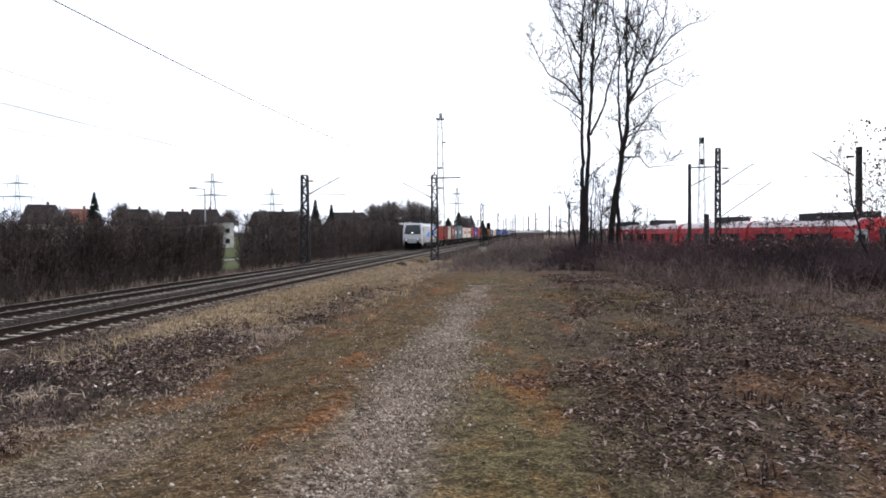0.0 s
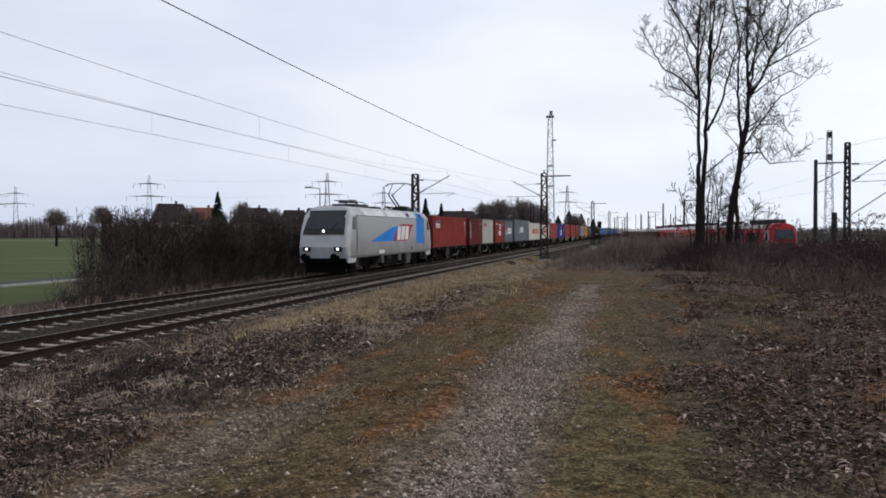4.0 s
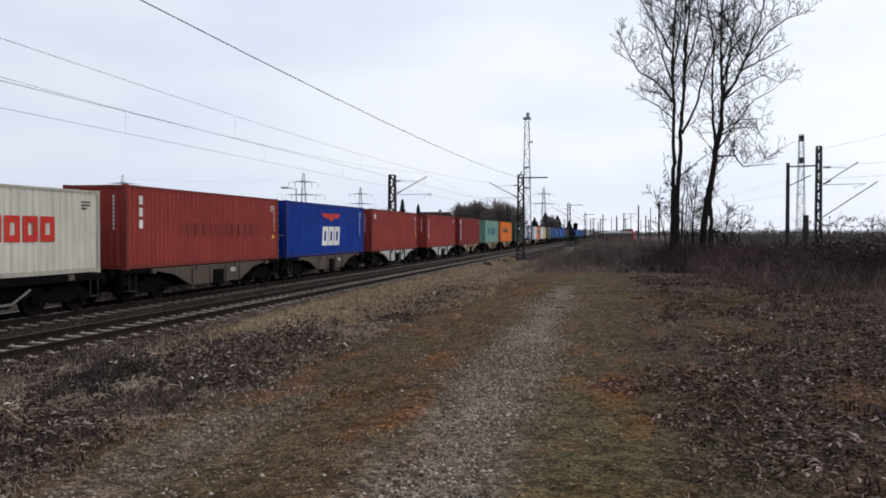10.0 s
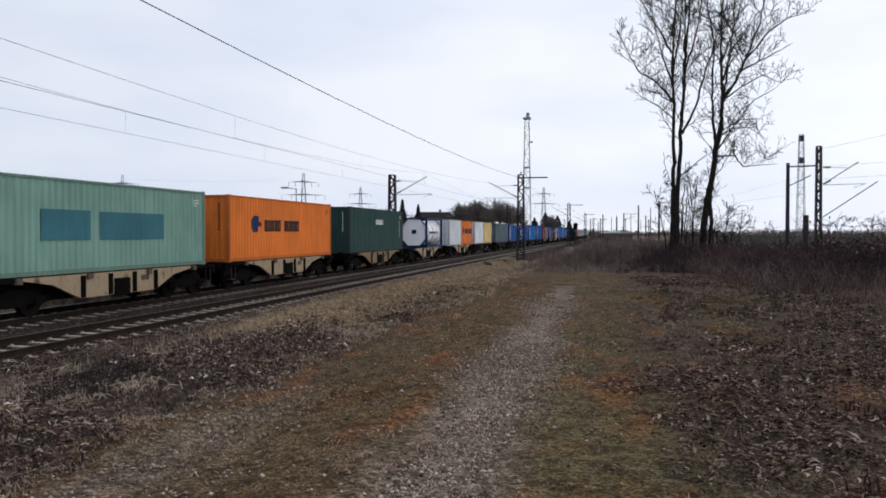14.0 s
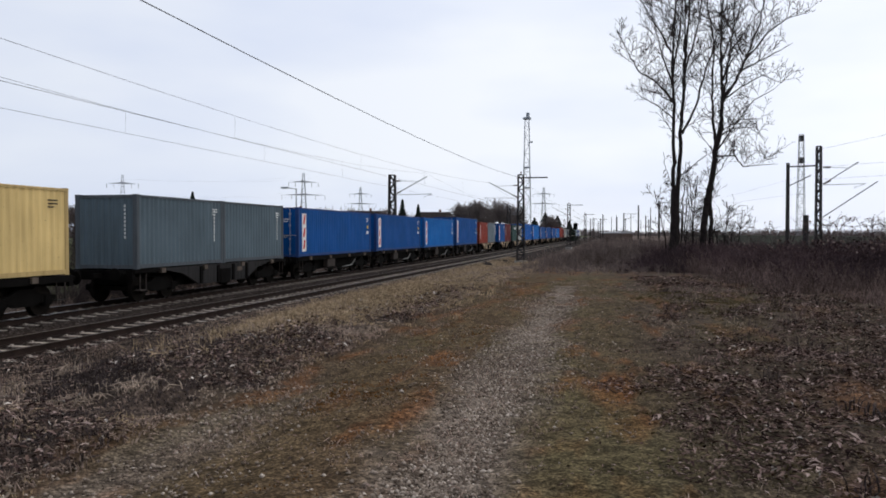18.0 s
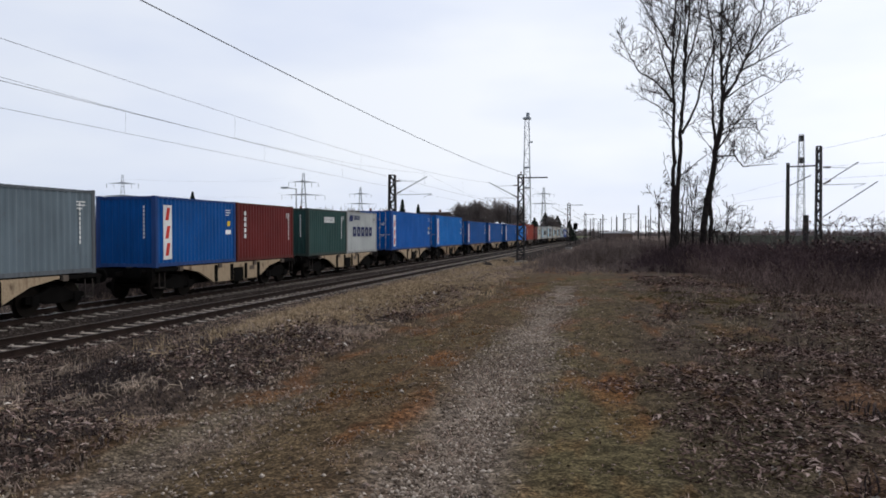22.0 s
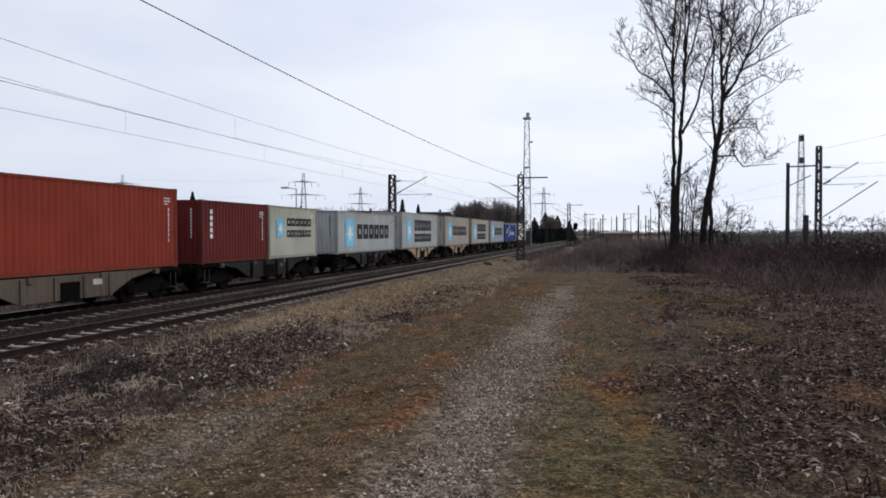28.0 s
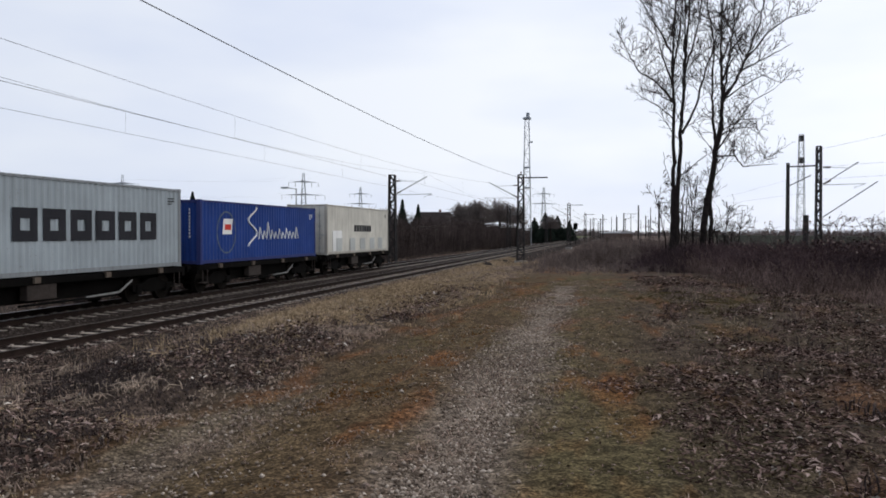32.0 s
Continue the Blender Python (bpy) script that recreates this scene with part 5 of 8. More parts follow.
def light_tower(x, y, h):
    m = thing("light_tower", pose(x, y, -0.8), "tall pale lattice lighting tower with platforms", "tower")
    part("lattice_column", lattice(Build(), h, 2.6, 1.1, 2.6, 1.1, 2.6, 0.13, 0.07), M["galv"], m)
    for k in (0.44, 0.60, 0.985):
        w = 1.35 - 0.7 * k + (0.45 if k > 0.9 else 0)
        part("platform", Build().box(-w, -w, h * k, w, w, h * k + 0.4), M["galv"], m)
    part("lamp_housing", Build().box(-0.2, -0.4, h + 0.05, 0.7, 0.4, h + 1.3, 0.1), M["galv"], m)
    part("side_lamp", Build().box(0.6, -0.2, h * 0.8, 1.7, 0.2, h * 0.8 + 0.4), M["galv"], m)


light_tower(-25.8, 228.5, 36.6)


def pylon(x, y, h, rz, label="grey lattice power pylon on the horizon"):
    m = thing("power_pylon", pose(x, y, -1, 0, 0, rz), label, "pylon", "power pylons")
    part("lattice_column", lattice(Build(), h, 6.0, 1.2, 6.0, 1.2, 4.2, 0.3, 0.14), M["galv_far"], m)
    for k, w in ((0.86, 11), (0.66, 16)):
        for s in (-1, 1):
            v = [(0, -0.8, h * k), (0, 0.8, h * k), (0, 0, h * k + 1.3), (s * w, 0, h * k)]
            arm = part("cross_arm", Build().add(v, [(0, 1, 2), (0, 3, 1), (1, 3, 2), (2, 3, 0)]), M["galv_far"], m)
            for t in (0.55, 1.0):
                part("insulator", Build().tube((s * w * t, 0, h * k), (s * w * t, 0, h * k - 3.2), 0.16, None, 5), M["galv_far"], arm)


M["galv_far"] = surface("weathered_pylon_steel", (0.20, 0.22, 0.24), 0.6, 0.3, 0.5, 0.15)
pylon(-362.6, 527.4, 47, 35)
pylon(-229.3, 554.4, 48, 30)
pylon(-256, 768, 50, 30)
pylon(-74, 807, 50, 20)
pylon(100, 975, 48, 10)
pylon(-640, 670, 50, 40)
pylon(-605, 660, 50, 40)
for zz, off in ((43, -10), (43, 10), (31, -15), (31, 15)):
    wire("power_line", [(-362.6 + off * 0.8, 527.4 + off * 0.55, zz)] + [(-362.6 + off * 0.8 + (133.3) * k / 6, 527.4 + off * 0.55 + 27 * k / 6, zz - 24 * (k / 6) * (1 - k / 6) * 0.35) for k in range(1, 6)] + [(-229.3 + off * 0.8, 554.4 + off * 0.55, zz + 1)], 0.018, "thin power line on the horizon", "galv_far")

# yard side
yard_mast = catenary_mast(14.5, 63.4, -0.7, 9.55, 2.7, 0.0, "dark lattice mast beside the yard track", 0.38)
part("long_cantilever", Build().tube((0.3, 0, 4.3), (4.0, 0, 6.9), 0.045, None, 6), M["galv"], yard_mast)
plain_mast(13.4, 68.7, -0.7, 8.8, 2.2, "slim dark pole beside the yard track", 0.18)
plain_mast(13.0, 60.4, -0.7, 4.4, 0, "short dark post beside the yard track", 0.25)
catenary_mast(21.6, 55.0, -0.7, 8.6, -3.0, 0.0, "dark lattice mast beside the yard track", 0.28)
tw = thing("lattice_tower", pose(41.0, 195.7, -0.9), "slender lattice tower with dark panels", "tower")
part("lattice_column", lattice(Build(), 26.0, 1.9, 0.9, 1.9, 0.9, 1.5, 0.11, 0.06), M["galv"], tw)
part("dark_panel", Build().box(-0.5, -0.5, 24.4, 0.5, 0.5, 25.7), M["mast"], tw)
part("dark_panel", Build().box(-0.58, -0.58, 19.4, 0.58, 0.58, 20.7), M["mast"], tw)
for x, y, h, arm in ((6.9, 141.8, 9.0, 3.0), (8.6, 260.9, 9.0, 0), (1.5, 224.0, 9.0, 3.5), (4.4, 181.9, 9.6, 0), (-4.4, 237.0, 9.0, 0), (-10.5, 312.8, 9.0, 0), (-0.4, 261.0, 8.6, 0), (-6.2, 290, 8.6, 2.5), (12, 330, 9, 0), (20, 300, 9, 3), (16, 210, 9, -3)):
    plain_mast(x, y, -1.0, h, arm, r=0.2)
for x, y, h, arm in ((2.6, 300, 9, 0), (5.0, 330, 11, 0), (9.5, 350, 9, -3), (14.5, 380, 10, 0), (11.0, 285, 12.5, 0), (18.5, 340, 9, 0), (25, 400, 11, 3), (31, 380, 9, 0), (39, 390, 10, 0), (47, 410, 9, -3), (-3.0, 370, 11, 0), (-1.0, 420, 13, 0)):
    plain_mast(x, y, -1.0, h, arm, "thin far pole in the yard", 0.15)
for zz, sag_ in ((7.1, 0.9), (5.7, 0.0)):
    wire("yard_wire", [(14.8, 68.7, zz), (10.4, 104, zz - sag_), (7.2, 141.8, zz), (4.2, 182, zz - sag_), (2.2, 224, zz), (-2.0, 262, zz - sag_), (-5.5, 300, zz)], 0.006, "thin sagging wire over the yard track")
for a, b in (((14.4, 63.4, 8.6), (22.0, 24.0, 8.6)), ((14.4, 63.4, 6.4), (26.0, 45.0, 6.4)), ((14.4, 63.4, 7.3), (30.0, 42.0, 7.3))):
    wire("yard_wire", [a, tuple((p + q) / 2 - 0.15 * (k == 2) for k, (p, q) in enumerate(zip(a, b))), b], 0.007, "thin wire over the yard throat")
sg = thing("railway_signal", pose(-10.4, 199.7, -0.5), "dark railway signal on a post", "signal")
part("post", Build().tube((0, 0, 0), (0, 0, 4.6), 0.12, None, 8), M["mast"], sg)
part("signal_head", Build().box(-0.5, -0.15, 3.9, 0.5, 0.15, 5.4, 0.08), M["wagon_black"], sg)
lp = thing("street_lamp", pose(-37.5, 88.4, -0.85), "tall grey street lamp behind the hedge", "street lamp")
part("post", Build().tube((0, 0, 0), (0, 0, 8.6), 0.12, 0.07, 8), M["galv"], lp)
part("arm", Build().tube((0, 0, 8.5), (-1.1, 0, 8.7), 0.05, None, 6), M["galv"], lp)
part("lamp_head", Build().box(-1.9, -0.18, 8.6, -1.0, 0.18, 8.8, 0.06), M["galv"], lp)

for x, y, w, d, e, r_, rz, roof, lb in (
        (-123.0, 188.4, 9.5, 9, 6.2, 11.2, 38, "roof_dark", "pale house with a dark hipped roof"), (-115.8, 192.9, 8.6, 9, 6.0, 10.2, 34, "roof_red", "house with an orange-red tiled roof"),
        (-104.3, 199.4, 10, 9, 6, 10.2, 30, "roof_dark", "house with a dark hipped roof"), (-94.4, 204.2, 8.5, 9, 5.5, 9.6, 28, "roof_dark", "house with a dark hipped roof"),
        (-88.0, 207.1, 9.5, 9, 6, 10.2, 26, "roof_dark", "house with a dark hipped roof"), (-79, 196.0, 6, 7, 6.4, 8.0, 24, "roof_dark", "white building with a low roof"),
        (-70.4, 213.7, 14.5, 9, 5.5, 9.6, 20, "roof_dark", "long house with a dark roof"), (-51.2, 219.1, 12.5, 9, 5.5, 9.3, 16, "roof_dark", "long house with a dark roof"),
        (-41.1, 221.2, 8, 9, 5.0, 8.8, 12, "roof_dark", "low house with a dark roof")):
    house(x, y, w, d, e, r_, rz, roof, lb)
conifer(-102.6, 177.5, 13.4, 3.4, 1)
conifer(-45.2, 163.9, 10.4, 2.4, 2)
conifer(-44.4, 174.4, 9.8, 2.0, 3)
conifer(-23.2, 259.0, 10.0, 4.6, 4)
conifer(-19.6, 264.2, 9.0, 4.6, 5)
conifer(-27.0, 262.0, 8.4, 4.4, 7)
conifer(-16.0, 268.0, 7.4, 3.8, 8)
for i, (x, y, h, w) in enumerate(((-25.6, 173.1, 11.0, 8.5), (-29.5, 167.5, 10.8, 8.0), (-33.5, 171.0, 10.2, 8.0), (-22.8, 181, 10.2, 6), (-61, 205, 10.5, 6), (-78, 199, 10.5, 6), (-100.5, 186, 12, 7), (-112, 180, 10.5, 6), (-66, 190, 10, 5), (-134, 175, 11, 7), (-90, 183, 10, 6), (-34, 190, 9.5, 6), (-20, 240, 9, 7), (-142, 168, 10, 7))):
    far_tree(x, y, h, w, 40 + i)


def belt(name, n, radius, a0, a1, h0, h1, label, mat="far_twig", thick=30):
    """A far belt of woods along the horizon."""
    ang = np.radians(rng.uniform(a0, a1, n))
    r = radius + thick * rng.random(n)
    x, y = r * np.sin(ang), r * np.cos(ang)
    h = (h0 + (h1 - h0) * (0.5 + 0.5 * np.sin(ang * 37) * np.cos(ang * 91))) * rng.uniform(0.35, 1.0, n)
    k = radius / 1400
    p0 = np.stack([x, y, np.full(n, -1.2)], -1)
    p1 = np.stack([x + k * rng.standard_normal(n), y, h], -1)
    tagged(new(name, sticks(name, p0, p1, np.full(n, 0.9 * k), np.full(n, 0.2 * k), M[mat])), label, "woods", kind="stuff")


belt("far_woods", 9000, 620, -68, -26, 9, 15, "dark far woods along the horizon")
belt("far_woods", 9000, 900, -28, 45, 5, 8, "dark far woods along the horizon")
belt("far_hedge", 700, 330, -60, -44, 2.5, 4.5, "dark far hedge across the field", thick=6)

M["asphalt"] = surface("worn_asphalt", (0.075, 0.075, 0.078), 0.9, 0, 0.5, 0.2, 30, 0.2)
rd = Build()
for i in range(20):
    y = -80 + i * 16
    rd.box(-41.5, y, -0.9, -38.0, y + 16, -0.81)
tagged(part("road", rd, M["asphalt"], None), "narrow grey asphalt road beyond the hedge", "road", kind="structure")
kb = Build().box(-38.0, -80, -0.9, -37.85, 240, -0.70)
tagged(part("road_kerb", kb, M["concrete"], None), "pale concrete kerb along the road", "kerb", kind="structure")
tagged(part("field_path", Build().box(-900, 300, -0.9, -120, 306, -0.78), M["concrete"], None), "pale farm track across the green field", "path", kind="structure")

# the yard track on its low bed, and the bank behind it
us = [-60 + 6 * i for i in range(140)]
for name, offs, zs, mat, lb, cat in (
        ("yard_ballast", (-2.6, -1.8, 1.8, 2.6), (-1.0, -0.62, -0.62, -1.0), "ballast_bed", "brown ballast of the curving yard track", "ballast"),
        ("bank", (9.0, 12.5, 14.0, 30.0), (-1.0, 2.05, 2.1, 1.9), "bank", "dark grassy bank behind the yard track", "bank")):
    if mat not in M:
        M[mat] = surface("dark_bank_grass", (0.05, 0.05, 0.038), 0.95, 0, 0.4, 0.3, 8, 0.4)
    b = Build()
    v = []
    for u in us:
        fade = float(smooth(300, 180, u)) if name == "bank" else 1.0
        for o, z in zip(offs, zs):
            v.append((float(side_track(u)) + o, u, -1.0 + (z + 1.0) * fade))
    k = len(offs)
    b.add(v, [(j * k + i, j * k + i + 1, (j + 1) * k + i + 1, (j + 1) * k + i) for j in range(len(us) - 1) for i in range(k - 1)])
    tagged(part(name, b, M[mat], None), lb, cat, kind="structure")
yt = thing("yard_track", Matrix(), "curving rusty track in the yard", "railway track", "", "structure")
for s in (-0.7535, 0.7535):
    b = Build()
    for u0, u1 in zip(us, us[1:]):
        b.bar((float(side_track(u0)) + s, u0, -0.45), (float(side_track(u1)) + s, u1, -0.45), 0.08)
    part("rail", b, M["rail_side"], yt)


# ---- a rake of covered wagons parked in the yard
M["parked_body"] = paint("brown_wagon_side_paint", (0.11, 0.075, 0.062), 0.8, 0.4, 0.1)
M["parked_roof"] = paint("white_wagon_roof_paint", (0.36, 0.36, 0.36), 0.6, 0.25, 0.02)


def parked_wagon(x, y, rz):
    z0 = float(ground(x, y))
    w = thing("covered_wagon", pose(x, y, z0, 0, 0, rz), "brown covered wagon with a white roof, parked in the yard", "wagon", "parked wagons")
    part("body", Build().box(-1.3, -6.6, 1.1, 1.3, 6.6, 2.95 - z0 - 0.55), M["parked_body"], w)
    top = 2.95 - z0
    arch = [(-1.36, top - 0.6), (1.36, top - 0.6), (1.36, top - 0.45), (0.95, top - 0.12), (0.0, top), (-0.95, top - 0.12), (-1.36, top - 0.45)]
    k = len(arch)
    part("roof", Build().add([(a, -6.7, c) for a, c in arch] + [(a, 6.7, c) for a, c in arch], [tuple(range(k)), tuple(range(2 * k - 1, k - 1, -1))] + [(i, k + i, k + (i + 1) % k, (i + 1) % k) for i in range(k)]), M["parked_roof"], w, "white curved roof")
    for e in (-1, 1):
        part("bogie", Build().box(-1.05, e * 4.6 - 1.3, -0.02, 1.05, e * 4.6 + 1.3, 1.12, 0.1), M["wagon_black"], w)


for i in range(15):
    y_ = 192 + 14.0 * i
    parked_wagon(1.6 - 0.047 * (y_ - 192), y_, 2.7)


# ---- containers
def corrugated(x, y0, y1, z0, z1, pitch, depth, out):
    """A wall at x, between y0 and y1, with trapezoid ribs running upwards."""
    b = Build()
    k = max(1, round((y1 - y0) / pitch))
    p = (y1 - y0) / k
    ys = []
    for i in range(k):
        s = y0 + i * p
        ys += [(s, 0), (s + 0.26 * p, 0), (s + 0.5 * p, -depth), (s + 0.76 * p, -depth)]
    ys.append((y1, 0))
    v = [(x + out * o, y, z0) for y, o in ys] + [(x + out * o, y, z1) for y, o in ys]
    m = len(ys)
    return b.add(v, [(i, i + 1, m + i + 1, m + i) if out > 0 else (i + 1, i, m + i, m + i + 1) for i in range(m - 1)])


def rotated(b, quarter):
    """Turns a wall built along y into one along x."""
    b.v = [(-y, x, z) for x, y, z in b.v] if quarter else b.v
    return b


CW = 1.219
mesh_cache = {}


def cached(key, make):
    if key not in mesh_cache:
        mesh_cache[key] = make()
    return mesh_cache[key]


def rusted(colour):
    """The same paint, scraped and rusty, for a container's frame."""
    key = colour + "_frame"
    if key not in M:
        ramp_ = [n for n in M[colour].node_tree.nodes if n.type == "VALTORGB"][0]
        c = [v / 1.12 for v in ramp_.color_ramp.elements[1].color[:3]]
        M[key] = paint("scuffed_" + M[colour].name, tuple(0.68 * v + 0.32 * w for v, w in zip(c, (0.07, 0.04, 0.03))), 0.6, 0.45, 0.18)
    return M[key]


def container_meshes(L, H, colour, smooth_sides):
    mat, h = M[colour], L / 2
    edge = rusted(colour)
    d = {}
    if smooth_sides:
        def side(s):
            b = Build().box(s * 1.19 - 0.012, -h + 0.15, 0.15, s * 1.19 + 0.012, h - 0.15, H - 0.1)
            k = round(L / 1.22)
            for i in range(1, k):
                y = -h + L * i / k
                b.box(s * 1.2 - 0.005, y - 0.02, 0.15, s * 1.2 + 0.005, y + 0.02, H - 0.1)
            return b
    else:
        def side(s):
            return corrugated(s * 1.205, -h + 0.14, h - 0.14, 0.15, H - 0.1, 0.278, 0.03, s)
    d["near_side"] = side(1).mesh("side_panel", mat)
    d["far_side"] = side(-1).mesh("side_panel", mat)
    roof = Build()
    k = round(L / 0.3)
    for i in range(k):
        y = -h + 0.1 + (L - 0.2) * i / k
        roof.box(-1.17, y, H - 0.04, 1.17, y + 0.17, H - 0.012)
    roof.box(-1.18, -h + 0.06, H - 0.07, 1.18, h - 0.06, H - 0.035)
    d["roof"] = roof.mesh("roof", mat)
    d["end"] = rotated(corrugated(h - 0.03, -1.06, 1.06, 0.14, H - 0.12, 0.25, 0.04, 1), True).mesh("end_panel", mat)
    leaf = Build().box(-0.53, -0.03, 0.15, 0.53, 0.02, H - 0.13)
    for zz in (0.22, 0.42, 0.62, 0.82):
        leaf.box(-0.46, -0.05, H * zz, 0.46, -0.03, H * zz + 0.16)
    d["door"] = leaf.mesh("door", mat)
    rod = Build().tube((0, 0, 0.12), (0, 0, H - 0.1), 0.02, None, 6)
    for zz in (0.35, 0.9, 1.6, 2.2):
        rod.box(-0.05, -0.03, zz, 0.05, 0.03, zz + 0.09)
    rod.box(-0.02, -0.05, 1.12, 0.34, -0.03, 1.16)
    d["rod"] = rod.mesh("locking_rod", M["galv"] if colour not in ("white", "cream") else mat)
    post = Build().box(-0.09, -0.085, 0.118, 0.09, 0.085, H - 0.118, 0.02)
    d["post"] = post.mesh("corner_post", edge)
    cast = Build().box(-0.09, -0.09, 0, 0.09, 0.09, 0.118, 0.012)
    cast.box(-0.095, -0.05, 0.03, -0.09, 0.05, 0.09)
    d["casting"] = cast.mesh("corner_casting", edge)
    rails = Build()
    for s in (-1, 1):
        rails.box(s * 1.215 - 0.03, -h + 0.17, H - 0.1, s * 1.215 + 0.004, h - 0.17, H - 0.03) if s > 0 else rails.box(-1.219, -h + 0.17, H - 0.1, -1.185, h - 0.17, H - 0.03)
        rails.box(s * 1.19 - 0.025, -h + 0.17, 0.03, s * 1.19 + 0.025, h - 0.17, 0.16)
        rails.box(-1.05, s * (h - 0.07) - 0.05, H - 0.13, 1.05, s * (h - 0.07) + 0.05, H - 0.02)
        rails.box(-1.05, s * (h - 0.07) - 0.05, 0.02, 1.05, s * (h - 0.07) + 0.05, 0.15)
    rails.box(-1.15, -h + 0.15, 0.08, 1.15, h - 0.15, 0.14)
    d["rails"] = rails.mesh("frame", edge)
    return d


def word(parent, n, y0, y1, z0, z1, colour, x=1.212, slant=0.0, label="row of lettering blocks", gap=0.34, skip=(), stroke=0.0):
    """A maker's name, as a row of plain blocks of its size and colour; hollow ones where a stroke width is given."""
    b = Build()
    p = (y1 - y0) / n
    for i in range(n):
        if i in skip:
            continue
        a, c = y0 + p * i + p * gap / 2, y0 + p * (i + 1) - p * gap / 2

        def bar(ya, yb, za, zb):
            ka, kb = slant * (za - z0) / (z1 - z0), slant * (zb - z0) / (z1 - z0)
            b.slab_x([(ya + ka, za), (yb + ka, za), (yb + kb, zb), (ya + kb, zb)], x, x + 0.008)
        if stroke:
            bar(a, a + stroke, z0, z1), bar(c - stroke, c, z0, z1)
            bar(a + stroke, c - stroke, z0, z0 + stroke), bar(a + stroke, c - stroke, z1 - stroke, z1)
        else:
            bar(a, c, z0, z1)
    return part("lettering", b, M[colour], parent, label)


def column(parent, n, y, w, z0, z1, colour, x=1.212, label="upright column of marking blocks"):
    b = Build()
    p = (z1 - z0) / n
    for i in range(n):
        b.slab_x([(y - w / 2, z0 + p * i + p * 0.14), (y + w / 2, z0 + p * i + p * 0.14), (y + w / 2, z0 + p * (i + 1) - p * 0.14), (y - w / 2, z0 + p * (i + 1) - p * 0.14)], x, x + 0.008)
    return part("marking_column", b, M[colour], parent, label)


def panel(parent, y0, y1, z0, z1, colour, name="sign_panel", x=1.209, label="", slant=0.0):
    return part(name, Build().slab_x([(y0, z0), (y1, z0), (y1 + slant, z1), (y0 + slant, z1)], x, x + 0.006), M[colour], parent, label)


def star_panel(parent, y, z, s, ground_colour="sky_blue"):
    panel(parent, y - s, y + s, z - s * 1.05, z + s * 1.05, ground_colour, "logo_square", 1.209, "pale blue square panel")
    pts = []
    for i in range(14):
        r = s * (0.86 if i % 2 == 0 else 0.3)
        a = math.pi / 2 + i * math.pi / 7
        pts.append((y + r * math.cos(a), z + r * math.sin(a)))
    b = Build()
    k = len(pts)
    v = [(1.217, y, z)] + [(1.217, p, q) for p, q in pts]
    b.add(v + [(1.223, p, q) for p, q in pts] + [(1.223, y, z)], [(2 * k + 1, k + 1 + i, k + 1 + (i + 1) % k) for i in range(k)] + [(1 + i, 1 + (i + 1) % k, k + 1 + (i + 1) % k, k + 1 + i) for i in range(k)])
    part("logo_star", b, M["mark_white"], parent, "white star shape")


def letter(parent, ch, y, z, size, colour, x=1.209):
    """One upright character on the near side."""
    cu = bpy.data.curves.new("character", "FONT")
    cu.body, cu.size, cu.extrude, cu.align_x = ch, size * 1.35, 0.004, "CENTER"
    tmp = bpy.data.objects.new("character", cu)
    me = bpy.data.meshes.new_from_object(tmp)
    me.materials.clear()
    me.materials.append(M[colour])
    bpy.data.objects.remove(tmp)
    bpy.data.curves.remove(cu)
    return part("letter", me, None, parent, "pale painted letter", at=pose(x + 0.004, y, z, 90, 0, 90))


def numbers(c, L, H, white=True):
    """The small registration markings near the top right corner, as bars."""
    col = "mark_white" if white else "mark_black"
    h = L / 2
    b = Build()
    for i, (w, z) in enumerate(((0.42, H - 0.40), (0.42, H - 0.50), (0.26, H - 0.60))):
        b.slab_x([(h - 0.9, z), (h - 0.9 + w, z), (h - 0.9 + w, z + 0.035), (h - 0.9, z + 0.035)], 1.210, 1.216)
    part("registration_marking", b, M[col], c, "small registration bars")


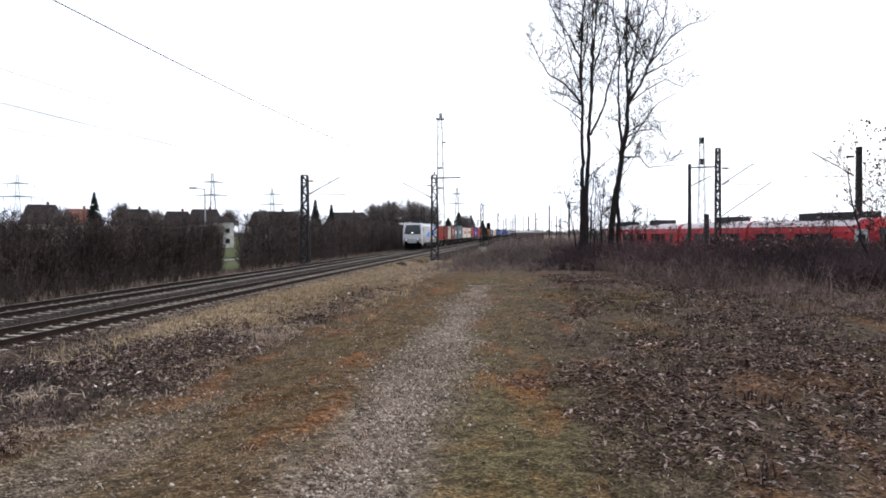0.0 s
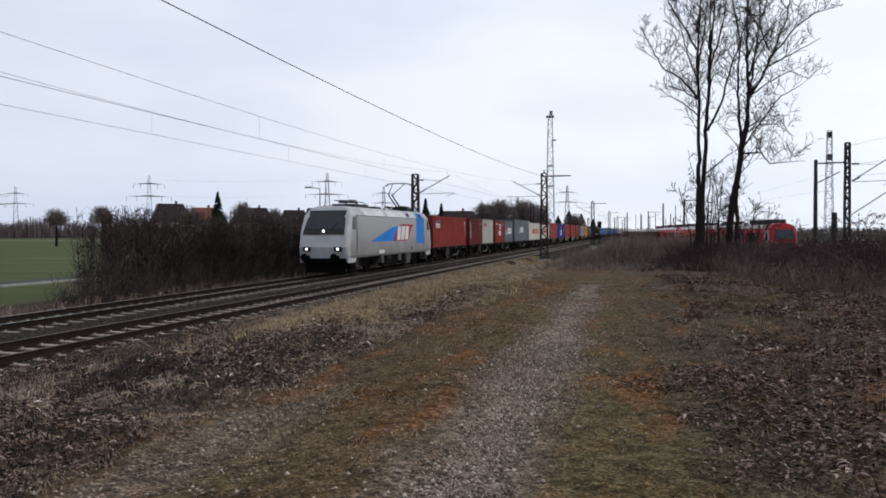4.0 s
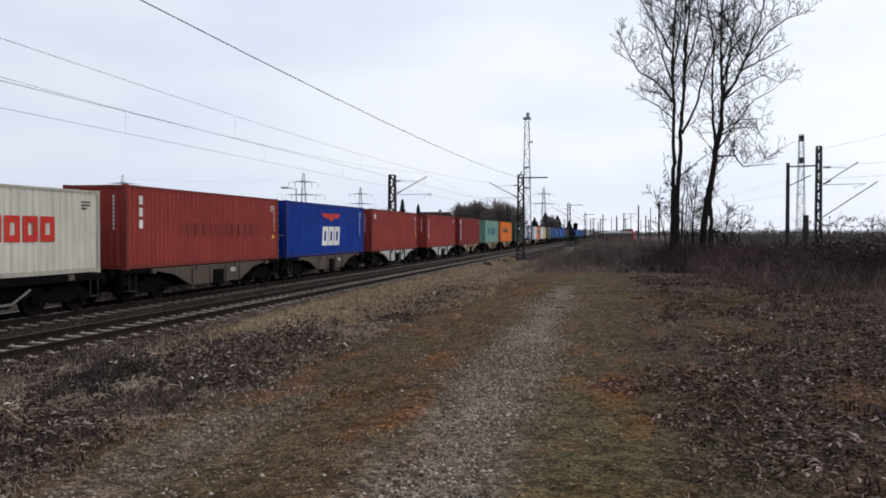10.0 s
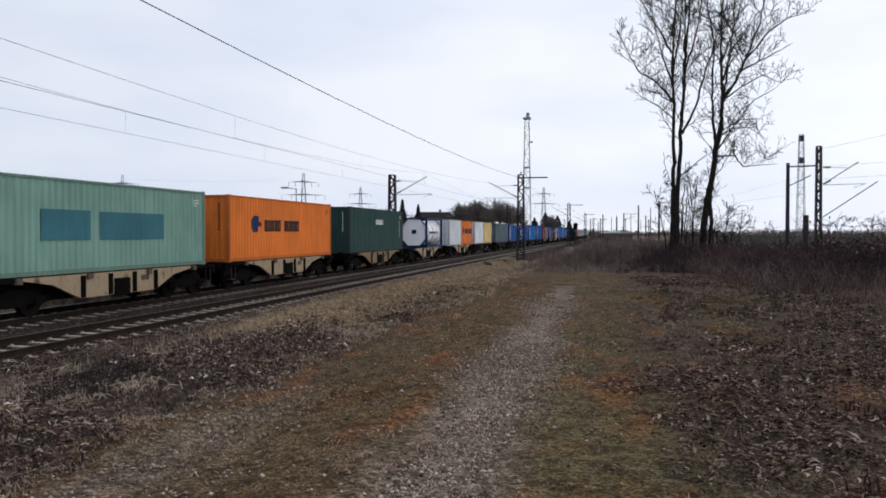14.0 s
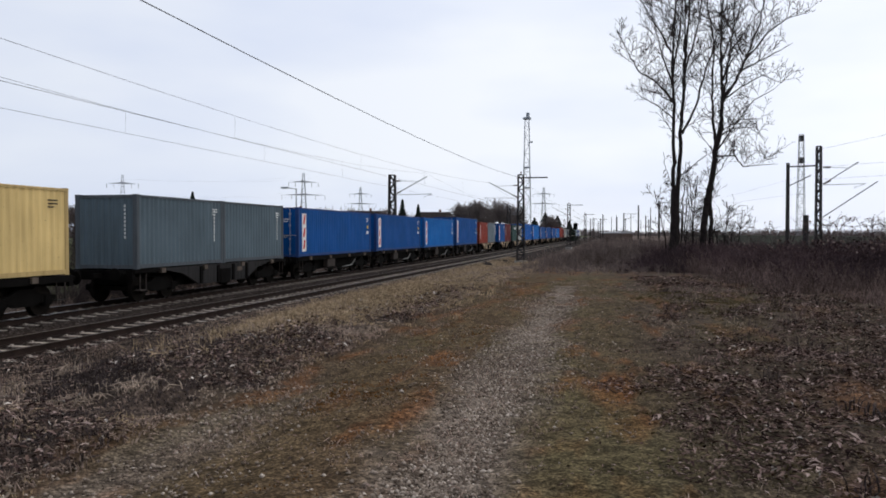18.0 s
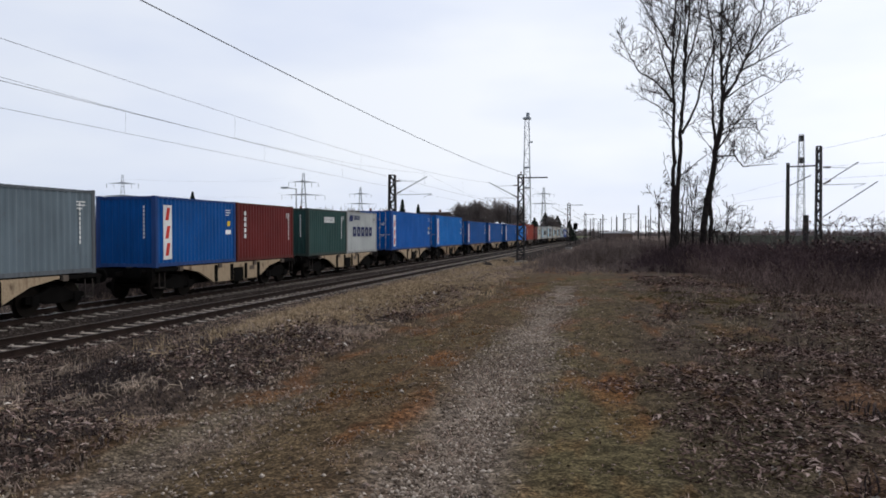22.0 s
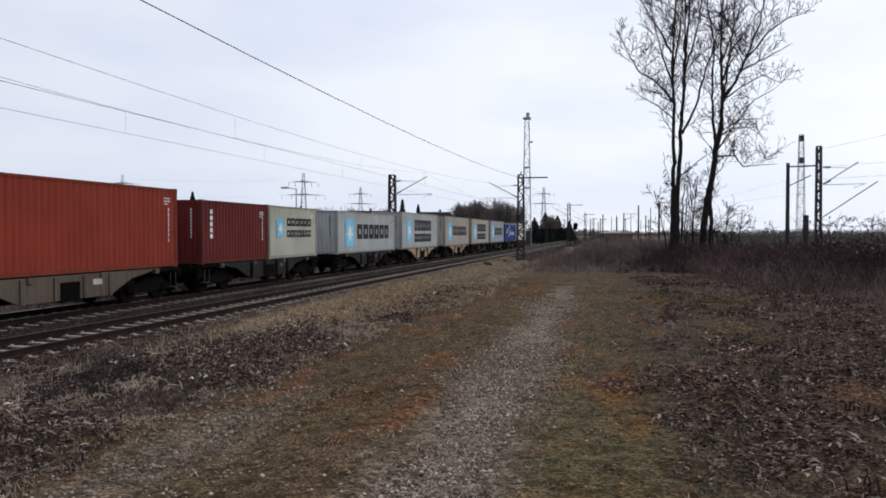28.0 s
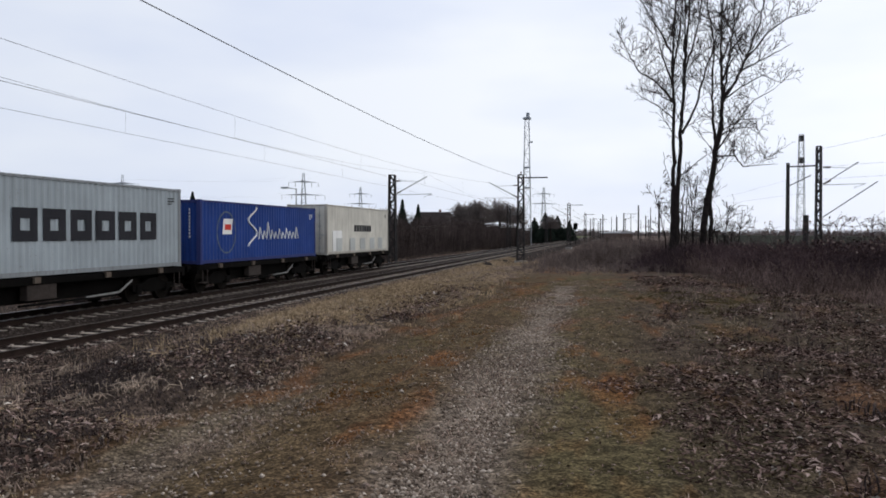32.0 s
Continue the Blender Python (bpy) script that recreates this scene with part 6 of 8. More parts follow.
def marks(c, style, L, H):
    h = L / 2
    white = style not in ("red_emblem", "narrow_red_emblem", "cream", "blue_rows", "star_row", "star_two_rows", "small_star_row", "yellow", "plainwhite", "orange", "last")
    numbers(c, L, H, white)
    if style == "maker_panel":
        panel(c, -h + 0.95, -h + 2.2, H - 0.98, H - 0.42, "mark_white", label="white and blue maker's panel")
        panel(c, -h + 1.0, -h + 2.16, H - 0.64, H - 0.45, "mark_blue", x=1.216)
        panel(c, -h + 1.6, -h + 2.16, H - 0.75, H - 0.68, "mark_yellow", x=1.216)
        word(c, 4, -h + 1.1, -h + 2.05, H - 0.92, H - 0.78, "mark_blue", 1.216, gap=0.4)
        column(c, 7, h - 0.62, 0.05, 0.9, 2.2, "mark_white")
    elif style == "column":
        column(c, 6, -h + 0.62, 0.2, 0.6, H - 0.35, "mark_white", label="column of white lettering blocks")
    elif style == "bluecolumn":
        panel(c, -h + 0.45, -h + 0.98, 0.42, H - 0.72, "mark_blue", label="blue upright name panel")
        panel(c, -h + 0.45, -h + 0.98, H - 0.68, H - 0.3, "mark_white")
        column(c, 6, -h + 0.715, 0.3, 0.5, H - 0.8, "mark_white", 1.216)
    elif style == "upright_word":
        for i, ch in enumerate("SOLD"):
            letter(c, ch, -h + 0.72, H - 0.78 - 0.44 * i, 0.40, "mark_white")
        panel(c, 2.2, 2.9, H - 0.55, H - 0.3, "dark_red")
    elif style == "overpainted":
        column(c, 3, -h + 0.85, 0.2, 1.35, H - 0.3, "mark_white")
        word(c, 12, -h + 3.2, h - 1.8, 1.15, 1.65, "shadow_red", label="overpainted lettering shadows", gap=0.24)
        column(c, 6, h - 0.5, 0.05, 1.3, H - 0.4, "mark_white")
        panel(c, h - 0.75, h - 0.5, 1.0, 1.15, "mark_yellow", "sticker")
    elif style == "small_red_row":
        word(c, 4, -h + 0.85, -h + 2.4, H - 0.72, H - 0.42, "mark_red", gap=0.16, stroke=0.08)
        for zz in (0.35,):
            panel(c, -h + 0.3, -h + 0.5, zz, zz + 0.15, "pale_grey", "sticker")
    elif style == "white_rows":
        word(c, 4, -0.55, 0.75, H - 0.66, H - 0.46, "mark_white")
        word(c, 3, -0.45, 0.75, H - 0.98, H - 0.78, "mark_white")
        word(c, 3, -0.6, 0.75, H - 1.72, H - 1.22, "mark_white", gap=0.12, stroke=0.13)
        word(c, 3, -h + 0.5, -h + 1.6, H - 0.5, H - 0.36, "mark_white")
    elif style in ("ring_mark", "ring_mark_short"):
        k, zc = (-1.79, 1.55) if style == "ring_mark" else (-1.5, 1.4)
        for i in range(12):
            a0, a1 = math.pi * 2 * i / 12, math.pi * 2 * (i + 0.85) / 12
            b = Build().slab_x([(k + 0.42 * math.cos(a0), zc + 0.38 * math.sin(a0)), (k + 0.56 * math.cos(a0), zc + 0.5 * math.sin(a0)), (k + 0.56 * math.cos(a1), zc + 0.5 * math.sin(a1)), (k + 0.42 * math.cos(a1), zc + 0.38 * math.sin(a1))], 1.211, 1.218)
            part("logo_ring", b, M["mark_red" if i < 5 else "mark_white"], c)
        panel(c, k - 0.16, k + 0.16, zc - 0.24, zc + 0.26, "petrol", "logo_bar")
        word(c, 3, k + 0.75, k + 3.46, zc - 0.38, zc + 0.32, "mark_white", gap=0.14, stroke=0.24)
    elif style in ("red_emblem", "narrow_red_emblem"):
        y, e = (-2.885, 0.42) if style == "red_emblem" else (-2.9, 0.36)
        panel(c, y - e, y + e, 0.88, 1.86, "mark_red", "logo_square", label="red square emblem")
        panel(c, y - e + 0.1, y + e - 0.1, 0.96, 1.78, "mark_white", "logo_field", 1.216)
        panel(c, y - 0.1, y + 0.1, 0.96, 1.5, "mark_blue", "logo_bar", 1.222)
        word(c, 9, -2.11, 4.05, 1.0, 1.73, "mark_red", skip=(4,), gap=0.16, stroke=0.19)
        word(c, 10, -h + 3.0, -h + 5.4, H - 0.36, H - 0.30, "faint_red")
    elif style == "three_blocks":
        word(c, 3, -1.35, 1.5, 0.55, 1.62, "mark_white", slant=0.15, gap=0.1, label="three large white slanted blocks", stroke=0.27)
        wing = [(-1.35, 2.36), (1.7, 2.36), (1.35, 2.12), (0.45, 2.06), (0.3, 1.92), (0.05, 1.92), (-0.1, 2.06), (-1.0, 2.12)]
        part("emblem", Build().slab_x(wing, 1.209, 1.215), M["mark_red"], c, "red winged emblem")
        column(c, 7, h - 0.8, 0.06, 1.1, 2.3, "mark_white")
    elif style == "patches":
        panel(c, -3.64, -1.46, 1.04, 1.95, "petrol", "overpainted_patch", label="dark green overpainted rectangle")
        panel(c, -1.0, 2.63, 1.04, 1.93, "petrol", "overpainted_patch", label="dark green overpainted rectangle")
    elif style in ("orange", "orange20"):
        y0, y1, z0, z1, w0, w1 = (-3.99, -2.92, 1.3, 2.03, -2.67, 1.43) if style == "orange" else (-2.47, -1.53, 1.14, 1.93, -1.09, 2.77)
        ym, zm = (y0 + y1) / 2, (z0 + z1) / 2
        round_ = [(y0, zm - 0.2), (y0 + 0.2, z0), (ym + 0.1, z0), (ym + 0.15, zm - 0.1), (y1, zm - 0.1), (y1 - 0.1, zm + 0.1), (ym + 0.2, zm + 0.1), (ym + 0.2, z1), (y0 + 0.25, z1), (y0, zm + 0.2)]
        part("logo_shape", Build().slab_x(round_, 1.209, 1.215), M["mark_blue"], c, "dark blue rounded emblem")
        word(c, 11, w0, w1, zm - 0.33, zm + 0.2, "mark_black", skip=(5,), gap=0.2, stroke=0.11)
    elif style == "small_white_row":
        word(c, 7, -0.76, 0.9, 1.84, 2.16, "mark_white", gap=0.2, stroke=0.07)
        column(c, 9, h - 0.95, 0.06, 0.9, 2.2, "mark_white")
    elif style == "white_strip":
        panel(c, -h + 0.5, -h + 1.05, 0.28, H - 0.32, "mark_white", label="white upright name panel")
        for i, z in enumerate((0.42, 1.05, 1.72)):
            panel(c, -h + 0.62, -h + 0.82, z, z + 0.46, "mark_red", "lettering", 1.216, slant=0.12)
        panel(c, h - 0.9, h - 0.45, 1.2, 1.38, "mark_white", "sticker")
        panel(c, h - 0.75, h - 0.5, 1.55, 1.75, "mark_yellow", "sticker")
    elif style == "blue_rows":
        word(c, 5, -2.0, 2.05, 1.05, 1.65, "mark_blue", gap=0.3, stroke=0.18)
        panel(c, -2.6, -1.95, 1.98, 2.35, "mark_blue", "emblem", slant=0.1)
        word(c, 4, -1.75, -0.6, 2.08, 2.34, "mark_blue", gap=0.2, stroke=0.05)
    elif style in ("star_row", "star_two_rows", "small_star_rows"):
        if style == "small_star_rows":
            star_panel(c, -1.75, 1.5, 0.42)
            word(c, 6, -1.0, 2.2, 1.6, 2.0, "mark_black", gap=0.18, stroke=0.11)
            word(c, 7, -1.0, 2.2, 1.05, 1.4, "mark_black", gap=0.2, stroke=0.09)
        else:
            up = 0.14 if H > 2.7 else 0.0
            star_panel(c, -h + 2.2, 1.28 + up, 0.8)
            if style == "star_row":
                word(c, 6, -h + 3.55, -h + 10.65, 0.88 + up, 1.82 + up, "mark_black", gap=0.18, label="row of large black blocks", stroke=0.3)
            else:
                word(c, 6, -h + 3.8, -h + 9.65, 1.45, 2.33, "mark_black", gap=0.16, label="row of large black blocks", stroke=0.27)
                word(c, 7, -h + 3.8, -h + 9.65, 0.53, 1.21, "mark_black", gap=0.2, label="row of large black blocks", stroke=0.22)
    elif style == "script_strokes":
        for k in range(14):
            a0, a1 = 2 * math.pi * k / 14, 2 * math.pi * (k + 0.9) / 14
            part("logo_ring", Build().slab_x([(-3.95 + r * math.cos(a), 1.28 + (r + 0.06) * math.sin(a)) for r, a in ((0.78, a0), (0.84, a0), (0.84, a1), (0.78, a1))], 1.211, 1.216), M["grey"], c)
        panel(c, -4.3, -3.5, 1.2, 1.85, "mark_white", "logo_sail", slant=0.1)
        panel(c, -4.1, -3.55, 1.38, 1.62, "mark_red", "logo_bar", 1.216)
        swirl = Build()
        for k in range(18):        # one tall curling brush stroke, then a row of small ones
            q = [(-1.5 + 0.42 * math.cos(9.42 * u), 2.42 - 1.75 * u) for u in (k / 18, (k + 1) / 18)]
            swirl.bar((1.213, *q[0]), (1.213, *q[1]), 0.06)
        for k in range(11):
            y = -0.9 + 0.42 * k
            up = (1.5, 1.35, 1.75, 1.4, 1.3, 1.45, 1.3, 1.5, 1.35, 1.3, 1.55)[k]
            swirl.bar((1.213, y, 0.98), (1.213, y + 0.16, up), 0.05)
            swirl.bar((1.213, y + 0.16, up), (1.213, y + 0.42, 0.98), 0.03)
        part("lettering", swirl, M["mark_white"], c, "white flowing brush strokes")
    elif style == "last":
        word(c, 7, -1.4, 2.1, 1.35, 1.75, "mark_black", gap=0.25)
        panel(c, -5.2, -3.6, 0.2, 1.4, "mark_white", "cleaned_patch")
        for y in (-4.6, -2.2, -0.2, 1.8, 3.6):
            panel(c, y, y + 1.0, 0.2, 0.95, "pale_grey", "grey_patch", 1.216)
    elif style == "small_label":
        panel(c, -h + 0.62, -h + 0.92, H - 0.68, H - 0.34, "mark_white")
        column(c, 7, h - 0.6, 0.05, 1.2, H - 0.5, "mark_white")
        panel(c, h - 0.5, h - 0.3, 0.95, 1.3, "mark_yellow", "sticker")
    elif style == "redcolumn":
        column(c, 5, -h + 0.75, 0.2, 1.0, H - 0.35, "mark_white")
        column(c, 7, h - 0.6, 0.06, 0.9, 2.2, "mark_white")
    elif style == "grey20":
        column(c, 9, h - 0.75, 0.06, 0.9, 2.2, "mark_white")


PALE = ("cream", "stone", "white", "clean_white", "warm_white", "grimy_cream", "pale_grey", "ash", "yellow", "orange", "mint")


def container(L, H, colour, style, label, doors, smooth_sides=False, group="containers on the train"):
    c = thing("shipping_container", Matrix(), label, "container", group)
    d = cached(("c", L, H, colour, smooth_sides), lambda: container_meshes(L, H, colour, smooth_sides))
    h = L / 2
    part("side_panel", d["near_side"], None, c)
    part("side_panel", d["far_side"], None, c)
    part("roof", d["roof"], None, c)
    part("frame", d["rails"], None, c)
    part("end_panel", d["end"], None, c, at=pose(0, 0, 0, 0, 0, 0 if doors else 180))
    turn = 0 if doors else 180
    for s in (-1, 1):
        m = pose(0, 0, 0, 0, 0, turn) @ pose(s * 0.54, -h + 0.05, 0)
        leaf = part("door", d["door"], None, c, at=m)
        for e in (-0.22, 0.22):
            part("locking_rod", d["rod"], None, leaf, at=pose(e, -0.075, 0))
        if doors and s > 0:
            part("door_label", cached("door_text", lambda: Build().box(-0.14, -0.058, 1.95, 0.16, -0.052, 2.0).box(-0.14, -0.058, 1.83, 0.1, -0.052, 1.88).box(-0.14, -0.058, 1.1, 0.14, -0.052, 1.13).box(-0.14, -0.058, 1.03, 0.05, -0.052, 1.06).mesh("door_label", M["mark_white"])), None, leaf, "small rows of white door lettering bars")
        elif doors:
            part("door_label", cached("door_plate", lambda: Build().box(-0.15, -0.058, 1.72, 0.16, -0.052, 1.9).mesh("door_label", M["warm_white"])), None, leaf, "pale rectangular door placard")
        for e in (-1, 1):
            part("corner_post", d["post"], None, c, at=pose(s * 1.127, e * (h - 0.087), 0))
            part("corner_casting", d["casting"], None, c, at=pose(s * 1.128, e * (h - 0.09), 0))
            part("corner_casting", d["casting"], None, c, at=pose(s * 1.128, e * (h - 0.09), H - 0.118))
    marks(c, style, L, H)
    if not doors:
        col = M["mark_black" if colour in PALE else "mark_white"]
        b = Build()
        for i in range(9):
            b.box(0.70, -h + 0.022, H - 0.45 - 0.135 * i, 0.76, -h + 0.029, H - 0.36 - 0.135 * i)
        part("end_marking", b, col, c, "narrow upright row of registration bars")
    return c


M["frame_blue"] = paint("dull_dark_blue_paint", (0.014, 0.026, 0.085))
M["bright_white"] = paint("bright_white_paint", (0.78, 0.79, 0.80), dirt=0.15, rust=0.02)


def tank_container(L=6.06, H=2.59):
    c = thing("tank_container", Matrix(), "white cylindrical tank in a dark blue frame", "tank container", "containers on the train")
    h = L / 2
    frame_ = Build()
    for s in (-1, 1):
        for e in (-1, 1):
            frame_.box(s * 1.13 - 0.09, e * (h - 0.09) - 0.09, 0, s * 1.13 + 0.09, e * (h - 0.09) + 0.09, H)
        frame_.box(s * 1.15 - 0.05, -h + 0.15, 0.0, s * 1.15 + 0.05, h - 0.15, 0.16)
        frame_.box(s * 1.15 - 0.04, -h + 0.15, H - 0.12, s * 1.15 + 0.04, h - 0.15, H)
        frame_.box(-1.05, s * (h - 0.09) - 0.06, 0, 1.05, s * (h - 0.09) + 0.06, 0.16)
        frame_.box(-1.05, s * (h - 0.09) - 0.06, H - 0.14, 1.05, s * (h - 0.09) + 0.06, H)
        for e in (-1, 1):
            frame_.bar((s * 1.1, e * (h - 0.15), 0.15), (s * 1.1, e * (h - 1.1), 0.15 + 0.01), 0.06)
            frame_.bar((s * 1.0, e * (h - 0.09), 0.15), (s * 0.45, e * (h - 0.09), 0.1), 0.08)
            frame_.bar((s * 1.1, e * (h - 0.09), 0.75), (s * 0.55, e * (h - 0.09), 0.12), 0.07)
            frame_.bar((s * 1.1, e * (h - 0.09), H - 0.75), (s * 0.55, e * (h - 0.09), H - 0.1), 0.07)
    part("frame", frame_, M["frame_blue"], c, "dark blue steel frame")
    b = Build()
    rings = [(-h + 0.2, 0.05), (-h + 0.22, 0.5), (-h + 0.32, 0.82), (-h + 0.5, 1.0), (-h + 0.7, 1.06), (h - 0.7, 1.06), (h - 0.5, 1.0), (h - 0.32, 0.82), (h - 0.22, 0.5), (h - 0.2, 0.05)]
    n = 32
    v = [(r * math.cos(2 * math.pi * i / n), y, 1.3 + r * math.sin(2 * math.pi * i / n)) for y, r in rings for i in range(n)]
    b.add(v, [(j * n + i, (j + 1) * n + i, (j + 1) * n + (i + 1) % n, j * n + (i + 1) % n) for j in range(len(rings) - 1) for i in range(n)] + [tuple(range(n)), tuple(range(len(v) - 1, len(v) - n - 1, -1))])
    part("tank", b, M["bright_white"], c, "white cylindrical tank shell")
    for y in (-1.7, -0.1, 1.5):
        hoop = Build()
        for i in range(n):
            a0, a1 = 2 * math.pi * i / n, 2 * math.pi * (i + 1) / n
            hoop.tube((1.07 * math.cos(a0), y, 1.3 + 1.07 * math.sin(a0)), (1.07 * math.cos(a1), y, 1.3 + 1.07 * math.sin(a1)), 0.025, None, 4)
        part("band", hoop, M["dark_grey"], c)
    word(c, 8, -1.6, 1.2, 1.2, 1.4, "mark_black", x=1.062, gap=0.25)
    panel(c, 1.6, 1.95, 1.15, 1.4, "mark_red", "sticker", 1.062)
    for e in (-1, 1):      # eight-sided white end plates inside the frame
        k8 = [(1.0, 0.62), (1.0, 1.95), (0.55, 2.42), (-0.55, 2.42), (-1.0, 1.95), (-1.0, 0.62), (-0.55, 0.18), (0.55, 0.18)]
        y_ = e * (h - 0.16)
        plate = Build().add([(a, y_ - 0.02, z) for a, z in k8] + [(a, y_ + 0.02, z) for a, z in k8], [tuple(range(8)), tuple(range(15, 7, -1))] + [(i, 8 + i, 8 + (i + 1) % 8, (i + 1) % 8) for i in range(8)])
        end = part("end_plate", plate, M["bright_white"], c, "eight-sided white end plate")
        part("placard", Build().box(-0.2, y_ + e * 0.022, 1.2, 0.2, y_ + e * 0.03, 1.55) if e > 0 else Build().box(-0.2, y_ - 0.03, 1.2, 0.2, y_ - 0.022, 1.55), M["mark_blue"], end)
    part("walkway", Build().box(-0.25, -h + 0.2, H - 0.05, 0.25, h - 0.2, H - 0.02), M["galv"], c)
    return c


# ---- wagons
M["wagon_dark"] = surface("grimy_brown_steel", (0.04, 0.032, 0.028), 0.85, 0, 2, 0.4, 20, 0.2, spec=0.12)


def wheel_mesh():
    b = Build()
    for s in (-1, 1):
        x = s * 0.75
        b.tube((x - 0.065, 0, 0), (x + 0.065, 0, 0), 0.46, None, 20)
        b.tube((x - s * 0.085, 0, 0), (x - s * 0.06, 0, 0), 0.49, None, 20)
        b.tube((x + s * 0.06, 0, 0), (x + s * 0.12, 0, 0), 0.14, 0.11, 10)
    b.tube((-0.75, 0, 0), (0.75, 0, 0), 0.085, None, 8)
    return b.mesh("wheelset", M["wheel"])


def bogie_mesh():
    b = Build()
    for s in (-1, 1):
        x = s * 1.0
        b.slab_x([(-1.25, 0.42), (-0.95, 0.36), (-0.65, 0.44), (-0.4, 0.34), (0.4, 0.34), (0.65, 0.44), (0.95, 0.36), (1.25, 0.42), (1.25, 0.6), (0.6, 0.68), (0.3, 0.82), (-0.3, 0.82), (-0.6, 0.68), (-1.25, 0.6)], x - 0.06, x + 0.06)
        for e in (-0.9, 0.9):
            b.box(x - 0.1, e - 0.16, 0.33, x + 0.1, e + 0.16, 0.62, 0.03)
            for k in (-0.24, 0.24):
                b.tube((x, e + k, 0.4), (x, e + k, 0.62), 0.07, None, 8)
    b.box(-1.0, -0.25, 0.55, 1.0, 0.25, 0.85)
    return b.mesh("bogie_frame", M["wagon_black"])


def buffer_mesh():
    b = Build().tube((0, 0, 0), (0, 0.3, 0), 0.11, None, 10)
    b.tube((0, 0.3, 0), (0, 0.58, 0), 0.07, None, 10)
    b.tube((0, 0.56, 0), (0, 0.6, 0), 0.21, 0.22, 14)
    return b.mesh("buffer", M["wagon_black"])


def wagon(length, kind, label):
    """A container wagon of that length over its buffers, centred on y = 0."""
    w = thing("container_wagon", Matrix(), label, "wagon", "wagons of the train")
    h = length / 2 - 0.62
    deep = kind != "dark"
    sill_mat = M[{"dark": "wagon_black", "grey": "wagon_grey", "charcoal": "wagon_charcoal", "cream": "wagon_cream", "tan": "wagon_tan", "white": "wagon_white"}[kind]]
    centre = Build()
    centre.box(-0.25, -h, 0.78, 0.25, h, 1.12)
    for e in (-1, 1):
        centre.box(-1.2, e * h - 0.09, 0.82, 1.2, e * h + 0.09, 1.14)
    for i in range(7):
        y = -h + 2 * h * (i + 0.5) / 7
        centre.box(-1.15, y - 0.06, 0.95, 1.15, y + 0.06, 1.1)
    bog = h - 1.75
    # solid black boxes for trusses, brake gear and the shade among them
    centre.box(-0.85, -bog + 1.5, 0.42, 0.85, bog - 1.5, 0.96)
    centre.box(-0.7, -bog - 1.3, 0.62, 0.7, bog + 1.3, 0.96)
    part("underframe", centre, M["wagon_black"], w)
    for s in (-1, 1):
        b = Build()
        x = s * 1.2
        if deep:
            b.slab_x([(-bog + 0.1, 1.08), (-bog + 1.3, 0.9), (-bog + 2.5, 0.42), (bog - 2.5, 0.42), (bog - 1.3, 0.9), (bog - 0.1, 1.08), (bog - 0.1, 1.16), (-bog + 0.1, 1.16)], x - 0.05, x + 0.05)
        else:
            b.slab_x([(-h, 0.96), (h, 0.96), (h, 1.16), (-h, 1.16)], x - 0.05, x + 0.05)
        sill = part("side_sill", b, sill_mat if deep else M["wagon_black"], w)
        if deep:
            for y0, y1 in ((-h, -bog + 0.1), (bog - 0.1, h)):
                part("end_sill", Build().box(x - 0.05, y0, 1.04, x + 0.05, y1, 1.16), M["wagon_black"], sill)
            for y in (-1.9, -0.55, 0.75, 2.0):
                part("stanchion", Build().box(x - 0.02, y - 0.09, 0.44, x + s * 0.1, y + 0.09, 1.12), sill_mat if kind == "grey" else M["wagon_black"], sill)
            part("equipment_box", Build().box(x - 0.1, -0.35, 0.36, x + s * 0.09, 0.5, 0.95, 0.02), M["wagon_black"], sill)
            part("marking_panel", Build().box(x + s * 0.05, 1.15, 0.8, x + s * 0.056, 1.6, 0.98), M["wagon_grey" if kind != "grey" else "wagon_white"], sill)
        else:
            part("equipment_box", Build().box(x - 0.25, -1.9, 0.52, x + s * 0.02, -0.7, 0.95, 0.02), M["wagon_dark"], sill)
            arm = Build().tube((x, 0.6, 0.42), (x, 2.3, 0.47), 0.035, None, 6).tube((x, 2.3, 0.47), (x, 3.0, 0.82), 0.035, None, 6)
            part("brake_lever", arm, M["bare"], sill, "bent bare-steel rod")
            part("lower_rail", Build().box(x - 0.04, -2.2, 0.36, x + 0.04, 2.2, 0.42), M["wagon_black"], sill)
        for y in (-4.6, -1.6, 1.6, 4.6):
            part("lashing_bracket", Build().box(x - 0.02, y - 0.12, 1.0, x + s * 0.12, y + 0.12, 1.17), M["wagon_grey"], sill)
    bf = cached("bogie", bogie_mesh)
    wm = cached("wheels", wheel_mesh)
    bm = cached("buffer", buffer_mesh)
    for e in (-1, 1):
        bogie = part("bogie", bf, None, w, at=pose(0, e * bog, 0))
        for k in (-0.9, 0.9):
            wheels.append(part("wheelset", wm, None, bogie, at=pose(0, k, 0.46)))
        for s in (-1, 1):
            part("buffer", bm, None, w, at=pose(s * 0.875, e * h, 1.03, 0, 0, 0 if e > 0 else 180))
        part("coupling_hook", Build().box(-0.06, e * h - 0.1, 0.9, 0.06, e * (h + 0.55), 1.05), M["wagon_black"], w)
        part("step", Build().box(1.0, e * (h - 0.5) - 0.2, 0.42, 1.25, e * (h - 0.5) + 0.2, 0.46).bar((1.22, e * (h - 0.5) - 0.18, 0.44), (1.22, e * (h - 0.5) - 0.18, 1.0), 0.03).bar((1.22, e * (h - 0.5) + 0.18, 0.44), (1.22, e * (h - 0.5) + 0.18, 1.0), 0.03), M["wagon_dark"], w)
    return w


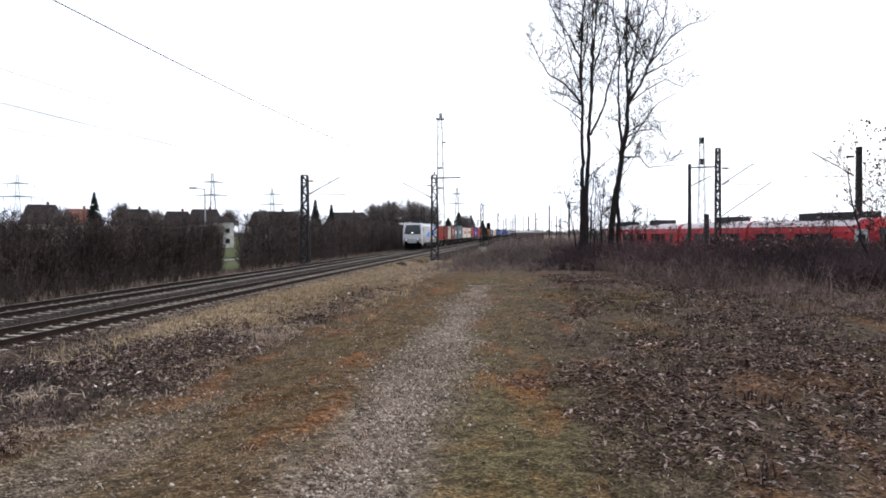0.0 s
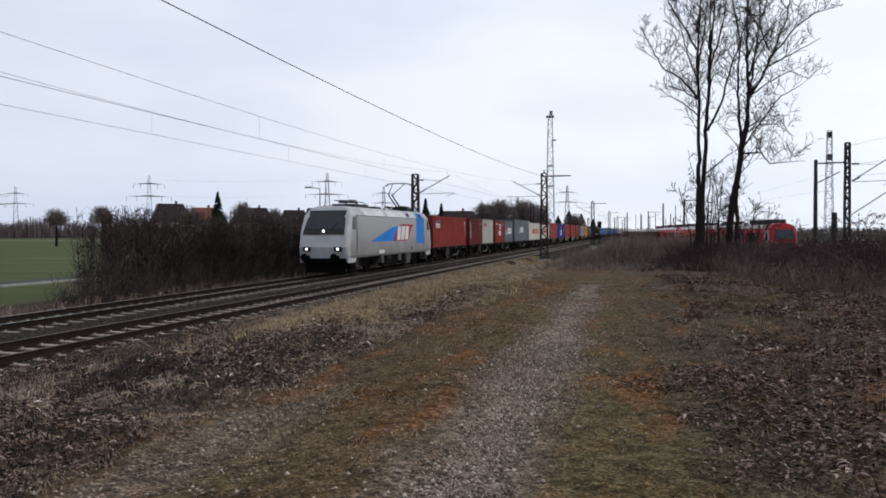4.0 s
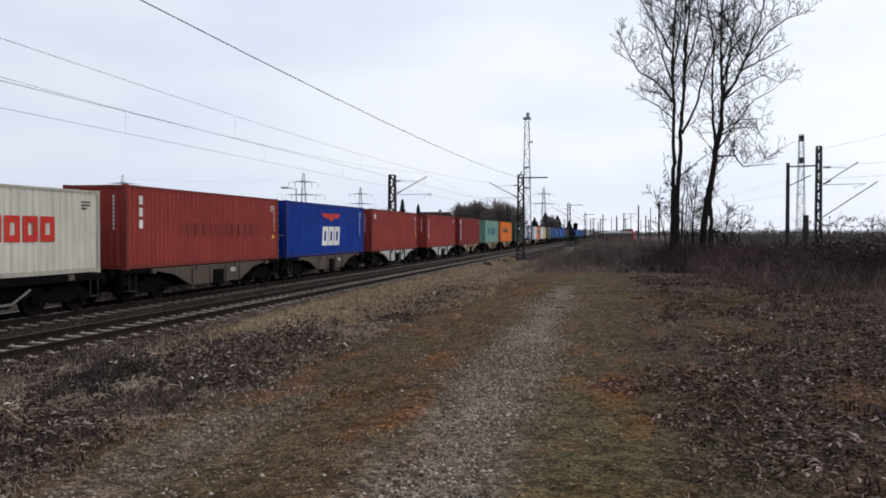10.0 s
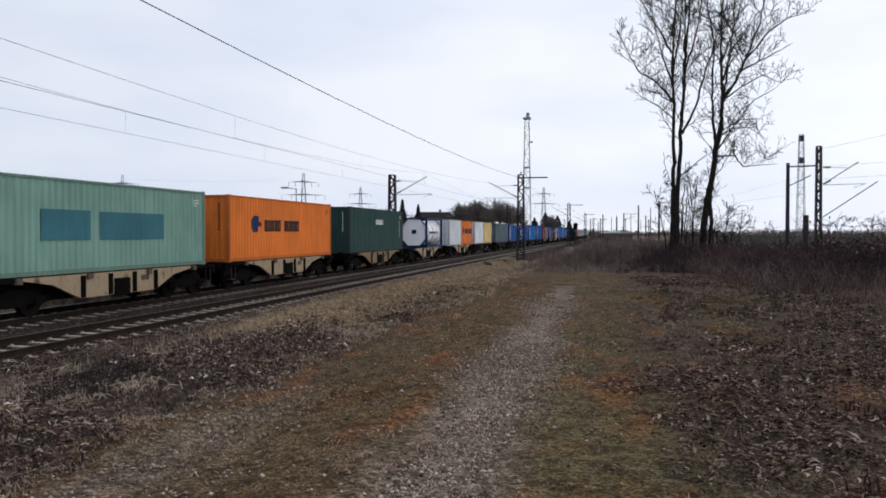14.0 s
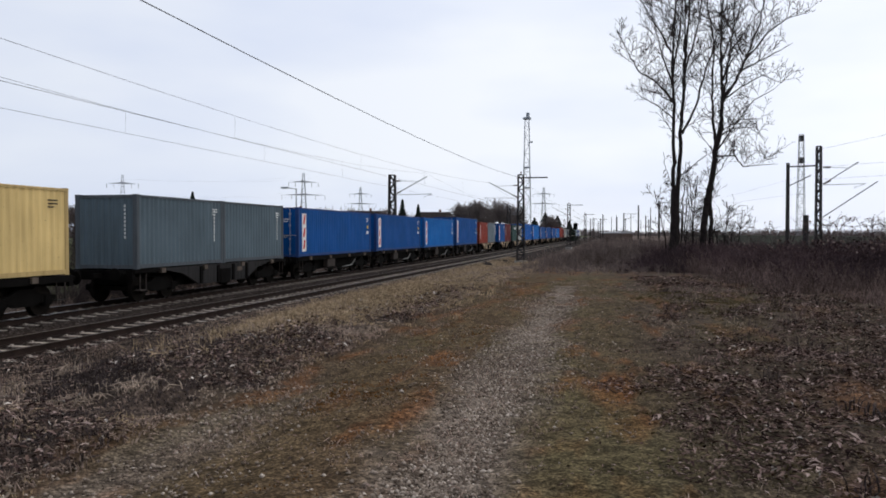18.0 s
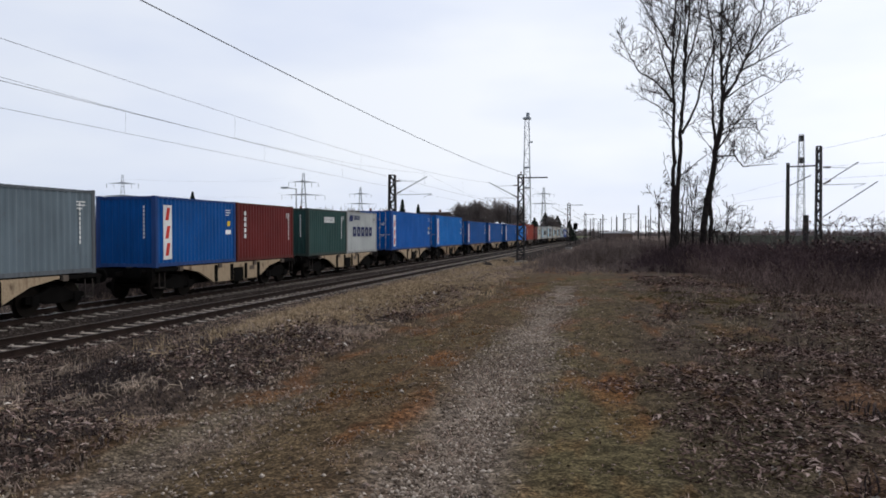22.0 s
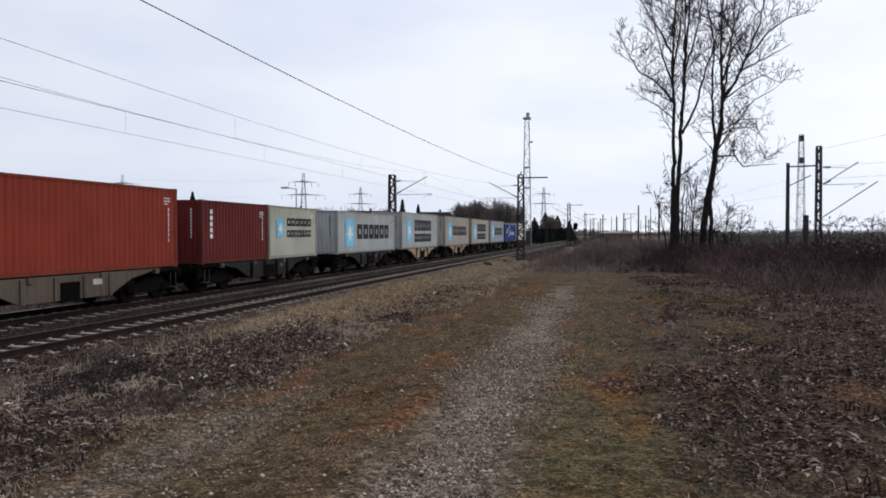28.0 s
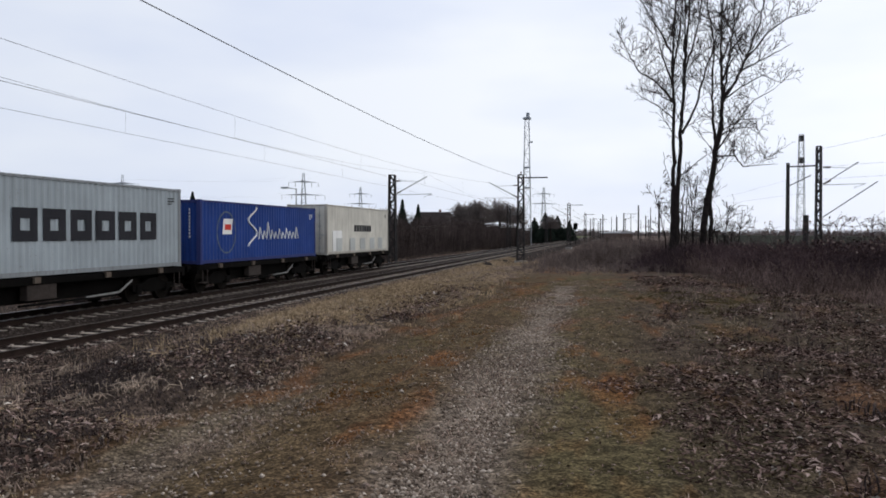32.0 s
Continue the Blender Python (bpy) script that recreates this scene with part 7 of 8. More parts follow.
wheels = []
L40, L20, STD, HC = 12.19, 6.06, 2.59, 2.896
RED = "red-brown corrugated steel shipping container"
# The train from the locomotive back: wagon kind, then its load: length, height, colour, markings, doors ahead, centre along the train, label
TRAIN = [
    ("dark", [(L40, STD, "red", "maker_panel", 0, 26.82, RED + " with a white and blue panel")]),
    ("dark", [(L20, STD, "dark_red", "column", 1, 37.28, "dark red container with a column of white blocks"), (L20, STD, "stone", "small_red_row", 0, 43.68, "stone-grey twenty-foot container with a small red mark")]),
    ("dark", [(L20, STD, "red", "white_rows", 1, 50.98, "red twenty-foot container with white block markings"), (L20, STD, "grey", "ring_mark_short", 0, 57.29, "grey-blue twenty-foot container with white blocks")]),
    ("dark", [(L40, HC, "grey", "ring_mark", 0, 67.96, "tall grey-blue container with white block lettering")]),
    ("dark", [(L40, STD, "cream", "red_emblem", 0, 81.45, "cream container with large red block lettering")]),
    ("dark", [(L40, STD, "cream", "narrow_red_emblem", 0, 95.36, "cream container with red emblem and red blocks")]),
    ("grey", [(L40, HC, "oxide", "overpainted", 0, 108.9, "tall oxide-red container with overpainted lettering")]),
    ("grey", [(L40, HC, "deep_blue", "three_blocks", 1, 122.07, "tall deep blue container with three white blocks")]),
    ("white", [(L40, HC, "oxide", "small_label", 0, 136.0, "tall plain oxide-red corrugated container")]),
    ("white", [(L40, HC, "oxide", "upright_word", 0, 151.6, "tall oxide-red container with pale upright lettering")]),
    ("cream", [(L40, HC, "red", "bluecolumn", 0, 165.95, "tall red-brown container with a blue name strip")]),
    ("cream", [(11.15, HC, "mint", "patches", 0, 181.74, "tall faded green container with two darker patches")]),
    ("cream", [(L40, HC, "orange", "orange", 0, 195.4, "tall bright orange container with dark blue emblem")]),
    ("tan", [(L40, HC, "green", "small_white_row", 0, 210.9, "tall dark green container with small white blocks")]),
    ("cream", [(L20, STD, "tank", "", 0, 227.95, "")]),
    ("cream", [(L20, STD, "clean_white", "plainwhite", 1, 237.23, "white twenty-foot container with panelled doors"), (L20, STD, "orange", "orange20", 0, 243.4, "orange twenty-foot container with dark emblem")]),
    ("dark", [(L20, STD, "clean_white", "plainwhite", 1, 251.26, "white twenty-foot container with panelled doors"), (L20, STD, "yellow", "yellow", 0, 257.5, "pale yellow plain twenty-foot container")]),
    ("charcoal", [(L20, STD, "dark_grey", "grey20", 0, 267.0, "dark slate-grey twenty-foot container"), (L20, STD, "dark_grey", "grey20", 0, 273.1, "dark slate-grey twenty-foot container")]),
    ("dark", [(L40, STD, "blue", "white_strip", 1, 284.1, "blue corrugated container with a white name strip")]),
    ("dark", [(L40, STD, "blue", "white_strip", 0, 297.6, "blue corrugated container with a white name strip")]),
    ("dark", [(L40, STD, "bright_blue", "white_strip", 0, 311.3, "faded bright blue container with a white name strip")]),
    ("dark", [(L40, HC, "blue", "white_strip", 1, 324.9, "tall blue container with a white name strip")]),
    ("cream", [(L20, STD, "orange_red", "column", 1, 335.63, "orange-red twenty-foot container with block column"), (L20, STD, "grey", "grey20", 0, 341.82, "grey-green twenty-foot container with pale marks")]),
    ("cream", [(L20, STD, "blue", "white_strip", 0, 351.2, "blue twenty-foot container with a white name strip"), (L20, STD, "dark_red", "redcolumn", 0, 357.4, "dark red twenty-foot container with white marks")]),
    ("cream", [(L20, STD, "green", "small_white_row", 0, 365.5, "dark green twenty-foot container with white blocks"), (L20, STD, "pale_grey", "blue_rows", 0, 371.6, "pale grey twenty-foot container with blue blocks")]),
    ("cream", [(L40, HC, "mid_blue", "white_strip", 1, 384.4, "tall clear blue container with blue doors ahead")]),
    ("tan", [(L40, HC, "bright_blue", "white_strip", 1, 398.85, "tall bright blue container with a white name strip")]),
    ("tan", [(L40, STD, "blue", "white_strip", 1, 414.2, "blue container with rods on its dark doors")]),
    ("cream", [(L40, STD, "blue", "white_strip", 0, 428.5, "blue corrugated container with a white name strip")]),
    ("cream", [(L40, STD, "blue", "white_strip", 0, 444.1, "blue corrugated container with a white name strip")]),
    ("tan", [(L40, STD, "bright_blue", "white_strip", 0, 457.9, "bright blue container with a white name strip")]),
    ("grey", [(L40, HC, "orange_red", "redcolumn", 0, 471.3, "tall orange-red corrugated container")]),
    ("charcoal", [(L20, STD, "dark_red", "redcolumn", 0, 482.2, "scuffed dark red twenty-foot container"), (L20, STD, "stone", "small_star_rows", 0, 488.4, "stone-grey twenty-foot container with black blocks")]),
    ("charcoal", [(L40, STD, "pale_grey", "star_row", 0, 500.8, "pale grey container with a blue star square")]),
    ("cream", [(L40, HC, "pale_grey", "star_two_rows", 0, 515.0, "tall pale grey container with two rows of blocks")]),
    ("cream", [(L40, HC, "grimy_cream", "star_row", 0, 530.5, "tall grimy cream container with blue star square")]),
    ("dark", [(L40, HC, "grimy_cream", "star_two_rows", 0, 544.4, "tall stained cream container with two black rows")]),
    ("dark", [(L40, HC, "ash", "star_row", 0, 557.85, "tall clean ash-grey container with black blocks")]),
    ("dark", [(L40, STD, "navy", "script_strokes", 0, 571.45, "royal blue container with white script strokes")]),
    ("dark", [(L40, HC, "warm_white", "last", 1, 585.4, "tall off-white container with grey patches, last in train")]),
]
DECK = 1.175
moving = []      # (thing, place along the train, height)
for kind, load in TRAIN:
    a, z = load[0][5] - load[0][0] / 2, load[-1][5] + load[-1][0] / 2
    mid = (a + z) / 2
    if load[0][2] == "tank":
        mid -= 2.9
    wl_ = wagon(13.75, kind, {"dark": "black low-framed container wagon", "grey": "container wagon with deep rusty grey side sills", "charcoal": "container wagon with deep charcoal side sills", "cream": "container wagon with deep dirty cream side sills", "tan": "container wagon with rust-stained tan side sills", "white": "container wagon with scuffed white side sills"}[kind])
    moving.append((wl_, mid, 0.0))
    for L, H, colour, style, doors, y, label in load:
        c = tank_container() if colour == "tank" else container(L, H, colour, style, label, doors)
        moving.append((c, y, DECK))


# ---- locomotive at the head of the train, origin on the rail below its front buffers, running towards -y
def loft(b, sections, cap=True):
    k = len(sections[0])
    base = [p for s in sections for p in s]
    f = []
    for j in range(len(sections) - 1):
        for i in range(k - 1):
            f.append((j * k + i, j * k + i + 1, (j + 1) * k + i + 1, (j + 1) * k + i))
        f.append((j * k + k - 1, j * k, (j + 1) * k, (j + 1) * k + k - 1))
    if cap:
        o = (len(sections) - 1) * k
        for i in range((k - 1) // 2):
            m = (i, k - 1 - i, k - 2 - i, i + 1) if i + 1 < k - 2 - i else (i, k - 1 - i, i + 1)
            f += [m, tuple(o + q for q in reversed(m))]
    return b.add(base, f)


def nose(z):
    """How far the cab front lies behind the buffers at height z."""
    return float(np.interp(z, [1.0, 1.5, 2.15, 2.3, 3.6, 3.95], [0.60, 0.45, 0.52, 0.60, 1.32, 1.70]))


def loco():
    lo = thing("locomotive", Matrix(), "silver-grey electric locomotive with blue and red graphics", "locomotive")
    LEN = 18.9
    prof = [(1.45, 0.98), (1.49, 1.1), (1.49, 1.6), (1.49, 2.4), (1.48, 3.40), (1.24, 3.80), (0.85, 3.93), (0.0, 3.97)]

    def ring(front, inset, kx):
        pts = []
        for x, z in prof:
            y = nose(z) + inset
            pts.append((x * kx, y if front else LEN - y, z))
        return pts + [(-x, y, z) for x, y, z in reversed(pts[:-1])]
    secs = [ring(True, 0, 0.88), ring(True, 0.05, 0.945), ring(True, 0.16, 0.982), ring(True, 0.45, 1.0)]
    secs += [[(x, y, z) for x, _, z in ring(True, 0.45, 1.0)] for y in (4.0, 14.9)]
    secs += [ring(False, 0.45, 1.0), ring(False, 0.16, 0.982), ring(False, 0.05, 0.945), ring(False, 0, 0.88)]
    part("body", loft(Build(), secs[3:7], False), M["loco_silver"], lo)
    for end in (secs[:4], secs[6:]):
        part("cab", loft(Build(), end), M["loco_cab"], lo, "pale silver cab end")

    for s in (-1, 1):      # sloping roof flanks, painted white, with grilles
        def flank(y0, y1, z0, z1, out):
            a = lambda z: float(np.interp(z, [3.40, 3.80, 3.93], [1.48, 1.24, 0.85])) + out
            return [(s * a(z0), y0, z0), (s * a(z0), y1, z0), (s * a(z1), y1, z1), (s * a(z1), y0, z1)]

        def plate(y0, y1, z0, z1, out, th=0.03):
            q = flank(y0, y1, z0, z1, out)
            q2 = [(x - s * th, y, z) for x, y, z in q]
            return Build().add(q + q2, [(0, 1, 2, 3), (7, 6, 5, 4), (0, 4, 5, 1), (1, 5, 6, 2), (2, 6, 7, 3), (3, 7, 4, 0)])
        rf = part("roof_flank", plate(2.9, 16.1, 3.42, 3.79, 0.02), M["loco_white"], lo, "white sloping roof edge")
        for y in (11.9, 14.9):
            part("roof_grille", plate(y, y + 0.75, 3.48, 3.74, 0.045), M["loco_dark"], rf)
        part("blue_band", Build().add([(s * 1.496, 14.25, 1.62), (s * 1.496, 16.02, 1.62), (s * 1.494, 16.02, 3.41), (s * 1.494, 14.25, 3.41), (s * 1.47, 14.25, 1.62), (s * 1.47, 16.02, 1.62), (s * 1.46, 16.02, 3.41), (s * 1.46, 14.25, 3.41)], [(0, 1, 2, 3), (4, 7, 6, 5), (0, 4, 5, 1), (2, 6, 7, 3), (1, 5, 6, 2), (0, 3, 7, 4)]), M["loco_blue"], lo, "vivid blue side band")
        part("blue_band", plate(14.25, 16.0, 3.41, 3.80, 0.03), M["loco_blue"], lo, "vivid blue roof band")
        x = s * 1.494
        t = s * 0.008
        sw = [(8.75, 1.86), (12.1, 1.86), (12.45, 2.2), (12.95, 2.75), (13.6, 2.95), (11.4, 2.99), (10.2, 2.92), (9.4, 2.55)]
        part("red_swoosh", Build().slab_x(sw, x, x + t), M["loco_red"], lo, "dark red swoosh panel")
        part("blue_swoosh", Build().slab_x([(4.4, 1.86), (8.74, 1.86), (9.39, 2.55), (10.1, 2.88), (8.6, 2.74), (6.6, 2.36)], x, x + t), M["loco_blue"], lo, "blue swoosh panel")
        b = Build()
        for k in range(3):
            y = 9.5 + k * 0.9
            for ya, yb, za, zb in ((0, 0.72, 0, 0.92),):
                b.slab_x([(y + ya + 0.35 * za, 1.92 + za), (y + yb + 0.35 * za, 1.92 + za), (y + yb + 0.35 * zb, 1.92 + zb), (y + ya + 0.35 * zb, 1.92 + zb)], x + t, x + 2 * t)
        part("lettering", b, M["mark_white"], lo, "three large slanted white blocks")
        for dy in (1.96, 16.18):
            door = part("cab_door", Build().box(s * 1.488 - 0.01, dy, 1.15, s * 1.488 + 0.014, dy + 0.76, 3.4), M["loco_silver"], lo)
            part("door_seal", Build().box(s * 1.488 - 0.01, dy - 0.03, 1.12, s * 1.488 + 0.009, dy, 3.42).box(s * 1.488 - 0.01, dy + 0.76, 1.12, s * 1.488 + 0.009, dy + 0.79, 3.42).box(s * 1.488 - 0.01, dy, 3.4, s * 1.488 + 0.009, dy + 0.76, 3.42), M["loco_dark"], door)
            part("door_handle", Build().tube((s * 1.52, dy + 0.06, 1.5), (s * 1.52, dy + 0.06, 2.6), 0.015, None, 6), M["galv"], door)
            part("door_step", Build().box(s * 1.2 - 0.2, dy, 0.45, s * 1.2 + 0.22, dy + 0.7, 0.5).bar((s * 1.4, dy, 0.45), (s * 1.4, dy, 1.05), 0.03).bar((s * 1.4, dy + 0.7, 0.45), (s * 1.4, dy + 0.7, 1.05), 0.03), M["loco_dark"], lo)
        for e in (-1, 1):
            pane = [(9.45 + e * a, z) for a, z in ((7.72, 2.66), (8.1, 2.58), (8.16, 2.68), (8.02, 3.2), (7.94, 3.26), (7.72, 3.26))]
            win = part("side_window", Build().slab_x(pane, s * 1.42, s * 1.494), M["glass"], lo)
            part("window_rubber", Build().slab_x([(9.45 + e * a, z) for a, z in ((7.67, 2.62), (8.14, 2.52), (8.22, 2.66), (8.07, 3.23), (7.97, 3.31), (7.67, 3.31))], s * 1.42, s * 1.488), M["loco_dark"], win)
        part("transformer_box", Build().box(s * 0.95, 7.2, 0.32, s * 1.3, 11.6, 0.97, 0.04), M["wagon_black"], lo)
        for y, w, z0, z1, mat in ((6.6, 0.42, 0.5, 0.96, "under_grey"), (10.2, 0.5, 0.55, 0.98, "under_grey"), (11.75, 0.34, 0.42, 0.98, "loco_dark"), (12.15, 0.72, 0.36, 0.96, "under_grey"), (16.85, 0.4, 0.5, 0.9, "loco_dark"), (2.0, 0.4, 0.5, 0.9, "loco_dark")):
            part("equipment_box", Build().box(s * 1.1, y, z0, s * 1.42, y + w, z1, 0.03), M[mat], lo)
        for y in (8.1, 8.45, 13.1, 15.9):
            part("air_pipe", Build().sweep([(s * 1.36, y, 0.98), (s * 1.38, y, 0.72), (s * 1.3, y + 0.08, 0.5)], 0.045, 7), M["under_grey"], lo)
        for y0 in (0.62, 16.95):
            part("cab_apron", Build().slab_x([(y0 + 0.1, 0.72), (y0 + 1.2, 0.72), (y0 + 1.33, 1.0), (y0, 1.0)], s * 1.36, s * 1.45), M["loco_cab"], lo)
        part("roof_seam", Build().box(s * 1.478, 2.9, 3.395, s * 1.502, 16.1, 3.42), M["loco_dark"], lo)
        for y in (3.0, 7.2, 11.72, 16.0):
            part("roof_rib", Build().bar((s * 1.5, y + 0.25, 3.42), (s * 1.25, y, 3.83), 0.07), M["loco_cab"], lo)
        part("socket", Build().box(s * 1.49, 12.9, 1.2, s * 1.503, 13.15, 1.42), M["loco_dark"], lo)
        part("marking_panel", Build().box(s * 1.49, 5.9, 1.12, s * 1.501, 6.9, 1.34), M["mark_white"], lo)
    for front in (True, False):
        def p(x, z, out):
            y = nose(z) - out
            return (x, y if front else LEN - y, z)
        def pane(w0, z0, w1, z1, out):
            q = [p(-w0, z0, out), p(w0, z0, out), p(w1, z1, out), p(-w1, z1, out), p(-w0, z0, -0.05), p(w0, z0, -0.05), p(w1, z1, -0.05), p(-w1, z1, -0.05)]
            return Build().add(q, [(0, 1, 2, 3), (7, 6, 5, 4), (0, 4, 5, 1), (1, 5, 6, 2), (2, 6, 7, 3), (3, 7, 4, 0)])
        part("lower_panel", pane(1.24, 2.31, 1.22, 2.62, 0.03), M["loco_dark"], lo, "black panel below the windscreen")
        part("windscreen_frame", pane(1.22, 2.62, 1.09, 3.68, 0.025), M["loco_dark"], lo)
        ws = part("windscreen", pane(1.16, 2.64, 1.03, 3.62, 0.04), M["glass"], lo, "large dark raked windscreen")
        for s in (-1, 1):
            q = p(s * 0.35, 2.5, 0.07)
            r = p(s * 0.75, 3.0, 0.07)
            part("wiper", Build().tube(q, r, 0.012, None, 5), M["loco_dark"], ws)
            q = p(s * 0.93, 1.50, 0.0)
            sy = -1 if front else 1
            hl = part("headlight_housing", Build().box(q[0] - 0.24, min(q[1] + sy * 0.05, q[1] - sy * 0.2), 1.38, q[0] + 0.24, max(q[1] + sy * 0.05, q[1] - sy * 0.2), 1.62, 0.02), M["loco_dark"], lo)
            if front:
                part("headlight", Build().tube((q[0], q[1] - 0.04, 1.50), (q[0], q[1] - 0.075, 1.50), 0.06, None, 12), M["headlight"], hl, "lit round headlight")
            part("buffer", cached("buffer", buffer_mesh), None, lo, at=pose(s * 0.875, 0.55 if front else LEN - 0.55, 1.05, 0, 0, 180 if front else 0))
        if front:
            q = p(0, 2.5, 0.05)
            part("headlight", Build().tube((0, q[1], 2.5), (0, q[1] - 0.04, 2.5), 0.06, None, 12), M["headlight"], ws, "lit upper headlight")
        y0, y1 = (0.62, 1.1) if front else (LEN - 1.1, LEN - 0.62)
        part("buffer_beam", Build().box(-1.25, y0, 0.75, 1.25, y1, 1.12, 0.05), M["wagon_black"], lo)
        part("snow_plough", Build().add([(-1.2, (y0 + y1) / 2, 0.15), (1.2, (y0 + y1) / 2, 0.15), (1.2, (y0 + y1) / 2, 0.75), (-1.2, (y0 + y1) / 2, 0.75), (-1.2, (y0 + y1) / 2 + 0.12, 0.15), (1.2, (y0 + y1) / 2 + 0.12, 0.15), (1.2, (y0 + y1) / 2 + 0.12, 0.75), (-1.2, (y0 + y1) / 2 + 0.12, 0.75)],
                                        [(0, 1, 2, 3), (7, 6, 5, 4), (0, 4, 5, 1), (1, 5, 6, 2), (2, 6, 7, 3), (3, 7, 4, 0)]), M["wagon_black"], lo)
    part("underframe", Build().box(-1.2, 1.3, 0.72, 1.2, 17.6, 1.04), M["wagon_black"], lo)
    for y in (4.3, 14.6):
        bg = part("bogie", cached("loco_bogie", lambda: Build().box(-1.12, -2.0, 0.42, -0.98, 2.0, 0.85, 0.03).box(0.98, -2.0, 0.42, 1.12, 2.0, 0.85, 0.03).box(-1.0, -0.4, 0.4, 1.0, 0.4, 0.8).mesh("bogie_frame", M["wagon_black"])), None, lo, at=pose(0, y, 0))
        for k in (-1.3, 1.3):
            wheels.append(part("wheelset", cached("loco_wheels", lambda: big_wheels()), None, bg, at=pose(0, k, 0.62)))
            for s in (-1, 1):
                part("spring", Build().tube((s * 1.18, k - 0.3, 0.5), (s * 1.18, k - 0.3, 0.95), 0.1, None, 10).tube((s * 1.18, k + 0.3, 0.5), (s * 1.18, k + 0.3, 0.95), 0.1, None, 10).box(s * 1.18 - 0.12, k - 0.2, 0.45, s * 1.18 + 0.12, k + 0.2, 0.75), M["wagon_black"], bg)
    for x0, y0, x1, y1, z1 in ((-0.7, 3.6, 0.7, 6.2, 4.13), (-0.5, 8.0, 0.5, 9.2, 4.1), (-0.3, 16.3, 0.3, 16.8, 4.22), (-0.6, 14.9, 0.6, 15.5, 4.16)):
        part("roof_box", Build().box(x0, y0, 3.95, x1, y1, z1, 0.03), M["loco_dark"], lo)
    for y in (5.0, 6.5, 13.6, 15.1):
        for x in (-0.35, 0.35):
            part("insulator", insulator_on_roof(x, y), M["loco_dark"], lo)
    for y in (7.6, 8.9, 10.2, 11.5):
        part("lifting_eye", Build().box(0.75, y, 3.9, 0.85, y + 0.18, 4.01, 0.01), M["loco_dark"], lo)
    part("horn", Build().tube((0.3, 17.0, 3.8), (0.3, 17.0, 4.3), 0.05, 0.09, 8), M["loco_dark"], lo)
    base = Build()
    for s in (-1, 1):
        base.box(s * 0.6 - 0.05, 13.3, 4.2, s * 0.6 + 0.05, 15.3, 4.3)
    base.tube((-0.6, 15.0, 4.2), (0.6, 15.0, 4.2), 0.05, None, 6).tube((-0.6, 13.7, 4.2), (0.6, 13.7, 4.2), 0.05, None, 6)
    pan = part("pantograph", base, M["loco_dark"], lo, "raised dark pantograph")
    for s in (-1, 1):
        part("lower_arm", Build().tube((s * 0.12, 14.6, 4.26), (s * 0.12, 12.75, 5.05), 0.05, None, 6), M["loco_dark"], pan)
        part("upper_arm", Build().tube((s * 0.15, 12.75, 5.05), (s * 0.45, 14.7, 5.93), 0.032, None, 6), M["loco_dark"], pan)
    for y in (14.6, 14.9):
        part("collector_strip", Build().sweep([(-0.98, y, 5.8), (-0.75, y, 5.97), (-0.4, y, 5.99), (0.4, y, 5.99), (0.75, y, 5.97), (0.98, y, 5.8)], 0.028, 6), M["loco_dark"], pan)
    fold = part("pantograph", Build().box(-0.6, 4.4, 4.2, 0.6, 4.5, 4.32), M["loco_dark"], lo, "folded dark pantograph")
    part("collector_strip", Build().tube((-0.7, 4.0, 4.35), (0.7, 4.0, 4.35), 0.03, None, 6), M["loco_dark"], fold)
    for s in (-1, 1):
        part("upper_arm", Build().tube((s * 0.3, 4.0, 4.33), (s * 0.3, 6.4, 4.28), 0.03, None, 6), M["loco_dark"], fold)
    return lo


def insulator_on_roof(x, y):
    b = Build()
    insulator(b, (x, y, 3.96), (x, y, 4.24))
    return b


def big_wheels():
    b = Build()
    for s in (-1, 1):
        x = s * 0.75
        b.tube((x - 0.065, 0, 0), (x + 0.065, 0, 0), 0.62, None, 24)
        b.tube((x + s * 0.065, 0, 0), (x + s * 0.13, 0, 0), 0.2, 0.16, 12)
    b.tube((-0.75, 0, 0), (0.75, 0, 0), 0.1, None, 8)
    return b.mesh("wheelset", M["wheel"])


moving.append((loco(), 0.75, 0.0))


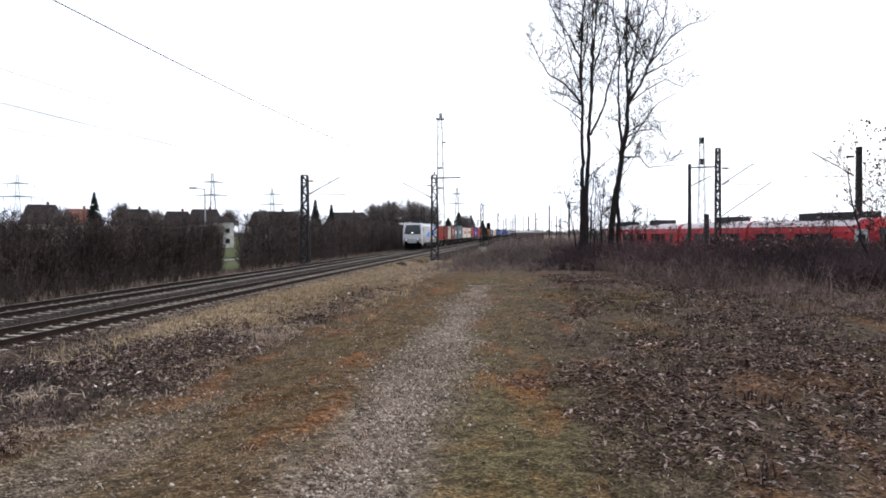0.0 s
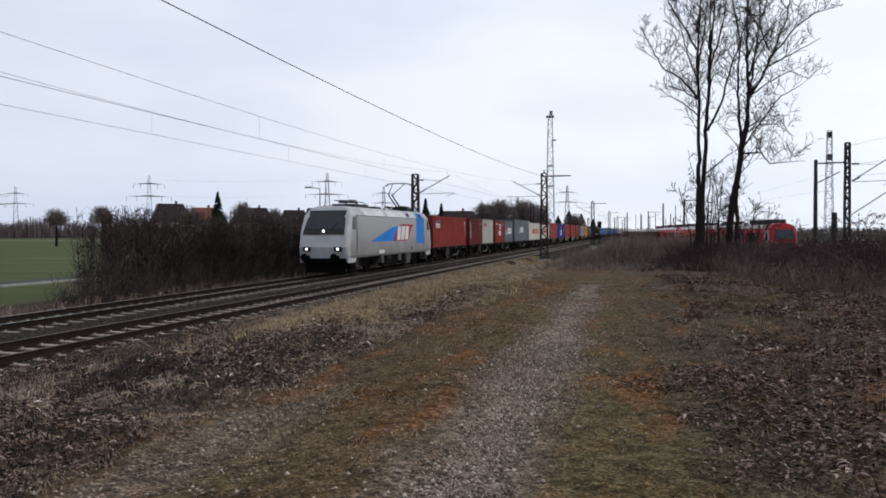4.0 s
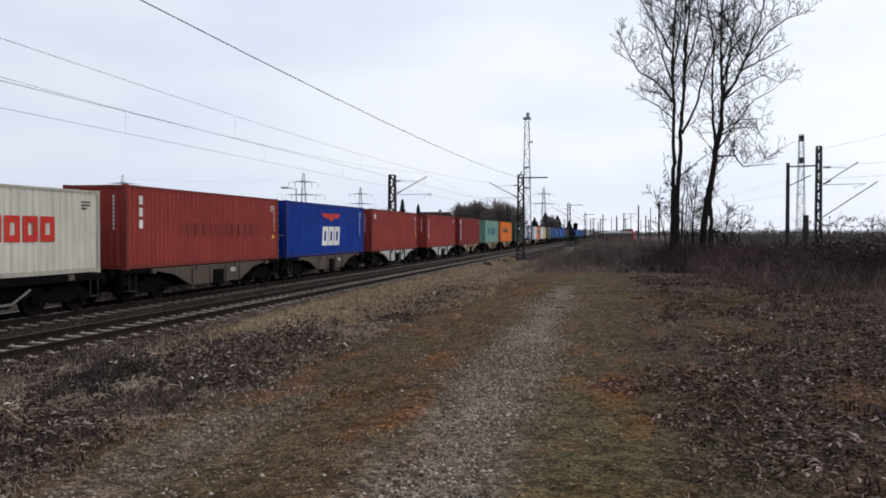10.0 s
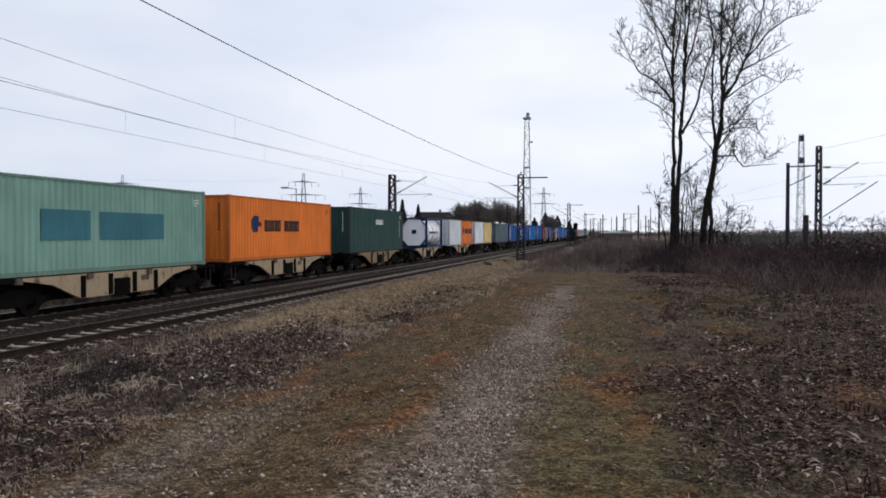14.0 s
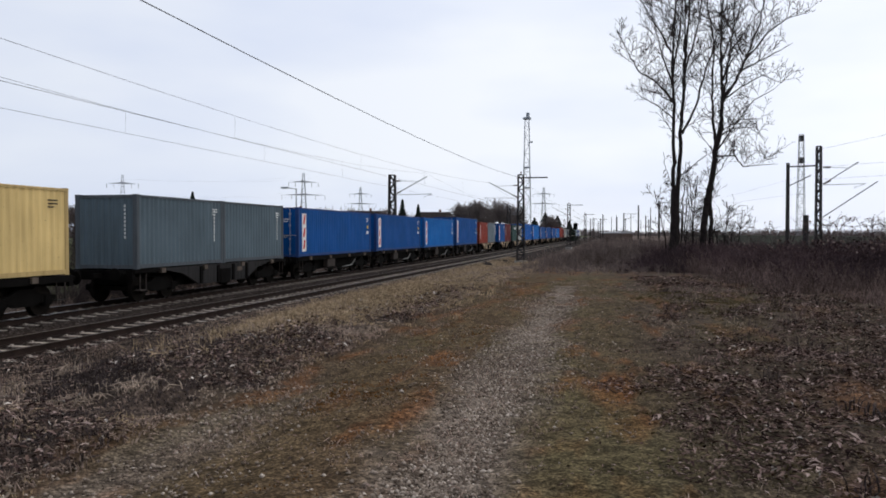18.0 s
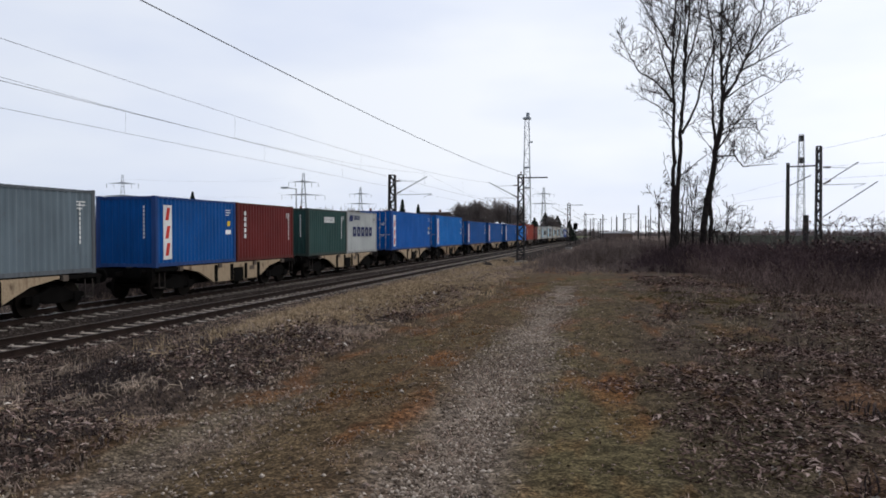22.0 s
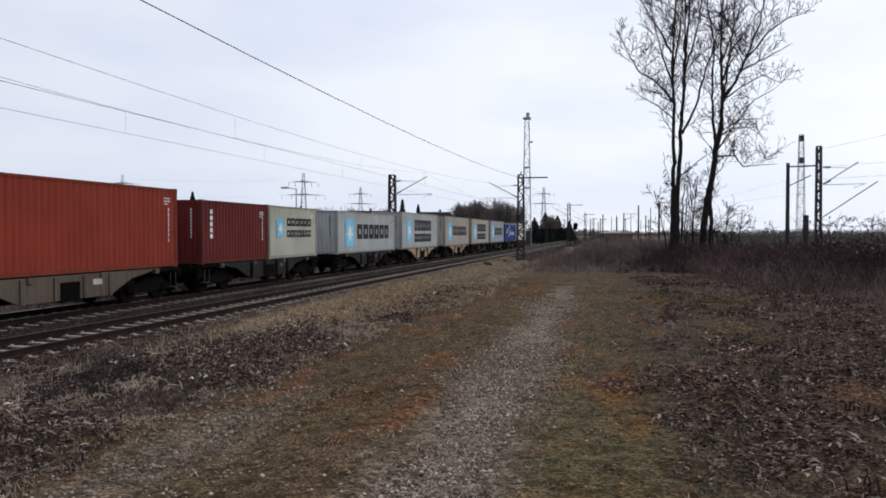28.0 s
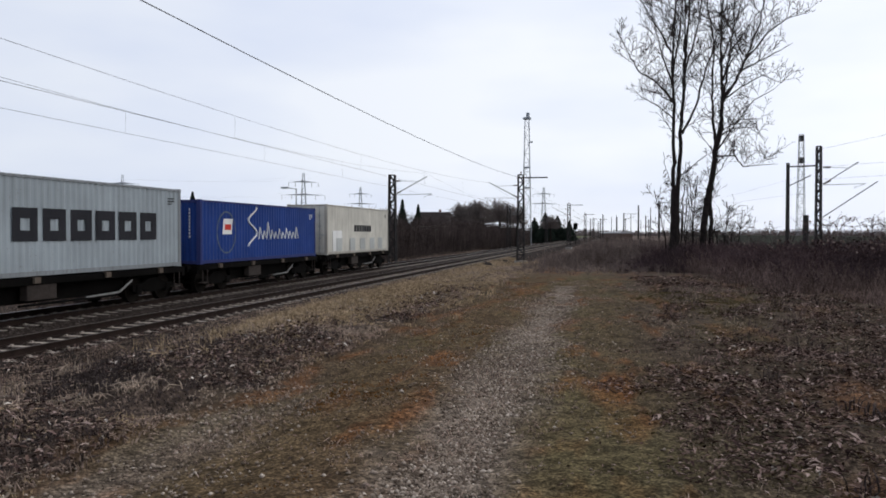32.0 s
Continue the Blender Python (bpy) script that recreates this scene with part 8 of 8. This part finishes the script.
# ---- red railcar train leaving on the yard track; each car's origin is its middle, on the rail, running towards +y
def railcar(end, label):
    LEN = 15.2 if end else 13.4
    h = LEN / 2
    c = thing("railcar", Matrix(), label, "railcar", "cars of the red train")
    prof = [(1.38, 0.55), (1.42, 1.2), (1.42, 2.7), (1.34, 3.1), (1.22, 3.3), (1.0, 3.5), (0.5, 3.62), (0.0, 3.65)]

    def ring(y, k=1.0, slope=0.0):
        pts = [(x * k, y - slope * max(0, z - 1.6) * 0.45, z) for x, z in prof]
        return pts + [(-x, yy, z) for x, yy, z in reversed(pts[:-1])]
    secs = [ring(-h), ring(-h + 1)] + ([ring(h - 1.4), ring(h - 0.5, 0.95, 0.5), ring(h, 0.82, 1.0)] if end else [ring(h - 1), ring(h)])
    part("body", loft(Build(), secs), M["emu_red"], c, "bright red car body")
    k = h - (2.2 if end else 0.3)
    part("roof", loft(Build(), [[(x * 1.01, y, z + 0.012) for x, z in prof[3:]] + [(-x * 1.01, y, z + 0.012) for x, z in reversed(prof[3:-1])] for y in (-h + 0.1, k)]), M["emu_roof"], c, "pale grey rounded roof")
    for s in (-1, 1):
        n = 6
        for i in range(n):
            y = -h + 1.2 + (LEN - (4.6 if end else 2.4)) * i / n
            part("window", Build().box(s * 1.42 - 0.01, y, 1.7, s * 1.42 + 0.012, y + 1.7, 2.6, 0.0), M["glass"], c)
        for y in (-2.5, 3.2):
            part("door", Build().box(s * 1.425 - 0.01, y, 0.7, s * 1.425 + 0.016, y + 1.3, 2.75), M["emu_red"], c)
        part("white_stripe", Build().box(s * 1.41 - 0.01, -h + 0.2, 0.62, s * 1.41 + 0.02, k, 0.8), M["mark_white"], c)
        part("skirt", Build().box(s * 1.2 - 0.1, -h + 0.6, 0.25, s * 1.2 + 0.1, h - 0.8, 0.6), M["loco_dark"], c)
    for y0, y1 in (((h - 9.0, h - 2.8),) if end else ((-2.85, -0.15),)):
        part("roof_unit", Build().box(-1.0, y0, 3.5, 1.0, y1, 4.06, 0.06), M["loco_dark"], c, "dark roof-mounted equipment box")
    if end:
        for s in (-1, 1):
            part("cab_side", Build().slab_x([(h - 2.5, 0.75), (h - 0.75, 0.75), (h - 0.95, 2.9), (h - 2.15, 2.9)], s * 1.40, s * 1.432), M["pale_grey"], c, "pale grey cab side panel")
            part("side_window", Build().slab_x([(h - 1.95, 1.75), (h - 1.1, 1.75), (h - 1.2, 2.6), (h - 1.85, 2.6)], s * 1.41, s * 1.44), M["glass"], c)
        part("windscreen", Build().add([(-1.05, h - 0.55, 2.0), (1.05, h - 0.55, 2.0), (0.9, h - 0.95, 3.0), (-0.9, h - 0.95, 3.0), (-1.05, h + 0.0, 2.0), (1.05, h + 0.0, 2.0), (0.9, h - 0.5, 3.0), (-0.9, h - 0.5, 3.0)],
                                       [(0, 1, 2, 3), (7, 6, 5, 4), (0, 4, 5, 1), (1, 5, 6, 2), (2, 6, 7, 3), (3, 7, 4, 0)]), M["glass"], c, "wide dark cab window")
        part("coupler", Build().box(-0.25, h - 0.3, 0.75, 0.25, h + 0.45, 1.15, 0.05), M["loco_dark"], c)
    else:
        part("gangway", Build().box(-0.9, h - 0.05, 0.8, 0.9, h + 0.3, 3.1), M["loco_dark"], c)
    for y in (-h + 2.6, h - 3.4):
        bg = part("bogie", cached("bogie", bogie_mesh), None, c, at=pose(0, y, 0))
        for e in (-0.9, 0.9):
            part("wheelset", cached("wheels", wheel_mesh), None, bg, at=pose(0, e, 0.46))
    return c


railcars = []
lead = 0.0
for unit in range(2):
    for i in range(4):
        end = i in (0, 3)
        length = 15.2 if end else 13.4
        car = railcar(end, "red railcar with a sloping cab end" if end else "red intermediate railcar with roof equipment")
        railcars.append((car, lead + length / 2, i in (1, 3)))
        lead += length + 0.35
RED_LENGTH = lead
pg = Build().tube((-0.4, 6, 3.8), (0, 4.4, 4.6), 0.035, None, 5).tube((0.4, 6, 3.8), (0, 4.4, 4.6), 0.035, None, 5).tube((0, 4.4, 4.6), (0, 5.6, 5.4), 0.035, None, 5).tube((-0.8, 5.6, 5.4), (0.8, 5.6, 5.4), 0.04, None, 5).box(-0.7, 4.9, 3.6, 0.7, 6.4, 3.85)
part("pantograph", pg, M["loco_dark"], railcars[5][0], "raised dark pantograph")

# arc length along the yard track
U = np.linspace(-420, 1100, 3041)
ARC = np.concatenate([[0], np.cumsum(np.hypot(np.diff(U), np.diff(side_track(U))))])
ARC0 = float(np.interp(0, U, ARC))


def on_yard_track(arc):
    u = float(np.interp(arc + ARC0, ARC, U))
    return float(side_track(u)), u


# ---- movement
PROGRESS = [  # seconds, metres the train has rolled since it was abreast
    (0, -114.8), (1, -96.5), (2, -78.15), (3, -59.3), (3.5, -49.7), (4.5, -30.0), (5.5, -9.85), (6, 0), (7, 19.69), (8, 39.47), (9, 59.32), (10, 79.19), (11, 99.1), (12, 118.95), (13, 138.65),
    (14, 158.49), (15, 178.6), (16, 198.85), (17, 219.27), (18, 239.74), (19, 260.41), (20, 281.13), (21, 301.91), (22, 322.82), (23, 343.84), (24, 365.04), (25, 386.32), (26, 407.7),
    (27, 429.15), (28, 450.61), (29, 472.06), (30, 493.61), (31, 515.21), (32, 536.91)]


def motions():
    for ob, y, z in moving:
        walk(ob, [(t, pose(FAR_X, y - rolled, z)) for t, rolled in PROGRESS])
    for car, back, turned in railcars:
        rows = []
        for k in range(65):
            t = k * 0.5
            head = RED_REAR + RED_SPEED * (t - 3.0) + RED_LENGTH - back
            x0, y0 = on_yard_track(head - 5.5)
            x1, y1 = on_yard_track(head + 5.5)
            heading = math.degrees(math.atan2(-(x1 - x0), y1 - y0))
            rows.append((t, pose((x0 + x1) / 2, (y0 + y1) / 2, -0.4, 0, 0, heading) @ (pose(0, 0, 0, 0, 0, 180) if turned else Matrix())))
        walk(car, rows)
    # wheels of the freight train turn while they roll past the camera
    hours, metres = [t for t, _ in PROGRESS], [m for _, m in PROGRESS]
    place = {ob: y for ob, y, _ in moving}
    for wheel in wheels:
        base, radius = wheel.matrix_basis.copy(), 0.62 if wheel.location.z > 0.5 else 0.47
        y = place[wheel.parent.parent] + wheel.parent.location.y + wheel.location.y
        t0, t1 = (float(np.interp(y - edge, metres, hours)) for edge in (48.0, -16.0))
        n = max(1, math.ceil((t1 - t0) * FPS))
        rows, turn = [(0.0, base)] if t0 > 0.05 else [], 0.0
        for k in range(n + 1):
            t = t0 + k / FPS
            if t > 32.0:
                break
            rows.append((t, base @ pose(0, 0, 0, turn, 0, 0)))
            turn += min(85.0, math.degrees(np.interp(t, hours, SPEEDS) / radius / FPS))
        if rows[-1][0] < 31.9:
            rows.append((32.0, rows[-1][1]))
        walk(wheel, rows)


SPEEDS = np.gradient([m for _, m in PROGRESS], [t for t, _ in PROGRESS])
RED_REAR, RED_SPEED = float(np.interp(64.5, U, ARC)) - ARC0, 24.0      # where the last car's end is at 3 s, and its speed
motions()
